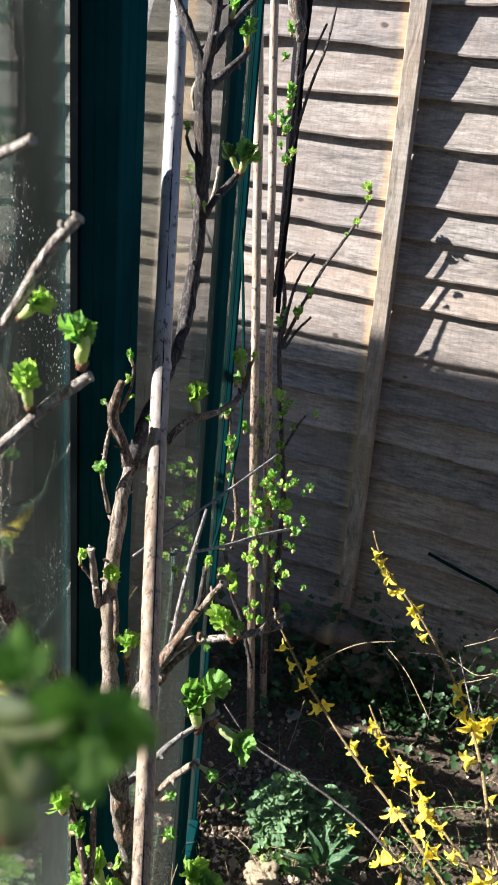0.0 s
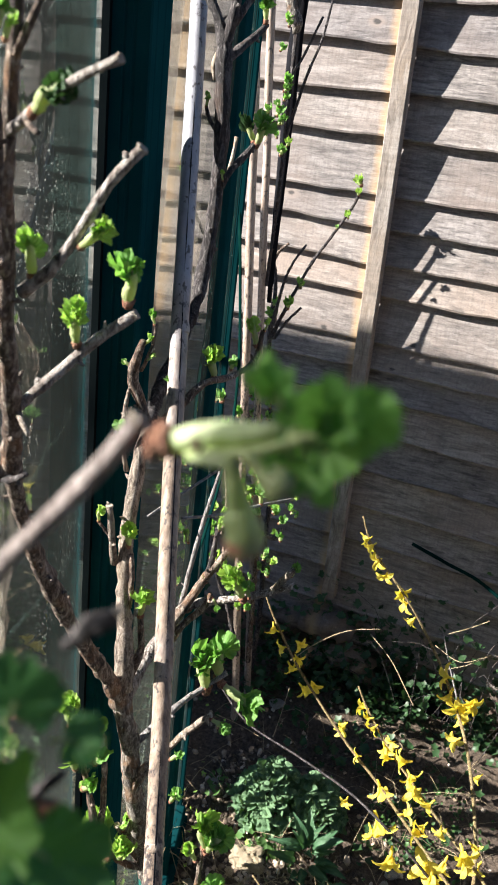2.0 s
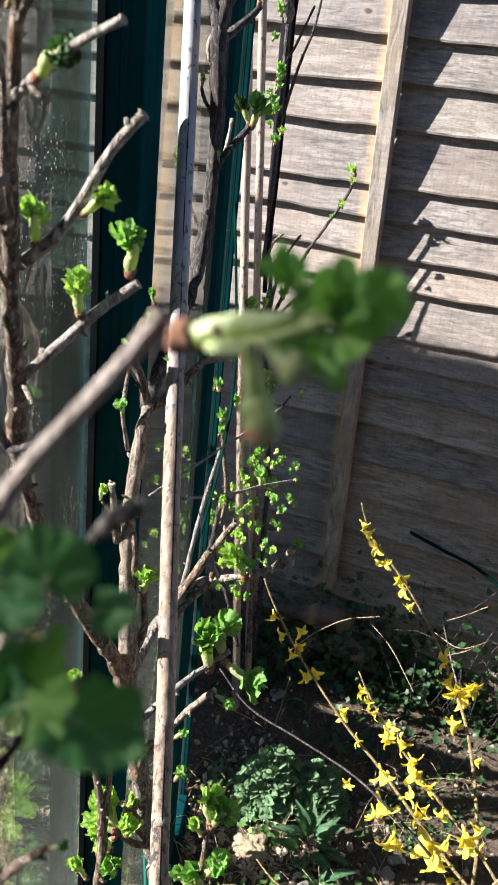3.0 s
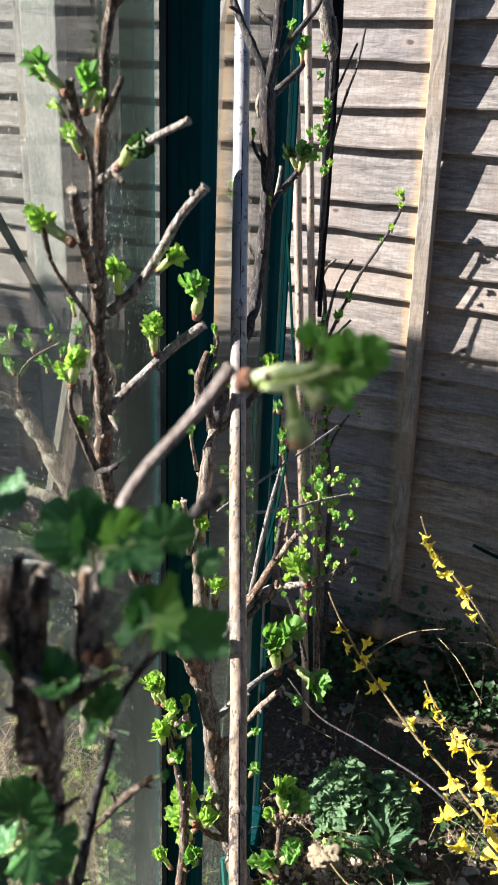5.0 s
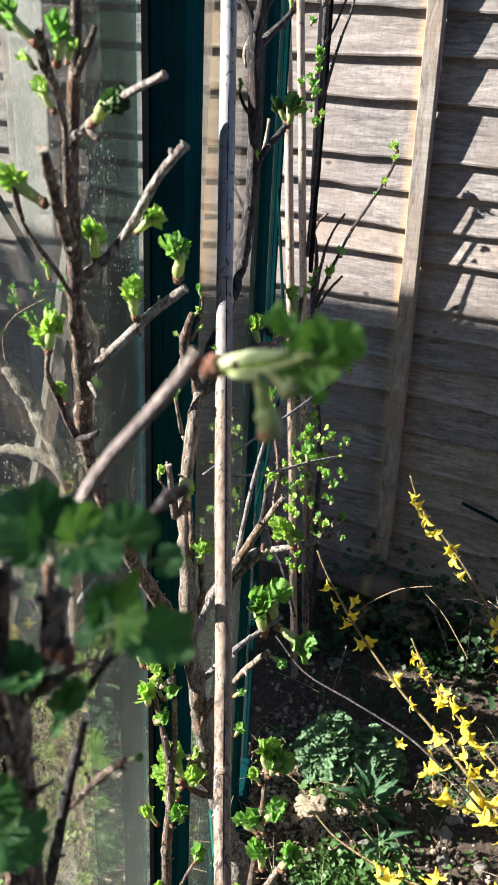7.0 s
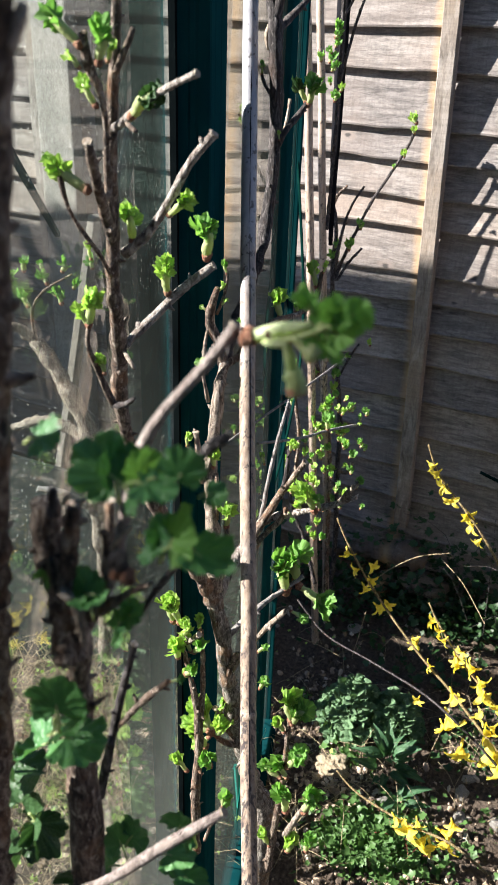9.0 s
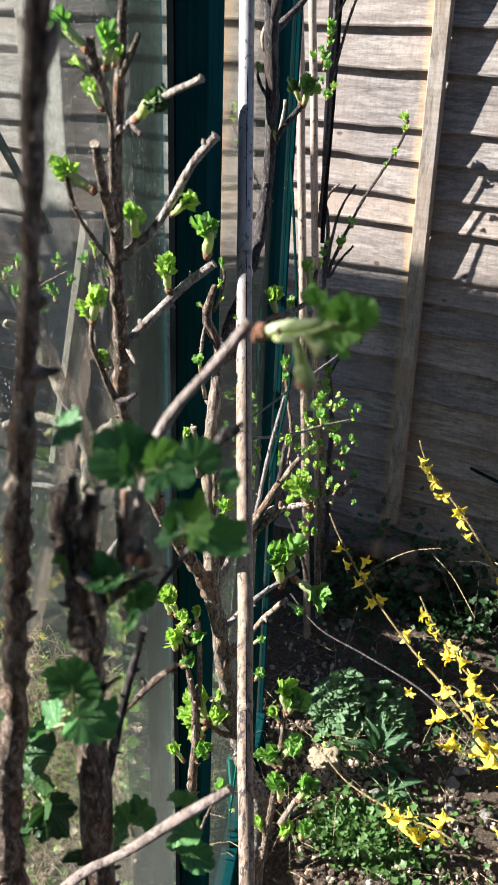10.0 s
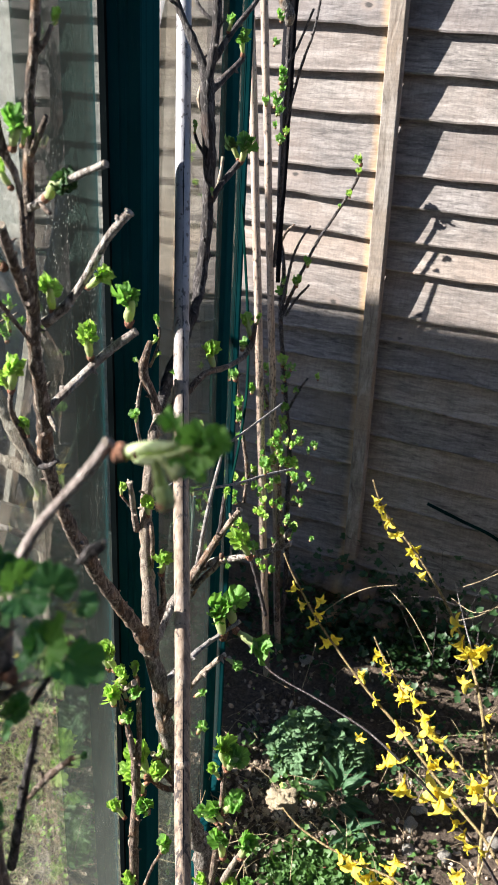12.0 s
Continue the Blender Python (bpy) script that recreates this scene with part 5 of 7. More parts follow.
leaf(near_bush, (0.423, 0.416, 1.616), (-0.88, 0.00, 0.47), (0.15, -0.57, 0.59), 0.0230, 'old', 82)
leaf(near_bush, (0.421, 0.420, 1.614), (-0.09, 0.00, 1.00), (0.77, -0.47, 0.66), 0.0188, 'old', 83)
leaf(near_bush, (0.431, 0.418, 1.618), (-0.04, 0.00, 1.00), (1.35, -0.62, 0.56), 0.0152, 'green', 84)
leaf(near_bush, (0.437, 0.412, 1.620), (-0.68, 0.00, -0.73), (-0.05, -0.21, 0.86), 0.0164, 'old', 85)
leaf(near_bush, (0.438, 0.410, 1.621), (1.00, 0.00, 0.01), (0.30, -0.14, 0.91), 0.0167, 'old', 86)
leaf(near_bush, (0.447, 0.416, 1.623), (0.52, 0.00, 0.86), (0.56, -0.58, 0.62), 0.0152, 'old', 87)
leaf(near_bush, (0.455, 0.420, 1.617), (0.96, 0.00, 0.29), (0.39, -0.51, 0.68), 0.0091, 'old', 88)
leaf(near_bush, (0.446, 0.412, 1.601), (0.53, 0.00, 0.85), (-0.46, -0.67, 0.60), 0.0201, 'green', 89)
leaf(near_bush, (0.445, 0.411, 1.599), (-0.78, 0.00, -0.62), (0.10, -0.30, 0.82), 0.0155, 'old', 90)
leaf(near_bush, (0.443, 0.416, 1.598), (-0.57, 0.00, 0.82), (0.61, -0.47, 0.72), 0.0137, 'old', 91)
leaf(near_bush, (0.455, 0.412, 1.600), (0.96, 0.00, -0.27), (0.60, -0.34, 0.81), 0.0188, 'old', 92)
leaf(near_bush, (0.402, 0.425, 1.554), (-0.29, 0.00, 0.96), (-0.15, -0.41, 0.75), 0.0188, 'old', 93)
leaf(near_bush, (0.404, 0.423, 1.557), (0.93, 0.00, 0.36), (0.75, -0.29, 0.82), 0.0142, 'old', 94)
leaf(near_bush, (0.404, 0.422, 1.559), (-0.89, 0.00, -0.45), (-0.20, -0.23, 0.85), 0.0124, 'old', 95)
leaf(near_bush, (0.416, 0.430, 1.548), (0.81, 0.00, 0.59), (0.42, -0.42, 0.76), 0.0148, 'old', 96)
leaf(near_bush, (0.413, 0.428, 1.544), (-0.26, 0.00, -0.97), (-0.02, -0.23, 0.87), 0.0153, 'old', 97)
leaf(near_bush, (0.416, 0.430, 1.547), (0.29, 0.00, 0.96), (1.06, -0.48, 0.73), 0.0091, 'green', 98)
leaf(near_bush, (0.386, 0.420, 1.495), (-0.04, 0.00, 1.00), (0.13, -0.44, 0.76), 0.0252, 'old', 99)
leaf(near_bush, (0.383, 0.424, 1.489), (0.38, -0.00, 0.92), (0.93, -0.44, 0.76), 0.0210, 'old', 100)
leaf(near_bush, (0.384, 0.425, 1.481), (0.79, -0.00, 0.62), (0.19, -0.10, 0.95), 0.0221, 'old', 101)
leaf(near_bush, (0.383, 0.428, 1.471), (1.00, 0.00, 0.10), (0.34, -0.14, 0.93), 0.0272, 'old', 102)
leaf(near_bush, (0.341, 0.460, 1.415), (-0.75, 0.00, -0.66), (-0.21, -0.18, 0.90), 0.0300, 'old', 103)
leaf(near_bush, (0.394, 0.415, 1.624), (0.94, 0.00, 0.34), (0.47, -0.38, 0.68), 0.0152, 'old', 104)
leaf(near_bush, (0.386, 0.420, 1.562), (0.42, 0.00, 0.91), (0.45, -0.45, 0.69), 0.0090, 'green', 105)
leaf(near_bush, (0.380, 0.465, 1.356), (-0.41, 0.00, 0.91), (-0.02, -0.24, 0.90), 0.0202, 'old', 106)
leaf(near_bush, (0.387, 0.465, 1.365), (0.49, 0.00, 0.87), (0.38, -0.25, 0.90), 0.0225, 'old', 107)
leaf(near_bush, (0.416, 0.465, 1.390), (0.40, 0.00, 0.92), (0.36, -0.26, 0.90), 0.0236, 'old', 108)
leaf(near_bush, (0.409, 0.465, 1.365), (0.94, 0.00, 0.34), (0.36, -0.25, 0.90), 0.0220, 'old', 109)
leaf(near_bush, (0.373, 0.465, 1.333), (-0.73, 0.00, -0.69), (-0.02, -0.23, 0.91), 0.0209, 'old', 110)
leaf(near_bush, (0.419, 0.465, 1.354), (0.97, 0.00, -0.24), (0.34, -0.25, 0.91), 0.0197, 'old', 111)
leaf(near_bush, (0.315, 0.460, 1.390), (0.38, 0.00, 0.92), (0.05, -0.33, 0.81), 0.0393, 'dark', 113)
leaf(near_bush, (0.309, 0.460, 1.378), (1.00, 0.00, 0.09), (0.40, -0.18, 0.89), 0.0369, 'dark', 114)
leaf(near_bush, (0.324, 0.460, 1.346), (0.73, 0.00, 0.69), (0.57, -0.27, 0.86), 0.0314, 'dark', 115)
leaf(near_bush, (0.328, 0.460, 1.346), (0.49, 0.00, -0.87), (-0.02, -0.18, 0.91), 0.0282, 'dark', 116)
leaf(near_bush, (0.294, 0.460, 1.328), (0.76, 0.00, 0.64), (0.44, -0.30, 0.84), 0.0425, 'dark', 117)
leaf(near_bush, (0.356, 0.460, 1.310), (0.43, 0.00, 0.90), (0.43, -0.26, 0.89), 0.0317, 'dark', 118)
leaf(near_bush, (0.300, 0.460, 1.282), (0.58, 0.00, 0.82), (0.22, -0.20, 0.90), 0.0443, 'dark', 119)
shoot(near_bush, (0.400, 0.486, 1.461), (0.77, 0.00, 0.63), 0.0063, 3, 'old', 120)
leaf(near_bush, (0.4271, 0.4000, 1.7679), (-0.15, 0.00, 0.98), (0.35, -0.70, 0.40), 0.0235, 'old', 121)
branch(near_bush, ((0.3881, 0.4300, 1.5171, 0.0079), (0.3875, 0.4300, 1.5413, 0.0069), (0.3833, 0.4300, 1.5538, 0.0065), (0.3819, 0.4300, 1.5713, 0.0059), (0.3815, 0.4300, 1.5873, 0.0055)), bark, sides=18, knobs=0.26, step=0.003)
branch(near_bush, ((0.3920, 0.4250, 1.5535, 0.0037), (0.3953, 0.4250, 1.5743, 0.0032), (0.3989, 0.4250, 1.5943, 0.0029)), bark, sides=14, knobs=0.26, step=0.003)
branch(near_bush, ((0.3929, 0.4200, 1.5909, 0.0021), (0.3939, 0.4200, 1.5981, 0.0017), (0.3949, 0.4200, 1.6023, 0.0015)), bark_dark, sides=10, knobs=0.5, step=0.002)
branch(near_bush, ((0.3987, 0.4200, 1.5975, 0.0010), (0.4004, 0.4200, 1.6001, 0.0010), (0.4021, 0.4200, 1.6014, 0.0005)), cut_wood, sides=7, knobs=0.4, step=0.002)
branch(near_bush, ((0.4040, 0.4200, 1.5993, 0.0008), (0.4062, 0.4200, 1.6006, 0.0010), (0.4079, 0.4200, 1.6019, 0.0005)), cut_wood, sides=7, knobs=0.4, step=0.002)
branch(near_bush, ((0.3934, 0.4200, 1.5586, 0.0018), (0.3998, 0.4200, 1.5543, 0.0016), (0.4015, 0.4200, 1.5460, 0.0016), (0.4024, 0.4200, 1.5360, 0.0013)), bark_pale, sides=9, knobs=0.4, step=0.003)
branch(near_bush, ((0.3992, 0.4300, 1.5411, 0.0028), (0.4088, 0.4300, 1.5512, 0.0020), (0.4178, 0.4300, 1.5594, 0.0014), (0.4274, 0.4300, 1.5672, 0.0009)), bark, sides=9, knobs=0.45, step=0.003)
branch(near_bush, ((0.3991, 0.4400, 1.5550, 0.0019), (0.4012, 0.4400, 1.5671, 0.0021), (0.4029, 0.4400, 1.5785, 0.0020), (0.4038, 0.4400, 1.5894, 0.0018)), bark, cut=True, sides=10, knobs=0.4, step=0.003)
branch(near_bush, ((0.4099, 0.4300, 1.5760, 0.0007), (0.4144, 0.4300, 1.5827, 0.0010), (0.4198, 0.4300, 1.5890, 0.0005)), cut_wood, sides=7, knobs=0.4, step=0.002)
branch(near_bush, ((0.4406, 0.4250, 1.5875, 0.0015), (0.4434, 0.4250, 1.5904, 0.0019), (0.4471, 0.4250, 1.5931, 0.0019), (0.4498, 0.4250, 1.5944, 0.0011)), bud_mat, sides=9, knobs=0.4, step=0.002)
branch(near_bush, ((0.4422, 0.4400, 1.6183, 0.0013), (0.4449, 0.4400, 1.6214, 0.0019), (0.4479, 0.4400, 1.6246, 0.0021), (0.4508, 0.4400, 1.6267, 0.0013)), bark_dark, sides=10, knobs=0.3, step=0.002)
piece("dried_fruit", lump_mesh("dried_fruit", bark_dark, 3, 3, 0.45), Matrix.Translation((0.4199, 0.4200, 1.5804)) @ Matrix.Diagonal((0.0035, 0.0035, 0.0039, 1)), near_bush)
piece("dried_fruit", lump_mesh("dried_fruit", bud_mat, 4, 3, 0.45), Matrix.Translation((0.4235, 0.4200, 1.5750)) @ Matrix.Diagonal((0.0029, 0.0029, 0.0031, 1)), near_bush)
piece("dried_fruit", lump_mesh("dried_fruit", bud_mat, 5, 3, 0.45), Matrix.Translation((0.4186, 0.4200, 1.5739)) @ Matrix.Diagonal((0.0020, 0.0020, 0.0022, 1)), near_bush)

# ---- pruned shrub behind the glass ----
indoor_shrub = thing('shrub', 'pale pruned shrub branches standing behind the glass', 'shrub', (-0.35, 1.75, 0.0))
branch(indoor_shrub, ((-0.478, 1.600, 0.224, 0.0166), (-0.455, 1.580, 0.523, 0.0168), (-0.444, 1.560, 0.733, 0.0171), (-0.441, 1.550, 0.901, 0.0188), (-0.478, 1.540, 1.007, 0.0208), (-0.522, 1.530, 1.093, 0.0181), (-0.568, 1.520, 1.144, 0.0131), (-0.594, 1.500, 1.164, 0.0083)), bark_pale, cut=True, knobs=0.3)
branch(indoor_shrub, ((-0.441, 1.550, 0.901, 0.0138), (-0.500, 1.540, 0.933, 0.0138), (-0.570, 1.530, 0.935, 0.0114), (-0.646, 1.520, 0.899, 0.0090)), bark_pale, knobs=0.3)
branch(indoor_shrub, ((-0.441, 1.550, 0.901, 0.0113), (-0.370, 1.560, 0.956, 0.0086), (-0.345, 1.570, 1.025, 0.0060), (-0.342, 1.580, 1.086, 0.0042)), bark_pale)
branch(indoor_shrub, ((-0.345, 1.570, 1.025, 0.0054), (-0.311, 1.580, 1.080, 0.0041), (-0.292, 1.580, 1.146, 0.0029)), bark_pale)
branch(indoor_shrub, ((-0.438, 1.560, 0.704, 0.0093), (-0.483, 1.500, 0.784, 0.0077), (-0.545, 1.480, 0.791, 0.0058)), bark_grey)
branch(indoor_shrub, ((-0.455, 1.580, 0.523, 0.0098), (-0.338, 1.550, 0.694, 0.0065), (-0.262, 1.530, 0.832, 0.0043)), bark_grey)
branch(indoor_shrub, ((-0.166, 1.400, 0.258, 0.0052), (-0.184, 1.400, 0.457, 0.0050), (-0.213, 1.400, 0.604, 0.0042), (-0.226, 1.400, 0.718, 0.0029)), straw, knobs=0.1)
branch(indoor_shrub, ((-0.218, 1.350, 0.053, 0.0061), (-0.189, 1.360, 0.285, 0.0058), (-0.185, 1.370, 0.449, 0.0043), (-0.162, 1.380, 0.577, 0.0030)), bark_pale, knobs=0.1)
shoot(indoor_shrub, (-0.484, 1.500, 1.268), (-0.67, 0.00, 0.75), 0.0361, 3, 'far', 122, stalk=0.6, wide=0.8)
shoot(indoor_shrub, (-0.613, 1.500, 1.234), (0.70, 0.00, 0.72), 0.0246, 3, 'far', 123, stalk=0.6, wide=0.8)
shoot(indoor_shrub, (-0.462, 1.500, 1.246), (-0.77, 0.00, 0.63), 0.0284, 3, 'far', 124, stalk=0.6, wide=0.8)
shoot(indoor_shrub, (-0.422, 1.500, 1.269), (0.50, 0.00, 0.87), 0.0245, 3, 'far', 125, stalk=0.6, wide=0.8)
shoot(indoor_shrub, (-0.542, 1.500, 1.286), (0.13, 0.00, 0.99), 0.0373, 3, 'far', 126, stalk=0.6, wide=0.8)
shoot(indoor_shrub, (-0.454, 1.500, 1.231), (-0.19, 0.00, 0.98), 0.0343, 3, 'far', 127, stalk=0.6, wide=0.8)
shoot(indoor_shrub, (-0.582, 1.500, 1.261), (0.47, 0.00, 0.88), 0.0347, 3, 'far', 128, stalk=0.6, wide=0.8)
shoot(indoor_shrub, (-0.492, 1.500, 1.296), (-0.45, 0.00, 0.89), 0.0256, 3, 'far', 129, stalk=0.6, wide=0.8)
shoot(indoor_shrub, (-0.539, 1.500, 1.213), (-0.57, 0.00, 0.82), 0.0374, 3, 'far', 130, stalk=0.6, wide=0.8)
shoot(indoor_shrub, (-0.374, 1.500, 1.316), (-0.22, 0.00, 0.97), 0.0290, 3, 'far', 131, stalk=0.6, wide=0.8)
shoot(indoor_shrub, (-0.607, 1.500, 1.243), (0.70, 0.00, 0.71), 0.0250, 3, 'far', 132, stalk=0.6, wide=0.8)
shoot(indoor_shrub, (-0.446, 1.500, 1.299), (0.26, 0.00, 0.96), 0.0359, 3, 'far', 133, stalk=0.6, wide=0.8)
branch(indoor_shrub, ((-0.546, 1.525, 1.115, 0.0048), (-0.540, 1.510, 1.196, 0.0035), (-0.497, 1.500, 1.253, 0.0028), (-0.424, 1.500, 1.298, 0.0022)), bark)

# ---- gooseberry by the fence ----
far_bush = thing('gooseberry_bush', 'slender gooseberry bush with small fresh leaves in front of the fence', 'shrub', (-0.12, 2.25, 0.0))
branch(far_bush, ((-0.094, 2.300, 0.067, 0.0083), (-0.087, 2.280, 0.347, 0.0079), (-0.097, 2.270, 0.552, 0.0076), (-0.099, 2.270, 0.704, 0.0074), (-0.122, 2.270, 0.878, 0.0064), (-0.146, 2.270, 1.042, 0.0062), (-0.160, 2.270, 1.168, 0.0061), (-0.158, 2.270, 1.276, 0.0052), (-0.186, 2.280, 1.374, 0.0052)), bark_dark)
branch(far_bush, ((-0.077, 2.200, 0.188, 0.0079), (-0.096, 2.200, 0.588, 0.0066), (-0.117, 2.200, 0.766, 0.0056), (-0.161, 2.200, 0.929, 0.0047), (-0.200, 2.200, 1.021, 0.0038)), bark)
branch(far_bush, ((-0.153, 2.270, 1.138, 0.0054), (-0.133, 2.290, 1.211, 0.0046), (-0.093, 2.330, 1.330, 0.0041), (-0.049, 2.360, 1.419, 0.0037), (-0.014, 2.380, 1.497, 0.0036), (-0.010, 2.390, 1.546, 0.0029)), bark_dark)
branch(far_bush, ((-0.157, 2.270, 1.153, 0.0054), (-0.132, 2.250, 1.283, 0.0037), (-0.113, 2.250, 1.344, 0.0029), (-0.086, 2.250, 1.391, 0.0029)), bark_dark)
branch(far_bush, ((-0.145, 2.270, 1.139, 0.0038), (-0.120, 2.280, 1.188, 0.0038), (-0.090, 2.290, 1.228, 0.0030)), bark_dark)
branch(far_bush, ((-0.140, 2.150, 1.297, 0.0039), (-0.137, 2.150, 1.487, 0.0043), (-0.137, 2.150, 1.626, 0.0045), (-0.138, 2.150, 1.734, 0.0047), (-0.139, 2.150, 1.837, 0.0051), (-0.143, 2.150, 1.924, 0.0056)), bark_dark)
branch(far_bush, ((-0.135, 2.150, 1.627, 0.0039), (-0.107, 2.150, 1.748, 0.0032), (-0.081, 2.150, 1.828, 0.0025), (-0.069, 2.150, 1.904, 0.0024)), bark_dark)
branch(far_bush, ((-0.148, 2.150, 1.745, 0.0038), (-0.124, 2.150, 1.781, 0.0032), (-0.101, 2.150, 1.833, 0.0025), (-0.085, 2.150, 1.872, 0.0025)), bark_dark)
branch(far_bush, ((-0.188, 2.150, 2.008, 0.0165), (-0.171, 2.150, 1.948, 0.0160), (-0.155, 2.150, 1.893, 0.0147), (-0.141, 2.150, 1.855, 0.0129), (-0.142, 2.150, 1.835, 0.0060)), bark_trunk)
branch(far_bush, ((-0.189, 2.300, 1.296, 0.0038), (-0.172, 2.300, 1.351, 0.0037), (-0.147, 2.300, 1.379, 0.0030)), bark)
branch(far_bush, ((-0.075, 2.300, 0.963, 0.0024), (-0.094, 2.290, 0.928, 0.0032), (-0.119, 2.270, 0.861, 0.0040)), bark_dark)
branch(far_bush, ((-0.094, 2.270, 0.572, 0.0051), (-0.061, 2.250, 0.582, 0.0050), (-0.043, 2.240, 0.624, 0.0049)), bark)
branch(far_bush, ((-0.080, 2.100, 0.277, 0.0059), (-0.125, 2.100, 0.424, 0.0057), (-0.165, 2.100, 0.508, 0.0057), (-0.187, 2.100, 0.615, 0.0048)), bark_dark)
branch(far_bush, ((-0.067, 1.850, 0.792, 0.0041), (-0.064, 1.850, 0.885, 0.0047), (-0.079, 1.850, 0.971, 0.0046), (-0.095, 1.850, 1.068, 0.0039), (-0.107, 1.850, 1.201, 0.0032)), bark)
shoot(far_bush, (-0.006, 2.380, 1.531), (-0.38, -0.28, 0.88), 0.0366, 4, 'farbright', 134, stalk=0.5, wide=0.8)
shoot(far_bush, (-0.008, 2.380, 1.508), (-0.35, -0.28, 0.90), 0.0234, 3, 'farbright', 135, stalk=0.5, wide=0.8)
shoot(far_bush, (-0.022, 2.360, 1.452), (-0.12, -0.27, 0.96), 0.0235, 3, 'farbright', 136, stalk=0.5, wide=0.8)
shoot(far_bush, (-0.046, 2.350, 1.425), (0.24, -0.26, 0.93), 0.0169, 2, 'far', 137, stalk=0.5, wide=0.8)
shoot(far_bush, (-0.102, 2.300, 1.273), (0.08, -0.25, 0.96), 0.0345, 4, 'far', 138, stalk=0.5, wide=0.8)
shoot(far_bush, (-0.122, 2.280, 1.220), (0.09, -0.25, 0.96), 0.0381, 4, 'far', 139, stalk=0.5, wide=0.8)
shoot(far_bush, (-0.148, 2.270, 1.189), (-0.33, -0.25, 0.91), 0.0349, 4, 'far', 140, stalk=0.5, wide=0.8)
shoot(far_bush, (-0.159, 2.270, 1.221), (0.37, -0.24, 0.90), 0.0278, 3, 'far', 141, stalk=0.5, wide=0.8)
shoot(far_bush, (-0.100, 2.030, 1.598), (0.22, -0.26, 0.94), 0.0258, 4, 'far', 142, stalk=0.5, wide=0.8)
shoot(far_bush, (-0.088, 2.030, 1.618), (0.27, -0.26, 0.93), 0.0228, 3, 'farbright', 143, stalk=0.5, wide=0.8)
shoot(far_bush, (-0.111, 2.030, 1.657), (0.25, -0.26, 0.93), 0.0198, 3, 'far', 144, stalk=0.5, wide=0.8)
shoot(far_bush, (-0.139, 2.260, 0.998), (0.19, -0.23, 0.95), 0.0432, 4, 'farbright', 145, stalk=0.5, wide=0.8)
shoot(far_bush, (-0.113, 2.260, 0.990), (0.22, -0.23, 0.95), 0.0323, 3, 'far', 146, stalk=0.5, wide=0.8)
shoot(far_bush, (-0.133, 2.260, 0.920), (0.35, -0.22, 0.91), 0.0292, 3, 'far', 147, stalk=0.5, wide=0.8)
shoot(far_bush, (-0.045, 2.300, 0.962), (-0.11, -0.24, 0.97), 0.0254, 4, 'farbright', 148, stalk=0.5, wide=0.8)
shoot(far_bush, (-0.128, 2.260, 0.955), (-0.37, -0.24, 0.90), 0.0290, 3, 'far', 149, stalk=0.5, wide=0.8)
shoot(far_bush, (-0.100, 2.260, 0.928), (0.40, -0.23, 0.89), 0.0254, 3, 'far', 150, stalk=0.5, wide=0.8)
shoot(far_bush, (-0.036, 2.071, 0.773), (0.08, -0.22, 0.97), 0.0192, 4, 'farbright', 151, stalk=0.5, wide=0.8)
shoot(far_bush, (-0.037, 2.093, 0.879), (0.42, -0.22, 0.88), 0.0211, 2, 'farbright', 152, stalk=0.5, wide=0.8)
shoot(far_bush, (-0.043, 2.156, 0.649), (0.23, -0.21, 0.95), 0.0229, 3, 'farbright', 153, stalk=0.5, wide=0.8)
shoot(far_bush, (-0.079, 2.070, 0.854), (-0.29, -0.23, 0.93), 0.0271, 4, 'farbright', 154, stalk=0.5, wide=0.8)
shoot(far_bush, (-0.091, 2.173, 0.679), (-0.37, -0.22, 0.90), 0.0323, 4, 'farbright', 155, stalk=0.5, wide=0.8)
shoot(far_bush, (-0.043, 2.162, 0.762), (-0.35, -0.23, 0.91), 0.0270, 3, 'farbright', 156, stalk=0.5, wide=0.8)
shoot(far_bush, (-0.076, 2.091, 0.817), (0.19, -0.22, 0.96), 0.0301, 2, 'far', 157, stalk=0.5, wide=0.8)
shoot(far_bush, (-0.175, 2.144, 0.698), (-0.27, -0.22, 0.94), 0.0223, 4, 'far', 158, stalk=0.5, wide=0.8)
shoot(far_bush, (0.020, 2.093, 0.766), (-0.40, -0.23, 0.89), 0.0239, 4, 'far', 159, stalk=0.5, wide=0.8)
shoot(far_bush, (-0.072, 2.161, 0.526), (0.29, -0.20, 0.94), 0.0313, 3, 'far', 160, stalk=0.5, wide=0.8)
shoot(far_bush, (-0.065, 2.095, 0.778), (0.22, -0.21, 0.95), 0.0196, 3, 'far', 161, stalk=0.5, wide=0.8)
shoot(far_bush, (0.038, 2.062, 0.766), (0.26, -0.21, 0.94), 0.0227, 2, 'far', 162, stalk=0.5, wide=0.8)
shoot(far_bush, (-0.106, 2.095, 0.662), (0.36, -0.20, 0.91), 0.0225, 3, 'farbright', 163, stalk=0.5, wide=0.8)
shoot(far_bush, (-0.076, 2.113, 0.519), (-0.06, -0.20, 0.98), 0.0234, 2, 'far', 165, stalk=0.5, wide=0.8)
shoot(far_bush, (-0.071, 2.153, 0.749), (0.31, -0.21, 0.93), 0.0256, 2, 'farbright', 167, stalk=0.5, wide=0.8)
shoot(far_bush, (-0.052, 2.179, 0.514), (0.36, -0.20, 0.91), 0.0269, 4, 'far', 170, stalk=0.5, wide=0.8)
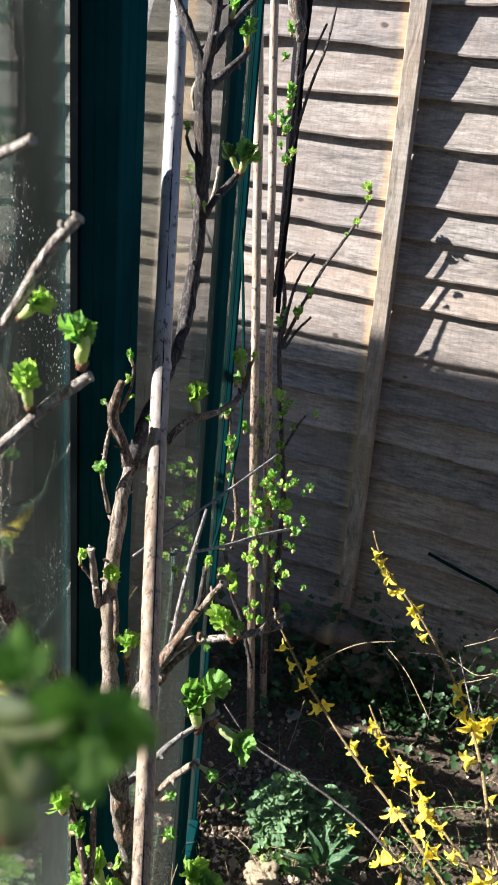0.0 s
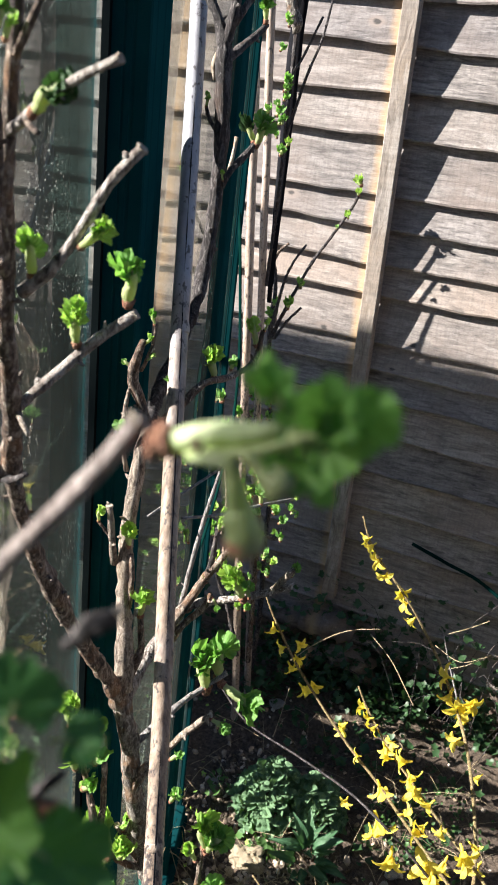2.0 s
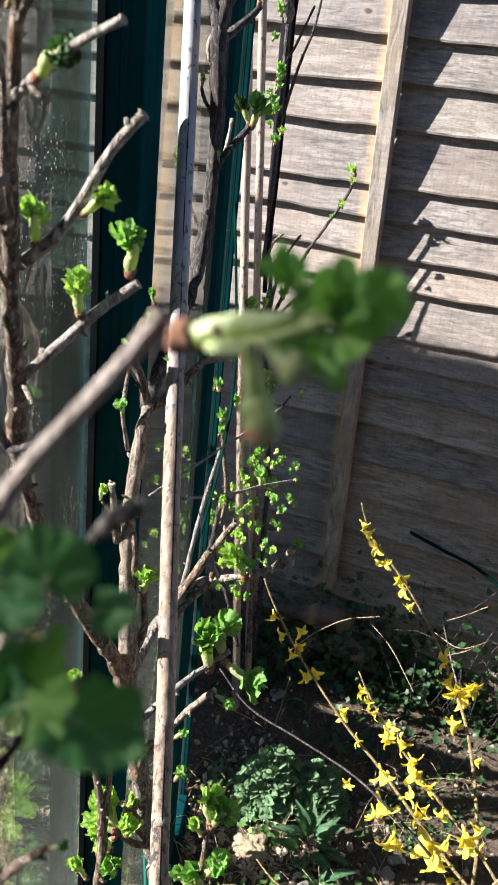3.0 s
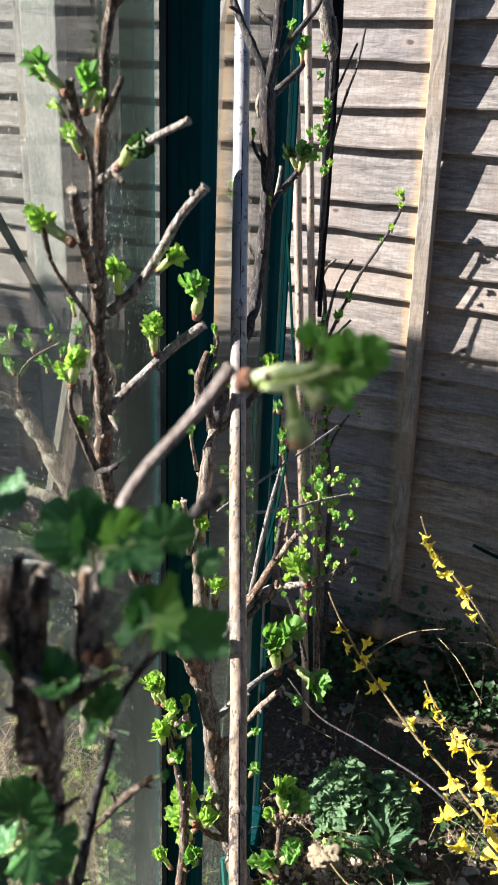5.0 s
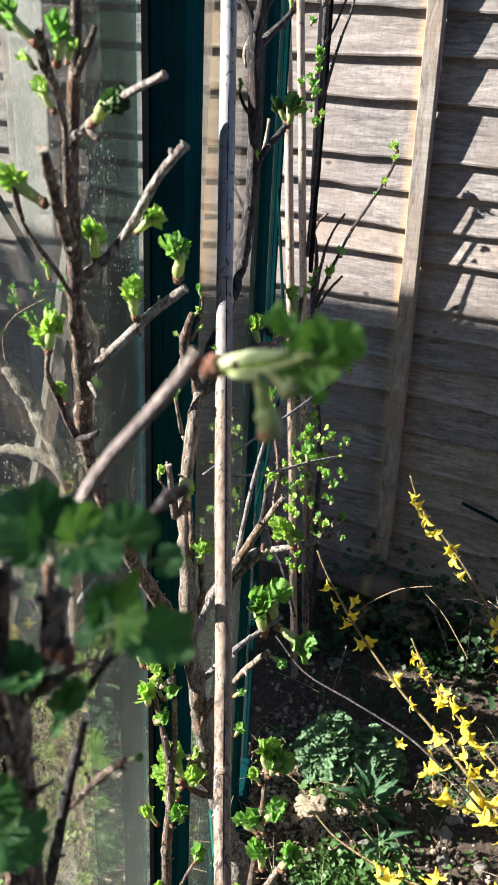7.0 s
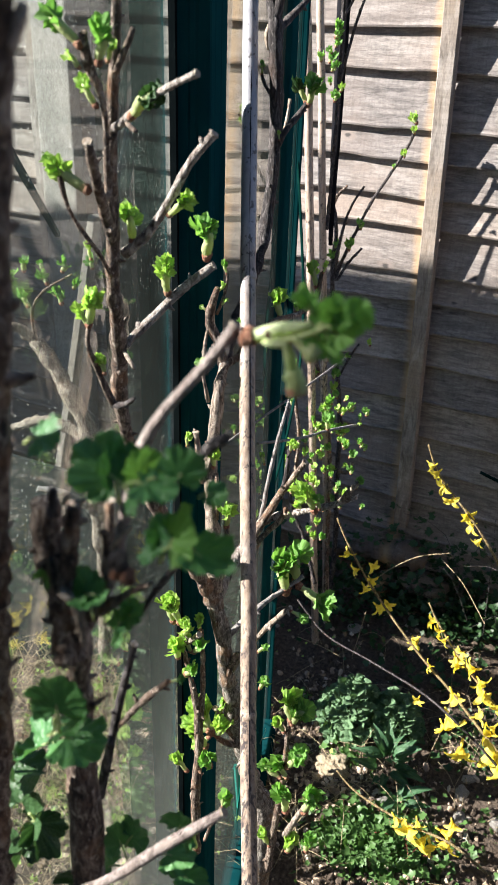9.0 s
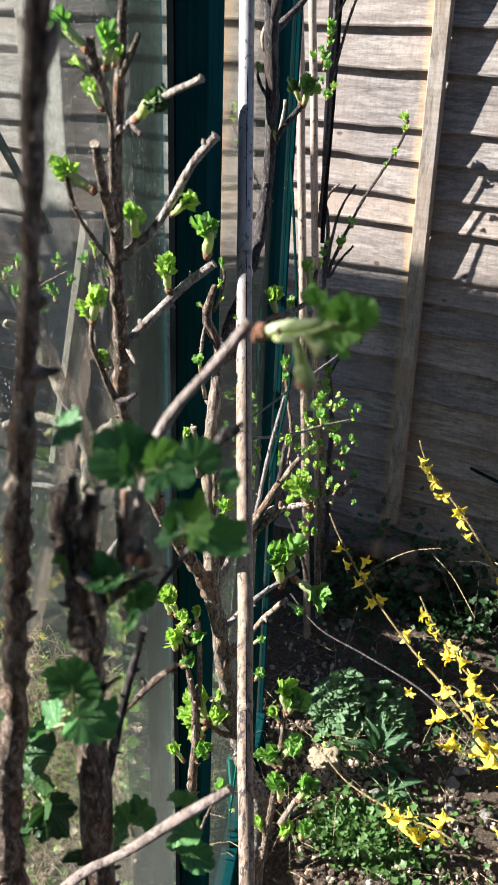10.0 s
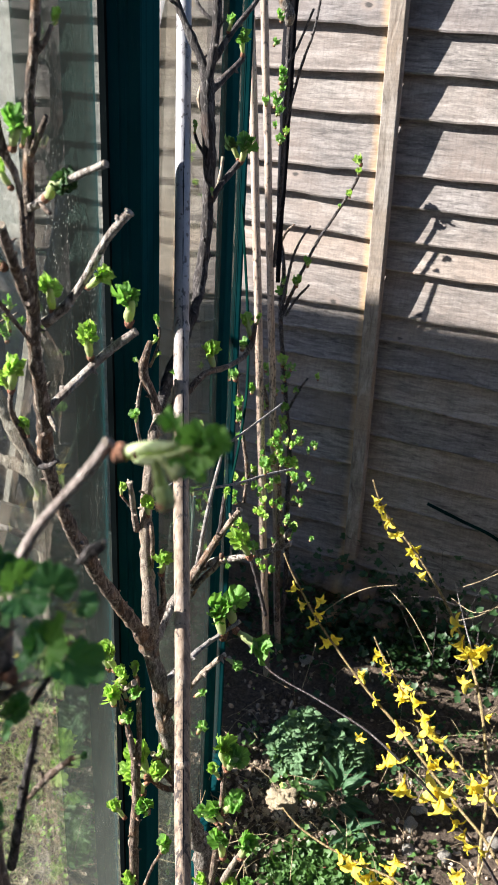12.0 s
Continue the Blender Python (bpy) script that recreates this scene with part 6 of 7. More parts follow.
shoot(far_bush, (-0.090, 2.158, 0.687), (-0.09, -0.22, 0.97), 0.0278, 4, 'far', 172, stalk=0.5, wide=0.8)
shoot(far_bush, (-0.076, 2.086, 0.842), (0.03, -0.22, 0.97), 0.0190, 2, 'far', 175, stalk=0.5, wide=0.8)
shoot(far_bush, (-0.090, 2.170, 0.791), (-0.21, -0.23, 0.95), 0.0261, 2, 'far', 177, stalk=0.5, wide=0.8)
shoot(far_bush, (-0.109, 2.151, 0.744), (-0.18, -0.22, 0.96), 0.0322, 3, 'far', 180, stalk=0.5, wide=0.8)
shoot(far_bush, (-0.009, 2.172, 0.724), (-0.27, -0.22, 0.94), 0.0267, 2, 'far', 182, stalk=0.5, wide=0.8)
shoot(far_bush, (-0.063, 2.103, 0.782), (-0.15, -0.22, 0.96), 0.0300, 4, 'far', 185, stalk=0.5, wide=0.8)
shoot(far_bush, (-0.106, 2.178, 0.779), (-0.12, -0.22, 0.97), 0.0249, 3, 'far', 187, stalk=0.5, wide=0.8)
shoot(far_bush, (-0.029, 2.156, 0.684), (0.33, -0.21, 0.92), 0.0316, 2, 'far', 190, stalk=0.5, wide=0.8)
shoot(far_bush, (-0.104, 2.162, 0.812), (0.07, -0.22, 0.97), 0.0295, 4, 'far', 192, stalk=0.5, wide=0.8)
shoot(far_bush, (-0.032, 2.109, 0.732), (0.39, -0.21, 0.90), 0.0249, 2, 'far', 195, stalk=0.5, wide=0.8)
shoot(far_bush, (-0.083, 2.078, 0.728), (0.14, -0.21, 0.97), 0.0227, 3, 'far', 197, stalk=0.5, wide=0.8)
shoot(far_bush, (-0.078, 2.165, 0.618), (0.03, -0.21, 0.98), 0.0310, 4, 'farbright', 200, stalk=0.5, wide=0.8)
shoot(far_bush, (-0.038, 2.122, 0.770), (0.12, -0.22, 0.97), 0.0269, 3, 'farbright', 202, stalk=0.5, wide=0.8)
shoot(far_bush, (-0.117, 2.100, 0.797), (-0.34, -0.23, 0.91), 0.0218, 4, 'far', 205, stalk=0.5, wide=0.8)
shoot(far_bush, (-0.079, 2.154, 0.854), (-0.29, -0.23, 0.93), 0.0261, 3, 'far', 207, stalk=0.5, wide=0.8)
shoot(far_bush, (-0.004, 2.069, 0.876), (-0.39, -0.23, 0.89), 0.0215, 3, 'far', 210, stalk=0.5, wide=0.8)
shoot(far_bush, (-0.034, 2.163, 0.820), (-0.20, -0.23, 0.95), 0.0284, 3, 'far', 212, stalk=0.5, wide=0.8)
shoot(far_bush, (-0.052, 2.099, 0.841), (-0.32, -0.23, 0.92), 0.0275, 3, 'farbright', 215, stalk=0.5, wide=0.8)
shoot(far_bush, (0.012, 2.144, 0.827), (-0.00, -0.22, 0.97), 0.0322, 3, 'far', 217, stalk=0.5, wide=0.8)
shoot(far_bush, (-0.046, 2.168, 0.552), (-0.10, -0.21, 0.97), 0.0317, 2, 'far', 220, stalk=0.5, wide=0.8)
shoot(far_bush, (-0.035, 2.142, 0.526), (-0.39, -0.21, 0.90), 0.0349, 2, 'far', 222, stalk=0.5, wide=0.8)
shoot(far_bush, (-0.044, 2.129, 0.736), (0.32, -0.21, 0.92), 0.0223, 4, 'far', 225, stalk=0.5, wide=0.8)
shoot(far_bush, (-0.058, 2.173, 0.752), (-0.06, -0.22, 0.97), 0.0270, 2, 'farbright', 227, stalk=0.5, wide=0.8)
shoot(far_bush, (-0.035, 2.082, 0.846), (0.31, -0.22, 0.93), 0.0272, 4, 'farbright', 230, stalk=0.5, wide=0.8)
shoot(far_bush, (-0.025, 2.125, 0.733), (-0.38, -0.23, 0.90), 0.0248, 4, 'farbright', 232, stalk=0.5, wide=0.8)
shoot(far_bush, (-0.144, 2.132, 0.808), (-0.22, -0.22, 0.95), 0.0203, 3, 'far', 235, stalk=0.5, wide=0.8)
shoot(far_bush, (-0.132, 2.151, 0.730), (0.23, -0.21, 0.95), 0.0277, 2, 'far', 237, stalk=0.5, wide=0.8)
shoot(far_bush, (-0.053, 2.122, 0.779), (0.32, -0.21, 0.92), 0.0268, 2, 'far', 240, stalk=0.5, wide=0.8)
shoot(far_bush, (-0.047, 2.176, 0.813), (0.21, -0.22, 0.95), 0.0270, 4, 'farbright', 242, stalk=0.5, wide=0.8)
shoot(far_bush, (-0.169, 2.180, 0.682), (-0.01, -0.21, 0.98), 0.0291, 2, 'far', 245, stalk=0.5, wide=0.8)
shoot(far_bush, (-0.003, 2.134, 0.814), (0.01, -0.22, 0.97), 0.0229, 4, 'far', 247, stalk=0.5, wide=0.8)
shoot(far_bush, (-0.074, 2.106, 0.793), (-0.09, -0.22, 0.97), 0.0281, 4, 'farbright', 250, stalk=0.5, wide=0.8)
shoot(far_bush, (-0.096, 2.101, 0.745), (-0.19, -0.22, 0.96), 0.0244, 4, 'far', 252, stalk=0.5, wide=0.8)
shoot(far_bush, (-0.052, 2.151, 0.748), (-0.37, -0.23, 0.90), 0.0323, 3, 'farbright', 255, stalk=0.5, wide=0.8)
shoot(far_bush, (-0.160, 2.200, 0.886), (0.12, -0.22, 0.97), 0.0284, 3, 'farbright', 257, stalk=0.5, wide=0.8)
shoot(far_bush, (-0.109, 2.200, 1.013), (0.42, -0.23, 0.88), 0.0232, 3, 'far', 260, stalk=0.5, wide=0.8)
shoot(far_bush, (-0.108, 2.200, 0.990), (0.40, -0.23, 0.89), 0.0287, 3, 'far', 262, stalk=0.5, wide=0.8)
shoot(far_bush, (-0.150, 2.200, 1.005), (-0.13, -0.24, 0.96), 0.0251, 3, 'farbright', 265, stalk=0.5, wide=0.8)
shoot(far_bush, (-0.165, 2.200, 0.997), (0.14, -0.23, 0.96), 0.0302, 3, 'far', 267, stalk=0.5, wide=0.8)
shoot(far_bush, (-0.155, 2.200, 0.945), (0.01, -0.23, 0.97), 0.0251, 3, 'far', 270, stalk=0.5, wide=0.8)
shoot(far_bush, (-0.059, 1.762, 1.041), (0.28, -0.22, 0.94), 0.0329, 3, 'far', 272, stalk=0.5, wide=0.8)
shoot(far_bush, (-0.071, 1.818, 0.970), (-0.29, -0.23, 0.93), 0.0249, 3, 'far', 274, stalk=0.5, wide=0.8)
shoot(far_bush, (-0.029, 1.768, 1.113), (0.09, -0.22, 0.97), 0.0268, 3, 'far', 276, stalk=0.5, wide=0.8)
shoot(far_bush, (-0.052, 1.730, 1.151), (-0.27, -0.23, 0.93), 0.0341, 3, 'far', 278, stalk=0.5, wide=0.8)
shoot(far_bush, (-0.040, 1.733, 1.089), (-0.01, -0.22, 0.97), 0.0327, 3, 'far', 280, stalk=0.5, wide=0.8)
shoot(far_bush, (-0.100, 1.885, 0.759), (-0.33, -0.21, 0.92), 0.0261, 3, 'far', 282, stalk=0.5, wide=0.8)
shoot(far_bush, (-0.080, 1.798, 0.724), (-0.25, -0.21, 0.95), 0.0370, 3, 'farbright', 284, stalk=0.5, wide=0.8)
shoot(far_bush, (-0.097, 1.847, 0.800), (0.34, -0.20, 0.92), 0.0256, 3, 'far', 286, stalk=0.5, wide=0.8)
shoot(far_bush, (-0.050, 1.753, 1.213), (0.19, -0.23, 0.96), 0.0315, 3, 'far', 288, stalk=0.5, wide=0.8)
shoot(far_bush, (-0.045, 1.836, 0.887), (0.33, -0.21, 0.92), 0.0231, 3, 'farbright', 290, stalk=0.5, wide=0.8)
shoot(far_bush, (-0.039, 1.721, 0.802), (0.19, -0.20, 0.96), 0.0282, 3, 'far', 292, stalk=0.5, wide=0.8)
shoot(far_bush, (-0.136, 1.896, 1.120), (0.19, -0.23, 0.96), 0.0374, 3, 'far', 294, stalk=0.5, wide=0.8)
shoot(far_bush, (-0.032, 1.778, 0.753), (0.19, -0.20, 0.96), 0.0324, 3, 'farbright', 296, stalk=0.5, wide=0.8)
shoot(far_bush, (-0.111, 1.856, 0.847), (-0.32, -0.22, 0.92), 0.0363, 3, 'farbright', 298, stalk=0.5, wide=0.8)
shoot(far_bush, (-0.058, 1.811, 0.742), (-0.13, -0.20, 0.97), 0.0312, 3, 'farbright', 300, stalk=0.5, wide=0.8)
shoot(far_bush, (-0.103, 1.880, 1.024), (0.04, -0.22, 0.97), 0.0333, 3, 'farbright', 302, stalk=0.5, wide=0.8)
shoot(far_bush, (-0.077, 1.803, 0.869), (0.13, -0.21, 0.97), 0.0288, 3, 'farbright', 304, stalk=0.5, wide=0.8)
shoot(far_bush, (-0.127, 1.854, 0.928), (0.33, -0.21, 0.92), 0.0363, 3, 'far', 306, stalk=0.5, wide=0.8)
shoot(far_bush, (-0.051, 1.795, 0.869), (0.23, -0.21, 0.95), 0.0283, 3, 'farbright', 308, stalk=0.5, wide=0.8)
shoot(far_bush, (-0.053, 1.858, 0.671), (-0.16, -0.20, 0.97), 0.0360, 3, 'farbright', 310, stalk=0.5, wide=0.8)
shoot(far_bush, (-0.108, 2.030, 1.731), (0.50, -0.26, 0.83), 0.0253, 3, 'far', 312, stalk=0.5, wide=0.8)
shoot(far_bush, (-0.113, 2.030, 1.838), (0.12, -0.27, 0.96), 0.0235, 3, 'far', 313, stalk=0.5, wide=0.8)
shoot(far_bush, (-0.114, 2.030, 1.691), (-0.41, -0.28, 0.87), 0.0200, 3, 'far', 314, stalk=0.5, wide=0.8)
shoot(far_bush, (-0.117, 2.030, 1.673), (0.33, -0.26, 0.91), 0.0280, 3, 'far', 315, stalk=0.5, wide=0.8)
shoot(far_bush, (-0.107, 2.030, 1.734), (0.41, -0.26, 0.88), 0.0276, 3, 'far', 316, stalk=0.5, wide=0.8)
shoot(far_bush, (-0.111, 2.030, 1.631), (-0.17, -0.27, 0.95), 0.0174, 3, 'far', 317, stalk=0.5, wide=0.8)
shoot(far_bush, (-0.105, 2.030, 1.659), (0.33, -0.26, 0.91), 0.0259, 3, 'far', 318, stalk=0.5, wide=0.8)
shoot(far_bush, (-0.108, 2.030, 1.720), (0.45, -0.26, 0.86), 0.0270, 3, 'far', 319, stalk=0.5, wide=0.8)
shoot(far_bush, (-0.106, 2.030, 1.704), (0.38, -0.26, 0.89), 0.0197, 3, 'far', 320, stalk=0.5, wide=0.8)
shoot(far_bush, (-0.137, 2.030, 1.675), (0.08, -0.26, 0.96), 0.0251, 3, 'far', 321, stalk=0.5, wide=0.8)
shoot(far_bush, (-0.120, 2.030, 1.848), (0.55, -0.26, 0.80), 0.0199, 3, 'far', 322, stalk=0.5, wide=0.8)
shoot(far_bush, (-0.126, 2.030, 1.794), (0.54, -0.26, 0.80), 0.0207, 3, 'far', 323, stalk=0.5, wide=0.8)
shoot(far_bush, (-0.021, 1.957, 0.743), (0.05, -0.21, 0.98), 0.0195, 3, 'far', 324, stalk=0.5, wide=0.8)
shoot(far_bush, (-0.071, 2.016, 0.814), (-0.34, -0.22, 0.91), 0.0222, 3, 'far', 325, stalk=0.5, wide=0.8)
shoot(far_bush, (-0.064, 1.978, 0.631), (0.18, -0.20, 0.96), 0.0213, 3, 'farbright', 327, stalk=0.5, wide=0.8)
shoot(far_bush, (-0.104, 1.997, 0.744), (0.31, -0.21, 0.93), 0.0282, 3, 'farbright', 329, stalk=0.5, wide=0.8)
shoot(far_bush, (-0.049, 1.936, 0.708), (-0.16, -0.21, 0.97), 0.0287, 3, 'farbright', 330, stalk=0.5, wide=0.8)
shoot(far_bush, (-0.060, 1.956, 0.849), (0.02, -0.22, 0.98), 0.0296, 3, 'farbright', 332, stalk=0.5, wide=0.8)
shoot(far_bush, (-0.056, 1.961, 0.781), (0.39, -0.21, 0.90), 0.0200, 3, 'farbright', 334, stalk=0.5, wide=0.8)
shoot(far_bush, (-0.027, 1.951, 0.737), (-0.33, -0.22, 0.92), 0.0245, 3, 'farbright', 335, stalk=0.5, wide=0.8)
shoot(far_bush, (-0.089, 2.024, 0.712), (-0.39, -0.22, 0.89), 0.0201, 3, 'far', 337, stalk=0.5, wide=0.8)
shoot(far_bush, (-0.058, 1.977, 0.675), (0.24, -0.20, 0.95), 0.0247, 3, 'farbright', 339, stalk=0.5, wide=0.8)
shoot(far_bush, (-0.062, 2.017, 0.736), (-0.20, -0.22, 0.96), 0.0296, 3, 'farbright', 340, stalk=0.5, wide=0.8)
shoot(far_bush, (-0.031, 1.974, 0.520), (0.21, -0.19, 0.96), 0.0280, 3, 'far', 342, stalk=0.5, wide=0.8)
shoot(far_bush, (-0.074, 1.953, 0.702), (-0.03, -0.21, 0.98), 0.0227, 3, 'farbright', 344, stalk=0.5, wide=0.8)
shoot(far_bush, (-0.081, 2.012, 0.507), (0.13, -0.19, 0.97), 0.0319, 3, 'far', 345, stalk=0.5, wide=0.8)
shoot(far_bush, (0.015, 1.991, 0.662), (0.24, -0.20, 0.95), 0.0259, 3, 'farbright', 347, stalk=0.5, wide=0.8)
shoot(far_bush, (-0.035, 1.947, 0.580), (0.01, -0.20, 0.98), 0.0281, 3, 'farbright', 349, stalk=0.5, wide=0.8)
shoot(far_bush, (-0.082, 2.004, 0.685), (0.18, -0.20, 0.96), 0.0205, 3, 'farbright', 350, stalk=0.5, wide=0.8)
shoot(far_bush, (-0.056, 1.997, 0.499), (-0.26, -0.20, 0.94), 0.0307, 3, 'farbright', 352, stalk=0.5, wide=0.8)
shoot(far_bush, (-0.063, 1.981, 0.721), (-0.29, -0.22, 0.93), 0.0261, 3, 'farbright', 354, stalk=0.5, wide=0.8)
shoot(far_bush, (-0.060, 1.934, 0.779), (0.26, -0.21, 0.94), 0.0208, 3, 'far', 355, stalk=0.5, wide=0.8)
shoot(far_bush, (-0.054, 1.972, 0.821), (-0.30, -0.22, 0.93), 0.0252, 3, 'farbright', 357, stalk=0.5, wide=0.8)
shoot(far_bush, (-0.054, 2.133, 0.818), (0.39, -0.22, 0.90), 0.0270, 4, 'far', 166, stalk=0.5, wide=0.8)
shoot(far_bush, (-0.010, 2.071, 0.871), (-0.29, -0.23, 0.93), 0.0214, 4, 'far', 171, stalk=0.5, wide=0.8)
shoot(far_bush, (-0.093, 2.165, 0.776), (0.20, -0.22, 0.96), 0.0278, 2, 'far', 176, stalk=0.5, wide=0.8)
shoot(far_bush, (0.010, 2.121, 0.742), (0.26, -0.21, 0.94), 0.0254, 4, 'farbright', 181, stalk=0.5, wide=0.8)
shoot(far_bush, (-0.092, 2.154, 0.819), (-0.32, -0.23, 0.92), 0.0277, 4, 'farbright', 186, stalk=0.5, wide=0.8)
shoot(far_bush, (-0.017, 2.151, 0.638), (-0.02, -0.21, 0.98), 0.0341, 2, 'far', 191, stalk=0.5, wide=0.8)
shoot(far_bush, (-0.097, 2.132, 0.769), (-0.42, -0.23, 0.88), 0.0241, 2, 'farbright', 196, stalk=0.5, wide=0.8)
shoot(far_bush, (-0.065, 2.079, 0.869), (-0.40, -0.23, 0.89), 0.0303, 3, 'far', 201, stalk=0.5, wide=0.8)
shoot(far_bush, (-0.031, 2.097, 0.742), (0.36, -0.21, 0.91), 0.0283, 3, 'far', 206, stalk=0.5, wide=0.8)
shoot(far_bush, (0.029, 2.117, 0.557), (0.24, -0.20, 0.95), 0.0220, 3, 'far', 211, stalk=0.5, wide=0.8)
shoot(far_bush, (-0.072, 2.141, 0.766), (0.31, -0.21, 0.93), 0.0288, 4, 'farbright', 216, stalk=0.5, wide=0.8)
shoot(far_bush, (-0.063, 2.148, 0.750), (0.35, -0.21, 0.91), 0.0307, 3, 'far', 221, stalk=0.5, wide=0.8)
shoot(far_bush, (-0.050, 2.083, 0.651), (-0.18, -0.21, 0.96), 0.0245, 4, 'far', 226, stalk=0.5, wide=0.8)
shoot(far_bush, (-0.090, 2.088, 0.833), (-0.35, -0.23, 0.91), 0.0271, 4, 'far', 231, stalk=0.5, wide=0.8)
shoot(far_bush, (-0.047, 2.125, 0.582), (-0.30, -0.21, 0.93), 0.0240, 2, 'farbright', 236, stalk=0.5, wide=0.8)
shoot(far_bush, (-0.089, 2.121, 0.814), (0.03, -0.22, 0.98), 0.0271, 4, 'far', 241, stalk=0.5, wide=0.8)
shoot(far_bush, (-0.160, 2.173, 0.782), (-0.01, -0.22, 0.98), 0.0224, 2, 'farbright', 246, stalk=0.5, wide=0.8)
shoot(far_bush, (-0.034, 2.082, 0.625), (0.37, -0.20, 0.91), 0.0254, 3, 'far', 251, stalk=0.5, wide=0.8)
shoot(far_bush, (-0.147, 2.200, 0.986), (-0.06, -0.23, 0.97), 0.0359, 3, 'far', 256, stalk=0.5, wide=0.8)
shoot(far_bush, (-0.129, 2.200, 0.936), (-0.39, -0.24, 0.89), 0.0342, 3, 'far', 261, stalk=0.5, wide=0.8)
shoot(far_bush, (-0.108, 2.200, 0.849), (0.29, -0.22, 0.93), 0.0368, 3, 'farbright', 266, stalk=0.5, wide=0.8)
shoot(far_bush, (-0.108, 2.200, 0.889), (0.30, -0.22, 0.93), 0.0343, 3, 'far', 271, stalk=0.5, wide=0.8)

# ---- forsythia ----
forsythia = thing('forsythia', 'arching forsythia stems in yellow spring flower', 'shrub', (0.62, 1.35, 0.0))
branch(forsythia, ((0.096, 1.700, 0.782, 0.0020), (0.117, 1.695, 0.746, 0.0021), (0.141, 1.690, 0.712, 0.0023), (0.190, 1.680, 0.650, 0.0025), (0.237, 1.670, 0.604, 0.0026), (0.294, 1.650, 0.561, 0.0027), (0.348, 1.630, 0.527, 0.0029), (0.409, 1.600, 0.503, 0.0030), (0.469, 1.560, 0.482, 0.0031), (0.527, 1.520, 0.464, 0.0031), (0.581, 1.480, 0.451, 0.0032), (0.632, 1.440, 0.444, 0.0032), (0.685, 1.400, 0.411, 0.0033)), bark_gold, sides=6, knobs=0.1)
branch(forsythia, ((0.327, 1.660, 0.663, 0.0019), (0.356, 1.650, 0.624, 0.0022), (0.420, 1.620, 0.570, 0.0024), (0.479, 1.590, 0.538, 0.0026), (0.549, 1.550, 0.505, 0.0028), (0.603, 1.510, 0.493, 0.0030), (0.648, 1.470, 0.481, 0.0031), (0.696, 1.430, 0.444, 0.0033)), bark_gold, sides=6, knobs=0.1)
branch(forsythia, ((0.119, 1.420, 0.761, 0.0017), (0.189, 1.400, 0.717, 0.0018), (0.288, 1.380, 0.707, 0.0019), (0.385, 1.340, 0.715, 0.0020), (0.445, 1.300, 0.723, 0.0021), (0.499, 1.300, 0.683, 0.0022), (0.566, 1.310, 0.614, 0.0024), (0.618, 1.330, 0.539, 0.0026), (0.677, 1.350, 0.438, 0.0028)), bark_dark, sides=6, knobs=0.1)
branch(forsythia, ((0.239, 1.860, 0.927, 0.0020), (0.259, 1.860, 0.882, 0.0022), (0.289, 1.850, 0.847, 0.0024), (0.336, 1.840, 0.807, 0.0026), (0.382, 1.835, 0.760, 0.0028), (0.430, 1.830, 0.701, 0.0030), (0.472, 1.825, 0.641, 0.0032), (0.509, 1.810, 0.585, 0.0034), (0.551, 1.745, 0.547, 0.0036), (0.588, 1.660, 0.499, 0.0036), (0.617, 1.560, 0.449, 0.0037), (0.626, 1.470, 0.406, 0.0037), (0.639, 1.400, 0.352, 0.0038)), bark_gold, sides=6, knobs=0.1)
branch(forsythia, ((0.257, 1.330, 0.461, 0.0017), (0.298, 1.320, 0.439, 0.0020), (0.361, 1.300, 0.441, 0.0022), (0.431, 1.280, 0.455, 0.0023), (0.497, 1.260, 0.474, 0.0025), (0.563, 1.250, 0.452, 0.0027)), bark_gold, sides=6, knobs=0.1)
branch(forsythia, ((0.442, 2.000, 0.629, 0.0011), (0.484, 1.980, 0.537, 0.0016), (0.516, 1.950, 0.483, 0.0022)), bark_grey, sides=6, knobs=0.1)
branch(forsythia, ((0.633, 1.400, 0.381, 0.0021), (0.643, 1.420, 0.488, 0.0020), (0.660, 1.430, 0.530, 0.0020)), straw, sides=6, knobs=0.1)
flower(forsythia, (0.128, 1.690, 0.714), 0.0441, 358)
flower(forsythia, (0.159, 1.690, 0.672), 0.0391, 359)
flower(forsythia, (0.185, 1.690, 0.693), 0.0438, 360)
flower(forsythia, (0.186, 1.690, 0.658), 0.0390, 361)
flower(forsythia, (0.175, 1.690, 0.633), 0.0472, 362)
flower(forsythia, (0.208, 1.690, 0.591), 0.0500, 363)
flower(forsythia, (0.231, 1.690, 0.606), 0.0366, 364)
flower(forsythia, (0.303, 1.655, 0.545), 0.0463, 365)
flower(forsythia, (0.316, 1.662, 0.561), 0.0308, 366)
flower(forsythia, (0.359, 1.627, 0.526), 0.0379, 367)
flower(forsythia, (0.414, 1.595, 0.504), 0.0544, 368)
flower(forsythia, (0.470, 1.564, 0.487), 0.0411, 369)
flower(forsythia, (0.512, 1.542, 0.477), 0.0500, 370)
flower(forsythia, (0.514, 1.553, 0.493), 0.0357, 371)
flower(forsythia, (0.571, 1.494, 0.447), 0.0347, 372)
flower(forsythia, (0.349, 1.652, 0.625), 0.0449, 373)
flower(forsythia, (0.365, 1.640, 0.615), 0.0397, 374)
flower(forsythia, (0.378, 1.631, 0.606), 0.0346, 375)
flower(forsythia, (0.405, 1.610, 0.588), 0.0513, 376)
flower(forsythia, (0.419, 1.614, 0.600), 0.0365, 377)
flower(forsythia, (0.422, 1.596, 0.576), 0.0412, 378)
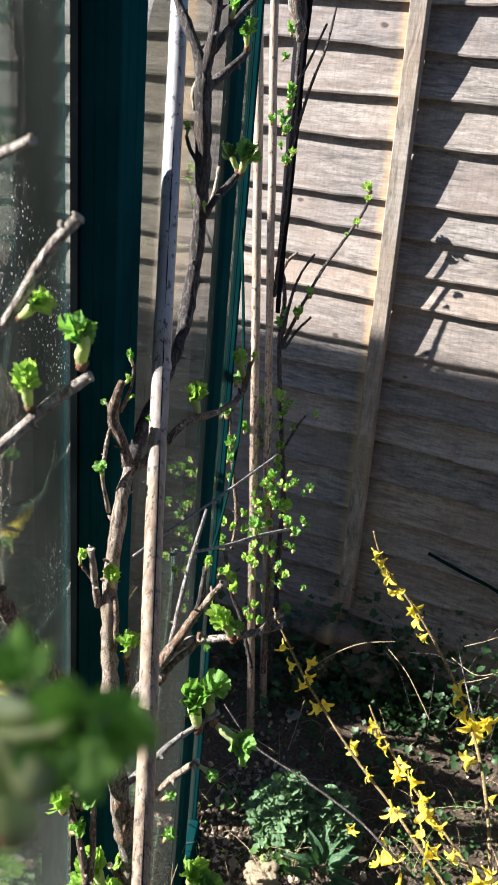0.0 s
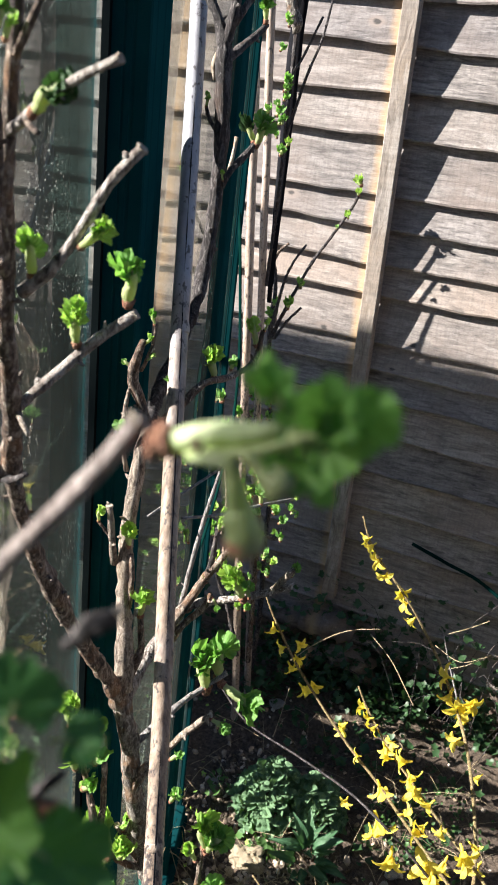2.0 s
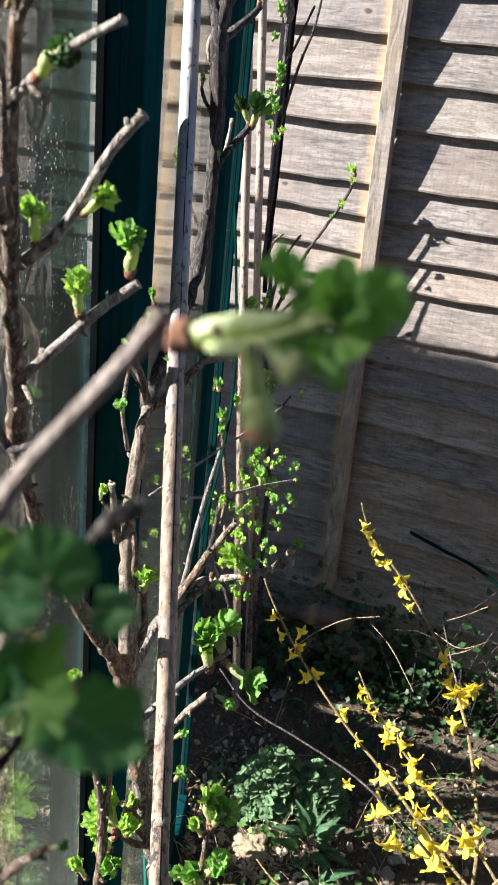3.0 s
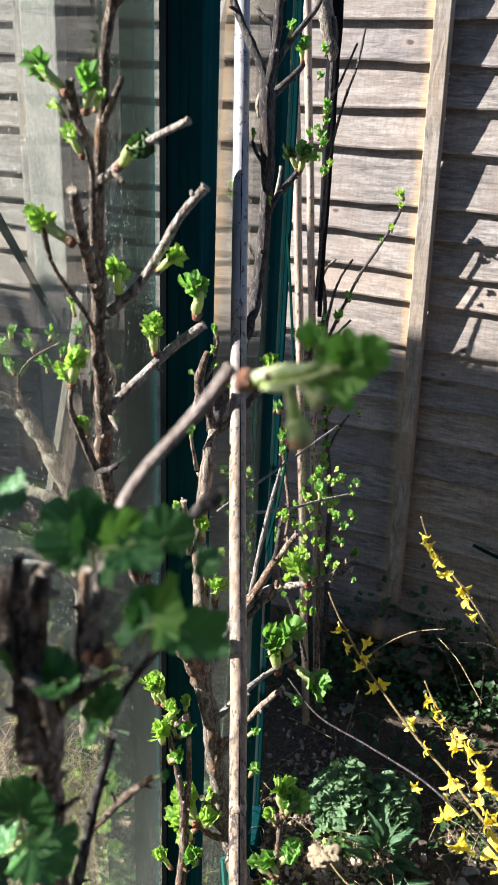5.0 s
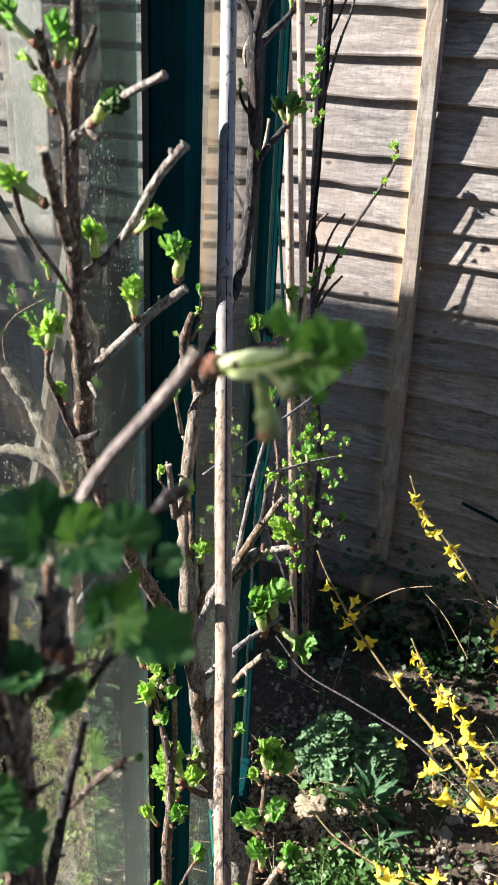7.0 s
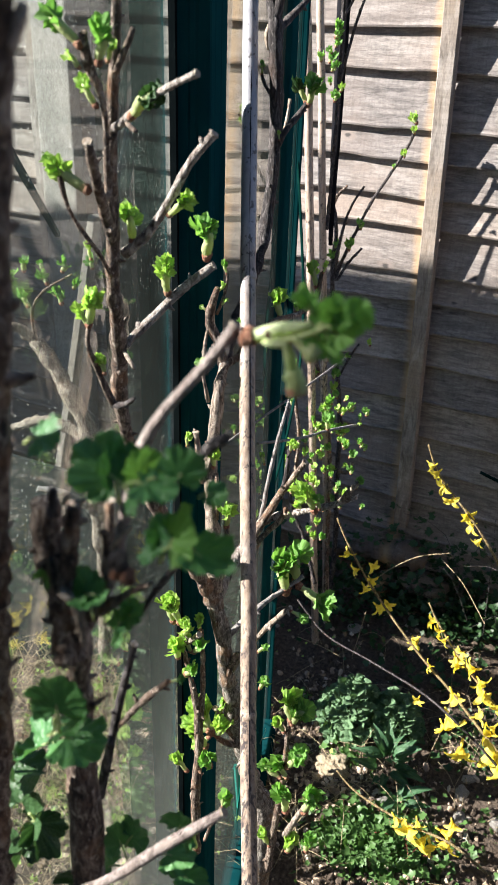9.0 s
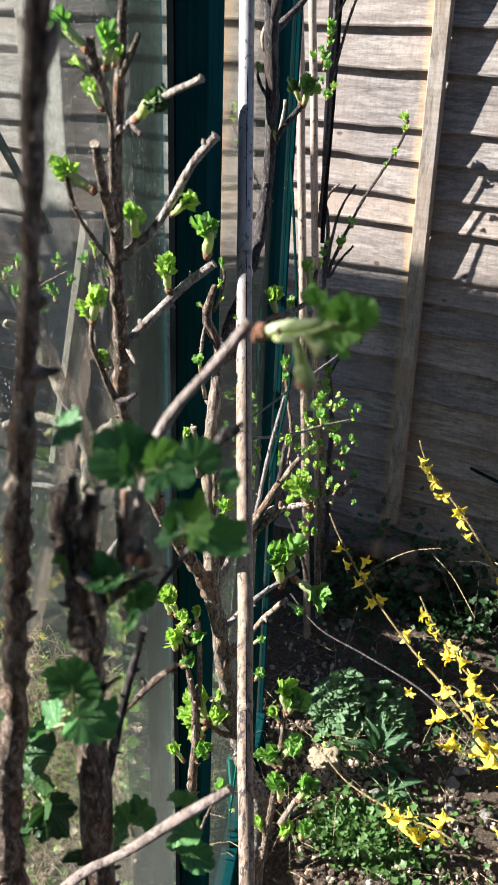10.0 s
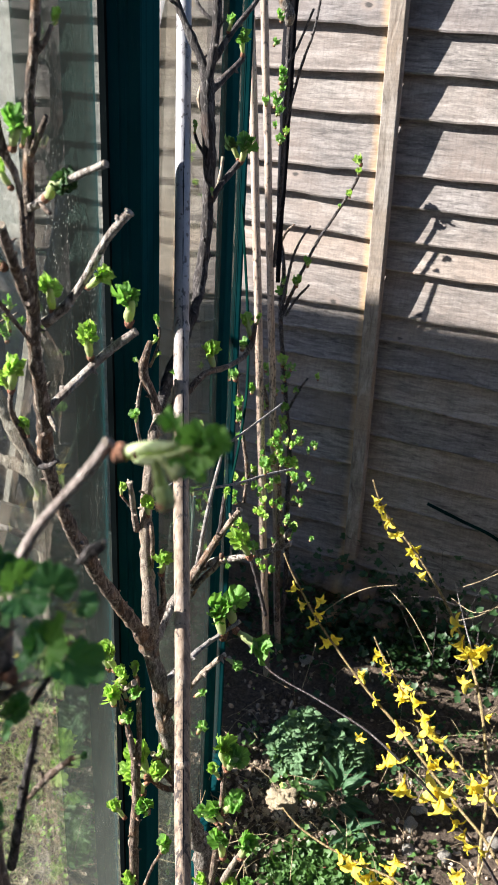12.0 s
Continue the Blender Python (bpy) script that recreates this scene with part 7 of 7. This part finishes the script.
flower(forsythia, (0.453, 1.593, 0.586), 0.0529, 379)
flower(forsythia, (0.464, 1.579, 0.572), 0.0478, 380)
flower(forsythia, (0.479, 1.562, 0.555), 0.0474, 381)
flower(forsythia, (0.514, 1.548, 0.553), 0.0468, 382)
flower(forsythia, (0.542, 1.520, 0.530), 0.0415, 383)
flower(forsythia, (0.586, 1.498, 0.525), 0.0566, 384)
flower(forsythia, (0.598, 1.505, 0.539), 0.0406, 385)
flower(forsythia, (0.594, 1.482, 0.510), 0.0450, 386)
flower(forsythia, (0.392, 1.310, 0.727), 0.0261, 387)
flower(forsythia, (0.444, 1.310, 0.711), 0.0618, 388)
flower(forsythia, (0.437, 1.310, 0.690), 0.0402, 389)
flower(forsythia, (0.476, 1.310, 0.655), 0.0543, 390)
flower(forsythia, (0.528, 1.310, 0.658), 0.0596, 391)
flower(forsythia, (0.541, 1.310, 0.650), 0.0635, 392)
flower(forsythia, (0.555, 1.310, 0.684), 0.0391, 393)
flower(forsythia, (0.568, 1.310, 0.610), 0.0419, 394)
flower(forsythia, (0.591, 1.310, 0.590), 0.0360, 395)
flower(forsythia, (0.610, 1.310, 0.565), 0.0401, 396)
flower(forsythia, (0.631, 1.310, 0.563), 0.0359, 397)
flower(forsythia, (0.248, 1.850, 0.888), 0.0393, 398)
flower(forsythia, (0.273, 1.850, 0.873), 0.0445, 399)
flower(forsythia, (0.290, 1.850, 0.841), 0.0447, 400)
flower(forsythia, (0.311, 1.850, 0.812), 0.0396, 401)
flower(forsythia, (0.346, 1.850, 0.790), 0.0500, 402)
flower(forsythia, (0.366, 1.850, 0.761), 0.0449, 403)
flower(forsythia, (0.387, 1.850, 0.729), 0.0477, 404)
flower(forsythia, (0.486, 1.810, 0.643), 0.0522, 405)
flower(forsythia, (0.497, 1.810, 0.605), 0.0683, 406)
flower(forsythia, (0.518, 1.810, 0.588), 0.0736, 407)
flower(forsythia, (0.536, 1.810, 0.598), 0.0627, 408)
flower(forsythia, (0.521, 1.810, 0.565), 0.0528, 409)
flower(forsythia, (0.533, 1.720, 0.571), 0.0530, 410)
flower(forsythia, (0.593, 1.720, 0.503), 0.0381, 411)
flower(forsythia, (0.639, 1.720, 0.278), 0.0477, 412)
flower(forsythia, (0.388, 1.280, 0.461), 0.0470, 413)
flower(forsythia, (0.419, 1.280, 0.451), 0.0511, 414)
flower(forsythia, (0.429, 1.280, 0.474), 0.0380, 415)
flower(forsythia, (0.449, 1.280, 0.440), 0.0530, 416)
flower(forsythia, (0.471, 1.280, 0.473), 0.0481, 417)
flower(forsythia, (0.489, 1.280, 0.460), 0.0564, 418)
flower(forsythia, (0.488, 1.280, 0.504), 0.0413, 419)
flower(forsythia, (0.469, 1.280, 0.426), 0.0466, 420)
flower(forsythia, (0.588, 1.380, 0.387), 0.0507, 421)
flower(forsythia, (0.600, 1.380, 0.410), 0.0437, 422)
flower(forsythia, (0.642, 1.380, 0.379), 0.0481, 423)

# ---- bamboo canes ----
cane((0.5712, 0.3565, -0.02), (0.0564, 1.2598, 2.1), 0.0089, (0.27, 0.66, 1.08, 1.505, 1.86), 'thick weathered bamboo cane standing upright beside the bush')
cane((-0.079, 2.160, -0.05), (-0.202, 2.047, 2.001), 0.0105, (0.35, 0.75, 1.2, 1.6), 'weathered bamboo cane leaning in front of the fence')
cane((-0.074, 2.250, -0.05), (-0.193, 2.096, 2.033), 0.0095, (0.3, 0.7, 1.1, 1.5), 'weathered bamboo cane leaning in front of the fence')

# ---- green plastic strip, and the added black strip ----
strip(((-0.082, 1.750, 1.637, 0.0038), (-0.070, 1.740, 1.577, 0.0038), (-0.051, 1.730, 1.475, 0.0038), (-0.034, 1.720, 1.368, 0.0038), (-0.019, 1.710, 1.257, 0.0038), (-0.013, 1.700, 1.150, 0.0038), (-0.016, 1.690, 1.064, 0.0038), (-0.026, 1.680, 0.966, 0.0038), (-0.037, 1.670, 0.888, 0.0038), (-0.053, 1.660, 0.790, 0.0038), (-0.064, 1.650, 0.655, 0.0038)))
dark_strip(((-0.152, 2.000, 0.0170), (-0.150, 1.915, 0.0165), (-0.149, 1.751, 0.0155), (-0.146, 1.576, 0.0125), (-0.144, 1.412, 0.0090), (-0.139, 1.252, 0.0052)), 2.18)
stake_board((-0.541, 1.750, 1.354), (-0.675, 1.750, 0.769), 0.030, 'slanting grey weathered timber upright behind the glass')
DRY = []

# ---- low plants and clutter on the soil ----
SAGE_AT = (0.128, 1.893)
LANCE_AT = (0.268, 1.772)
COVER_AT = (0.285, 1.570)
FERN_AT = (0.498, 1.942)
stone(0.143, 1.724, 0.0370, pale_stone, 424)
stone(0.106, 1.684, 0.0162, pale_stone, 425)
stone(0.165, 1.722, 0.0192, pale_stone, 426)
stone(0.296, 1.671, 0.0199, grey_stone, 427)
stone(0.462, 1.796, 0.0233, grey_stone, 428)
stone(0.469, 1.848, 0.0178, grey_stone, 429)
stone(0.475, 1.720, 0.0197, grey_stone, 430)
stone(0.560, 1.743, 0.0182, grey_stone, 431)
stone(0.017, 2.243, 0.0236, grey_stone, 432)
stone(-0.038, 1.908, 0.0163, grey_stone, 433)
stone(0.038, 1.603, 0.0159, grey_stone, 434)
stone(0.065, 1.724, 0.0181, pale_stone, 435)
stone(0.138, 1.855, 0.0156, pale_stone, 436)
stone(0.250, 1.743, 0.0206, pale_stone, 437)
stone(0.665, 1.828, 0.0228, grey_stone, 438)
stone(0.356, 1.718, 0.0172, grey_stone, 439)
LOG_AT = (0.075, 2.430, 0.339)
PIPE_ENDS = ((0.167, 2.425, 0.193), (0.546, 2.425, 0.296))
CORD = ((0.288, 2.440, 0.585, 0.0052), (0.391, 2.440, 0.555, 0.0052), (0.507, 2.440, 0.520, 0.0052))
DRY.append(((0.062, 2.150, 0.282, 0.0011), (0.126, 2.140, 0.371, 0.0011), (0.204, 2.130, 0.448, 0.0011), (0.289, 2.120, 0.493, 0.0011)))
DRY.append(((0.255, 2.200, 0.414, 0.0011), (0.326, 2.150, 0.393, 0.0011), (0.381, 2.100, 0.361, 0.0011), (0.416, 2.050, 0.353, 0.0011)))
DRY.append(((-0.047, 1.900, 0.239, 0.0011), (0.021, 1.900, 0.233, 0.0011), (0.080, 1.900, 0.219, 0.0011)))
DRY.append(((0.451, 2.200, 0.488, 0.0011), (0.494, 2.150, 0.552, 0.0011), (0.539, 2.100, 0.623, 0.0011)))
DRY.append(((0.427, 2.200, 0.442, 0.0011), (0.496, 2.150, 0.451, 0.0011), (0.556, 2.100, 0.524, 0.0011)))
DRY.append(((0.460, 2.100, 0.446, 0.0011), (0.513, 2.100, 0.482, 0.0011), (0.562, 2.050, 0.568, 0.0011)))
DRY.append(((0.083, 2.100, 0.232, 0.0011), (0.094, 2.000, 0.209, 0.0011), (0.097, 1.950, 0.189, 0.0011)))


def oval_leaf_mesh(name, mat, seed, long=1.0, wide=0.45, crinkle=0.05, curl=0.25, rows=7, cols=5, teeth=0.04):
    """A simple pointed leaf along +y with a sunken midrib."""
    bm = bm_new()
    grid = []
    for i in range(rows):
        f = i / (rows - 1)
        w = wide * math.sin(math.pi * (0.08 + 0.88 * f)) ** (0.6 if wide > 0.7 else 1.0) * (1 + teeth * (i % 2))
        line = []
        for k in range(cols):
            s = 2 * k / (cols - 1) - 1
            z = abs(s) * w * 0.35 - curl * f * f + crinkle * noise.noise(Vector((s * 3 + seed, f * 7, seed * 2)))
            line.append(bm.verts.new((s * w * 0.5, long * f, z)))
        grid.append(line)
    for a, b in zip(grid, grid[1:]):
        for k in range(cols - 1):
            bm.faces.new((a[k], a[k + 1], b[k + 1], b[k]))
    return finish(bm, name, mat)


def sprout(ob, at, meshes, count, spread, height, size, seed, up=0.6, lean=(0, 0), stray=0.0):
    """Leaves of a low clump, each its own piece."""
    rng = random.Random(seed)
    for i in range(count):
        a, q = rng.uniform(0, 2 * math.pi), math.sqrt(rng.random())
        x, y = at[0] + math.cos(a) * spread * q, at[1] + math.sin(a) * spread * q
        z = ground_height(x, y) + height * (1 - q * q * 0.75) * rng.uniform(0.55, 1.0)
        b = a + rng.uniform(-stray, stray)
        go = Vector((math.cos(b) * (0.35 + q) + lean[0], math.sin(b) * (0.35 + q) + lean[1], up * rng.uniform(0.2, 1.0)))
        s = size * rng.uniform(0.65, 1.2)
        piece("leaf", rng.choice(meshes), aim((x, y, z), go, (rng.uniform(-0.3, 0.3) * (1 + stray), -0.3 + rng.uniform(-0.3, 0.3) * stray, 1), s, rng.uniform(-0.5, 0.5)), ob)


SAGE_LEAVES = [oval_leaf_mesh("leaf", leaf_sage, s, 0.95, 1.15, 0.16, 0.45, 9, 9, 0.07) for s in range(4)]
LANCE_LEAVES = [oval_leaf_mesh("leaf", leaf_lance, s + 9, 1, 0.36, 0.09, 0.55, 9, 5, 0) for s in range(3)]


def clump(name, label, at, meshes, count, spread, height, size, seed, up=0.6, category="plant", lean=(0, 0), stray=0.0):
    ob = thing(name, label, category, (at[0], at[1], ground_height(*at)))
    sprout(ob, at, meshes, count, spread, height, size, seed, up, lean, stray)
    return ob


sage = clump("lamb_mint", "clump of wrinkled grey-green leaves on the soil", SAGE_AT, SAGE_LEAVES, 700, 0.098, 0.165, 0.0185, 3, 1.0, stray=2.4)
sprout(sage, (SAGE_AT[0] + 0.115, SAGE_AT[1] + 0.04), SAGE_LEAVES, 380, 0.075, 0.125, 0.018, 31, 1.0, stray=2.4)
clump("foxglove_rosette", "rosette of long dark green pointed leaves", LANCE_AT, LANCE_LEAVES, 30, 0.035, 0.08, 0.062, 5, 2.6, lean=(0.1, -0.45))
clump("foxglove_rosette", "small rosette of dark green pointed leaves", (LANCE_AT[0] + 0.06, LANCE_AT[1] - 0.09), LANCE_LEAVES, 10, 0.022, 0.04, 0.06, 6, 1.4, lean=(0.4, -0.5))


def stuff_leaves(name, label, mat, spots, size, seed, category="ground cover"):
    """Uncounted small leaves near the soil, joined."""
    rng = random.Random(seed)
    bm = bm_new()
    for x0, y0, sx, sy, n, h in spots:
        for i in range(n):
            x, y = rng.gauss(x0, sx), rng.gauss(y0, sy)
            z = ground_height(x, y) + abs(rng.gauss(0, h)) + 0.004
            s = size * rng.uniform(0.5, 1.3)
            q = Euler((rng.uniform(-0.9, 0.9), rng.uniform(-0.9, 0.9), rng.uniform(0, 6.28))).to_matrix()
            ring = [bm.verts.new(Vector((x, y, z)) + q @ Vector((math.cos(a) * s * r, math.sin(a) * s * r, 0.25 * s * r * r))) for a, r in zip([k * 0.698 for k in range(9)], (1, 0.6, 0.95, 0.6, 0.9, 0.55, 0.9, 0.6, 0.95))]
            c = bm.verts.new((x, y, z - 0.12 * s))
            for k in range(9):
                bm.faces.new((c, ring[k], ring[(k + 1) % 9]))
    ob = new(name, finish(bm, name, mat))
    return tagged(ob, label, category, kind="stuff")


gx, gy = COVER_AT
stuff_leaves("ground_cover", "low bright green lobed weeds on the soil", leaf_cover, [(0.35, 1.47, 0.14, 0.08, 60, 0.012), (gx + 0.05, gy - 0.02, 0.065, 0.05, 820, 0.018), (gx - 0.05, gy - 0.03, 0.045, 0.05, 260, 0.018), (SAGE_AT[0] + 0.03, SAGE_AT[1] - 0.13, 0.03, 0.02, 60, 0.015), (gx + 0.2, gy + 0.05, 0.08, 0.07, 60, 0.02), (SAGE_AT[0] - 0.14, SAGE_AT[1] + 0.02, 0.02, 0.03, 22, 0.01)], 0.011, 7)
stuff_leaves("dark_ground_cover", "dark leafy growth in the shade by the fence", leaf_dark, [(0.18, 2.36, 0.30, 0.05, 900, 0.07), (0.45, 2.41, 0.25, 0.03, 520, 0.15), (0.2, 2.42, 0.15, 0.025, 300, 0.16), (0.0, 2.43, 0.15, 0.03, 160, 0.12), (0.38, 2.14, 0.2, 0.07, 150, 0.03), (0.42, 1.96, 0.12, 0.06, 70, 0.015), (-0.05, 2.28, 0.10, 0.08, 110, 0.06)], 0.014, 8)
fx, fy = FERN_AT
stuff_leaves("feathery_weed", "fine feathery green weed", leaf_cover, [(fx, fy, 0.06, 0.06, 170, 0.03), (fx + 0.08, fy + 0.15, 0.05, 0.04, 70, 0.03)], 0.006, 9)
stuff_leaves("indoor_weed", "weeds and moss on the soil behind the glass", leaf_bright, [(-0.30, 1.35, 0.15, 0.2, 900, 0.05), (-0.5, 1.6, 0.25, 0.25, 900, 0.06)], 0.007, 12)


def gravel(name, label, mat, seed, more=1.0, big=1.0):
    """Countless small flints or clods on the soil."""
    rng = random.Random(seed)
    tmp = bm_new()
    bmesh.ops.create_icosphere(tmp, subdivisions=1, radius=1.0)
    base_v = [v.co.copy() for v in tmp.verts]
    base_f = [[v.index for v in f.verts] for f in tmp.faces]
    tmp.free()
    verts, faces = [], []
    sx, sy = SAGE_AT
    zones = [(0.35, 1.47, 0.16, 0.08, 420, 0.0055), (sx - 0.01, sy - 0.16, 0.10, 0.05, 520, 0.0066), (sx + 0.06, sy - 0.165, 0.09, 0.04, 420, 0.0080), (sx - 0.12, sy + 0.0, 0.03, 0.09, 260, 0.0068), (sx + 0.25, sy - 0.2, 0.2, 0.15, 260, 0.006), (sx + 0.1, sy + 0.1, 0.35, 0.3, 500, 0.005), (-0.4, 1.3, 0.25, 0.3, 350, 0.006)]
    for x0, y0, ax, ay, n, s in zones:
        for i in range(int(n * more)):
            x, y = rng.gauss(x0, ax), rng.gauss(y0, ay)
            r = min(s * big * rng.lognormvariate(0, 0.5), 0.0125)
            q = Euler((rng.uniform(0, 3), rng.uniform(0, 3), rng.uniform(0, 3))).to_matrix()
            k = len(verts)
            z = ground_height(x, y) + r * 0.2
            sh = Vector((rng.uniform(0.7, 1.2), rng.uniform(0.6, 1.1), rng.uniform(0.45, 0.8)))
            verts += [q @ Vector((v.x * sh.x, v.y * sh.y, v.z * sh.z)) * (r * rng.uniform(0.85, 1.15)) + Vector((x, y, z)) for v in base_v]
            faces += [[j + k for j in f] for f in base_f]
    me = bpy.data.meshes.new(name)
    me.from_pydata([tuple(v) for v in verts], [], faces)
    me.materials.append(mat)
    tagged(new(name, me), label, name, kind="stuff")


gravel("gravel", "small brown and white flints scattered over the soil", pebble, 21)
gravel("soil_clods", "crumbly lumps of brown soil on the bed", soil, 22, 1.3, 1.35)


def litter(name, label, mat, spots, seed, r=0.0008, long=(0.04, 0.16), rise=0.25):
    """Countless dry stalks lying and leaning on the soil."""
    rng = random.Random(seed)
    bm = bm_new()
    for x0, y0, sx, sy, n in spots:
        for i in range(n):
            x, y = rng.gauss(x0, sx), rng.gauss(y0, sy)
            a, l = rng.uniform(0, 6.28), rng.uniform(*long)
            z = ground_height(x, y) + 0.004
            d = Vector((math.cos(a), math.sin(a), rng.uniform(0, rise) * 2)) * l
            p = Vector((x, y, z))
            tube(bm, [(*p, r), (*(p + d * 0.5 + Vector((0, 0, l * rng.uniform(0, rise)))), r), (*(p + d), r * 0.5)], 4, l / 4, 0)
    tagged(new(name, finish(bm, name, mat)), label, "plant litter", kind="stuff")


litter("dry_stalks", "dry straw-coloured stalks and grass lying on the bed", straw, [(0.3, 1.75, 0.25, 0.25, 120), (0.5, 2.15, 0.15, 0.12, 60), (0.1, 1.6, 0.15, 0.1, 40)], 4)
litter("dry_grass", "pale dry grass on the soil behind the glass", straw, [(-0.25, 1.38, 0.13, 0.16, 700), (-0.45, 1.6, 0.16, 0.16, 650), (-0.6, 1.7, 0.25, 0.25, 200)], 5, 0.0011, (0.05, 0.2), 0.5)
litter("dead_stems", "thin dark dead stems standing by the fence", bark_dark, [(0.42, 2.36, 0.12, 0.04, 24)], 14, 0.0011, (0.12, 0.35), 1.2)
litter("red_stems", "fine reddish stems among the weeds", red_mat, [(COVER_AT[0] + 0.08, COVER_AT[1] + 0.02, 0.03, 0.02, 14)], 6, 0.0009, (0.04, 0.08), 0.4)


def build_log():
    x, y, z = LOG_AT
    ob = thing("log", "dark rotten log lying at the foot of the fence", "log", (x, y, 0.0))
    bm = bm_new()
    tube(bm, [(x - 0.20, y + 0.02, 0.19, 0.012), (x - 0.10, y + 0.01, 0.215, 0.030), (x, y, 0.23, 0.042), (x + 0.06, y, 0.235, 0.043), (x + 0.10, y, 0.23, 0.025)], 20, 0.012, 0.35, 7)
    part("wood", bm, log_wood, ob)
    bm = bm_new()
    tube(bm, [(x - 0.25, y - 0.02, 0.0, 0.03), (x, y - 0.0, 0.10, 0.045), (x + 0.12, y - 0.0, 0.16, 0.04), (x + 0.2, y - 0.01, 0.03, 0.05)], 16, 0.012, 0.6, 9)
    part("rotten_base", bm, log_wood, ob)


def build_pipe():
    a, b = Vector(PIPE_ENDS[0]), Vector(PIPE_ENDS[1])
    a.z = ground_height(a.x, a.y) + 0.02
    b.z = ground_height(b.x, b.y) + 0.02
    ob = thing("drain_pipe", "black ribbed plastic pipe lying on the soil", "pipe", a)
    bm = bm_new()
    pts = []
    n = 90
    for i in range(n + 1):
        q = a.lerp(b, i / n)
        pts.append((*q, 0.0225 if i % 2 else 0.0205))
    tube(bm, pts, 12, 0.2, 0)
    part("ribbed_tube", bm, black_paint, ob)


def build_cord():
    ob = thing("garden_hose", "dark green hose hanging low on the fence", "hose", CORD[0][:3])
    bm = bm_new()
    x, y, z, r = CORD[2]
    tube(bm, [*CORD, (x + 0.12, y - 0.01, z - 0.09, 0.0052), (x + 0.4, y - 0.04, 0.09, 0.0052)], 10, 0.02, 0.05)
    part("tubing", bm, hose_mat, ob)


def arching_stem(pts, label):
    ob = thing("dry_stem", label, "stem", pts[0][:3])
    bm = bm_new()
    tube(bm, pts, 5, 0.02, 0.1)
    part("stalk", bm, straw, ob)


build_log()
build_pipe()
build_cord()
for row in DRY:
    arching_stem(row, "thin dry arching stem over the bed")
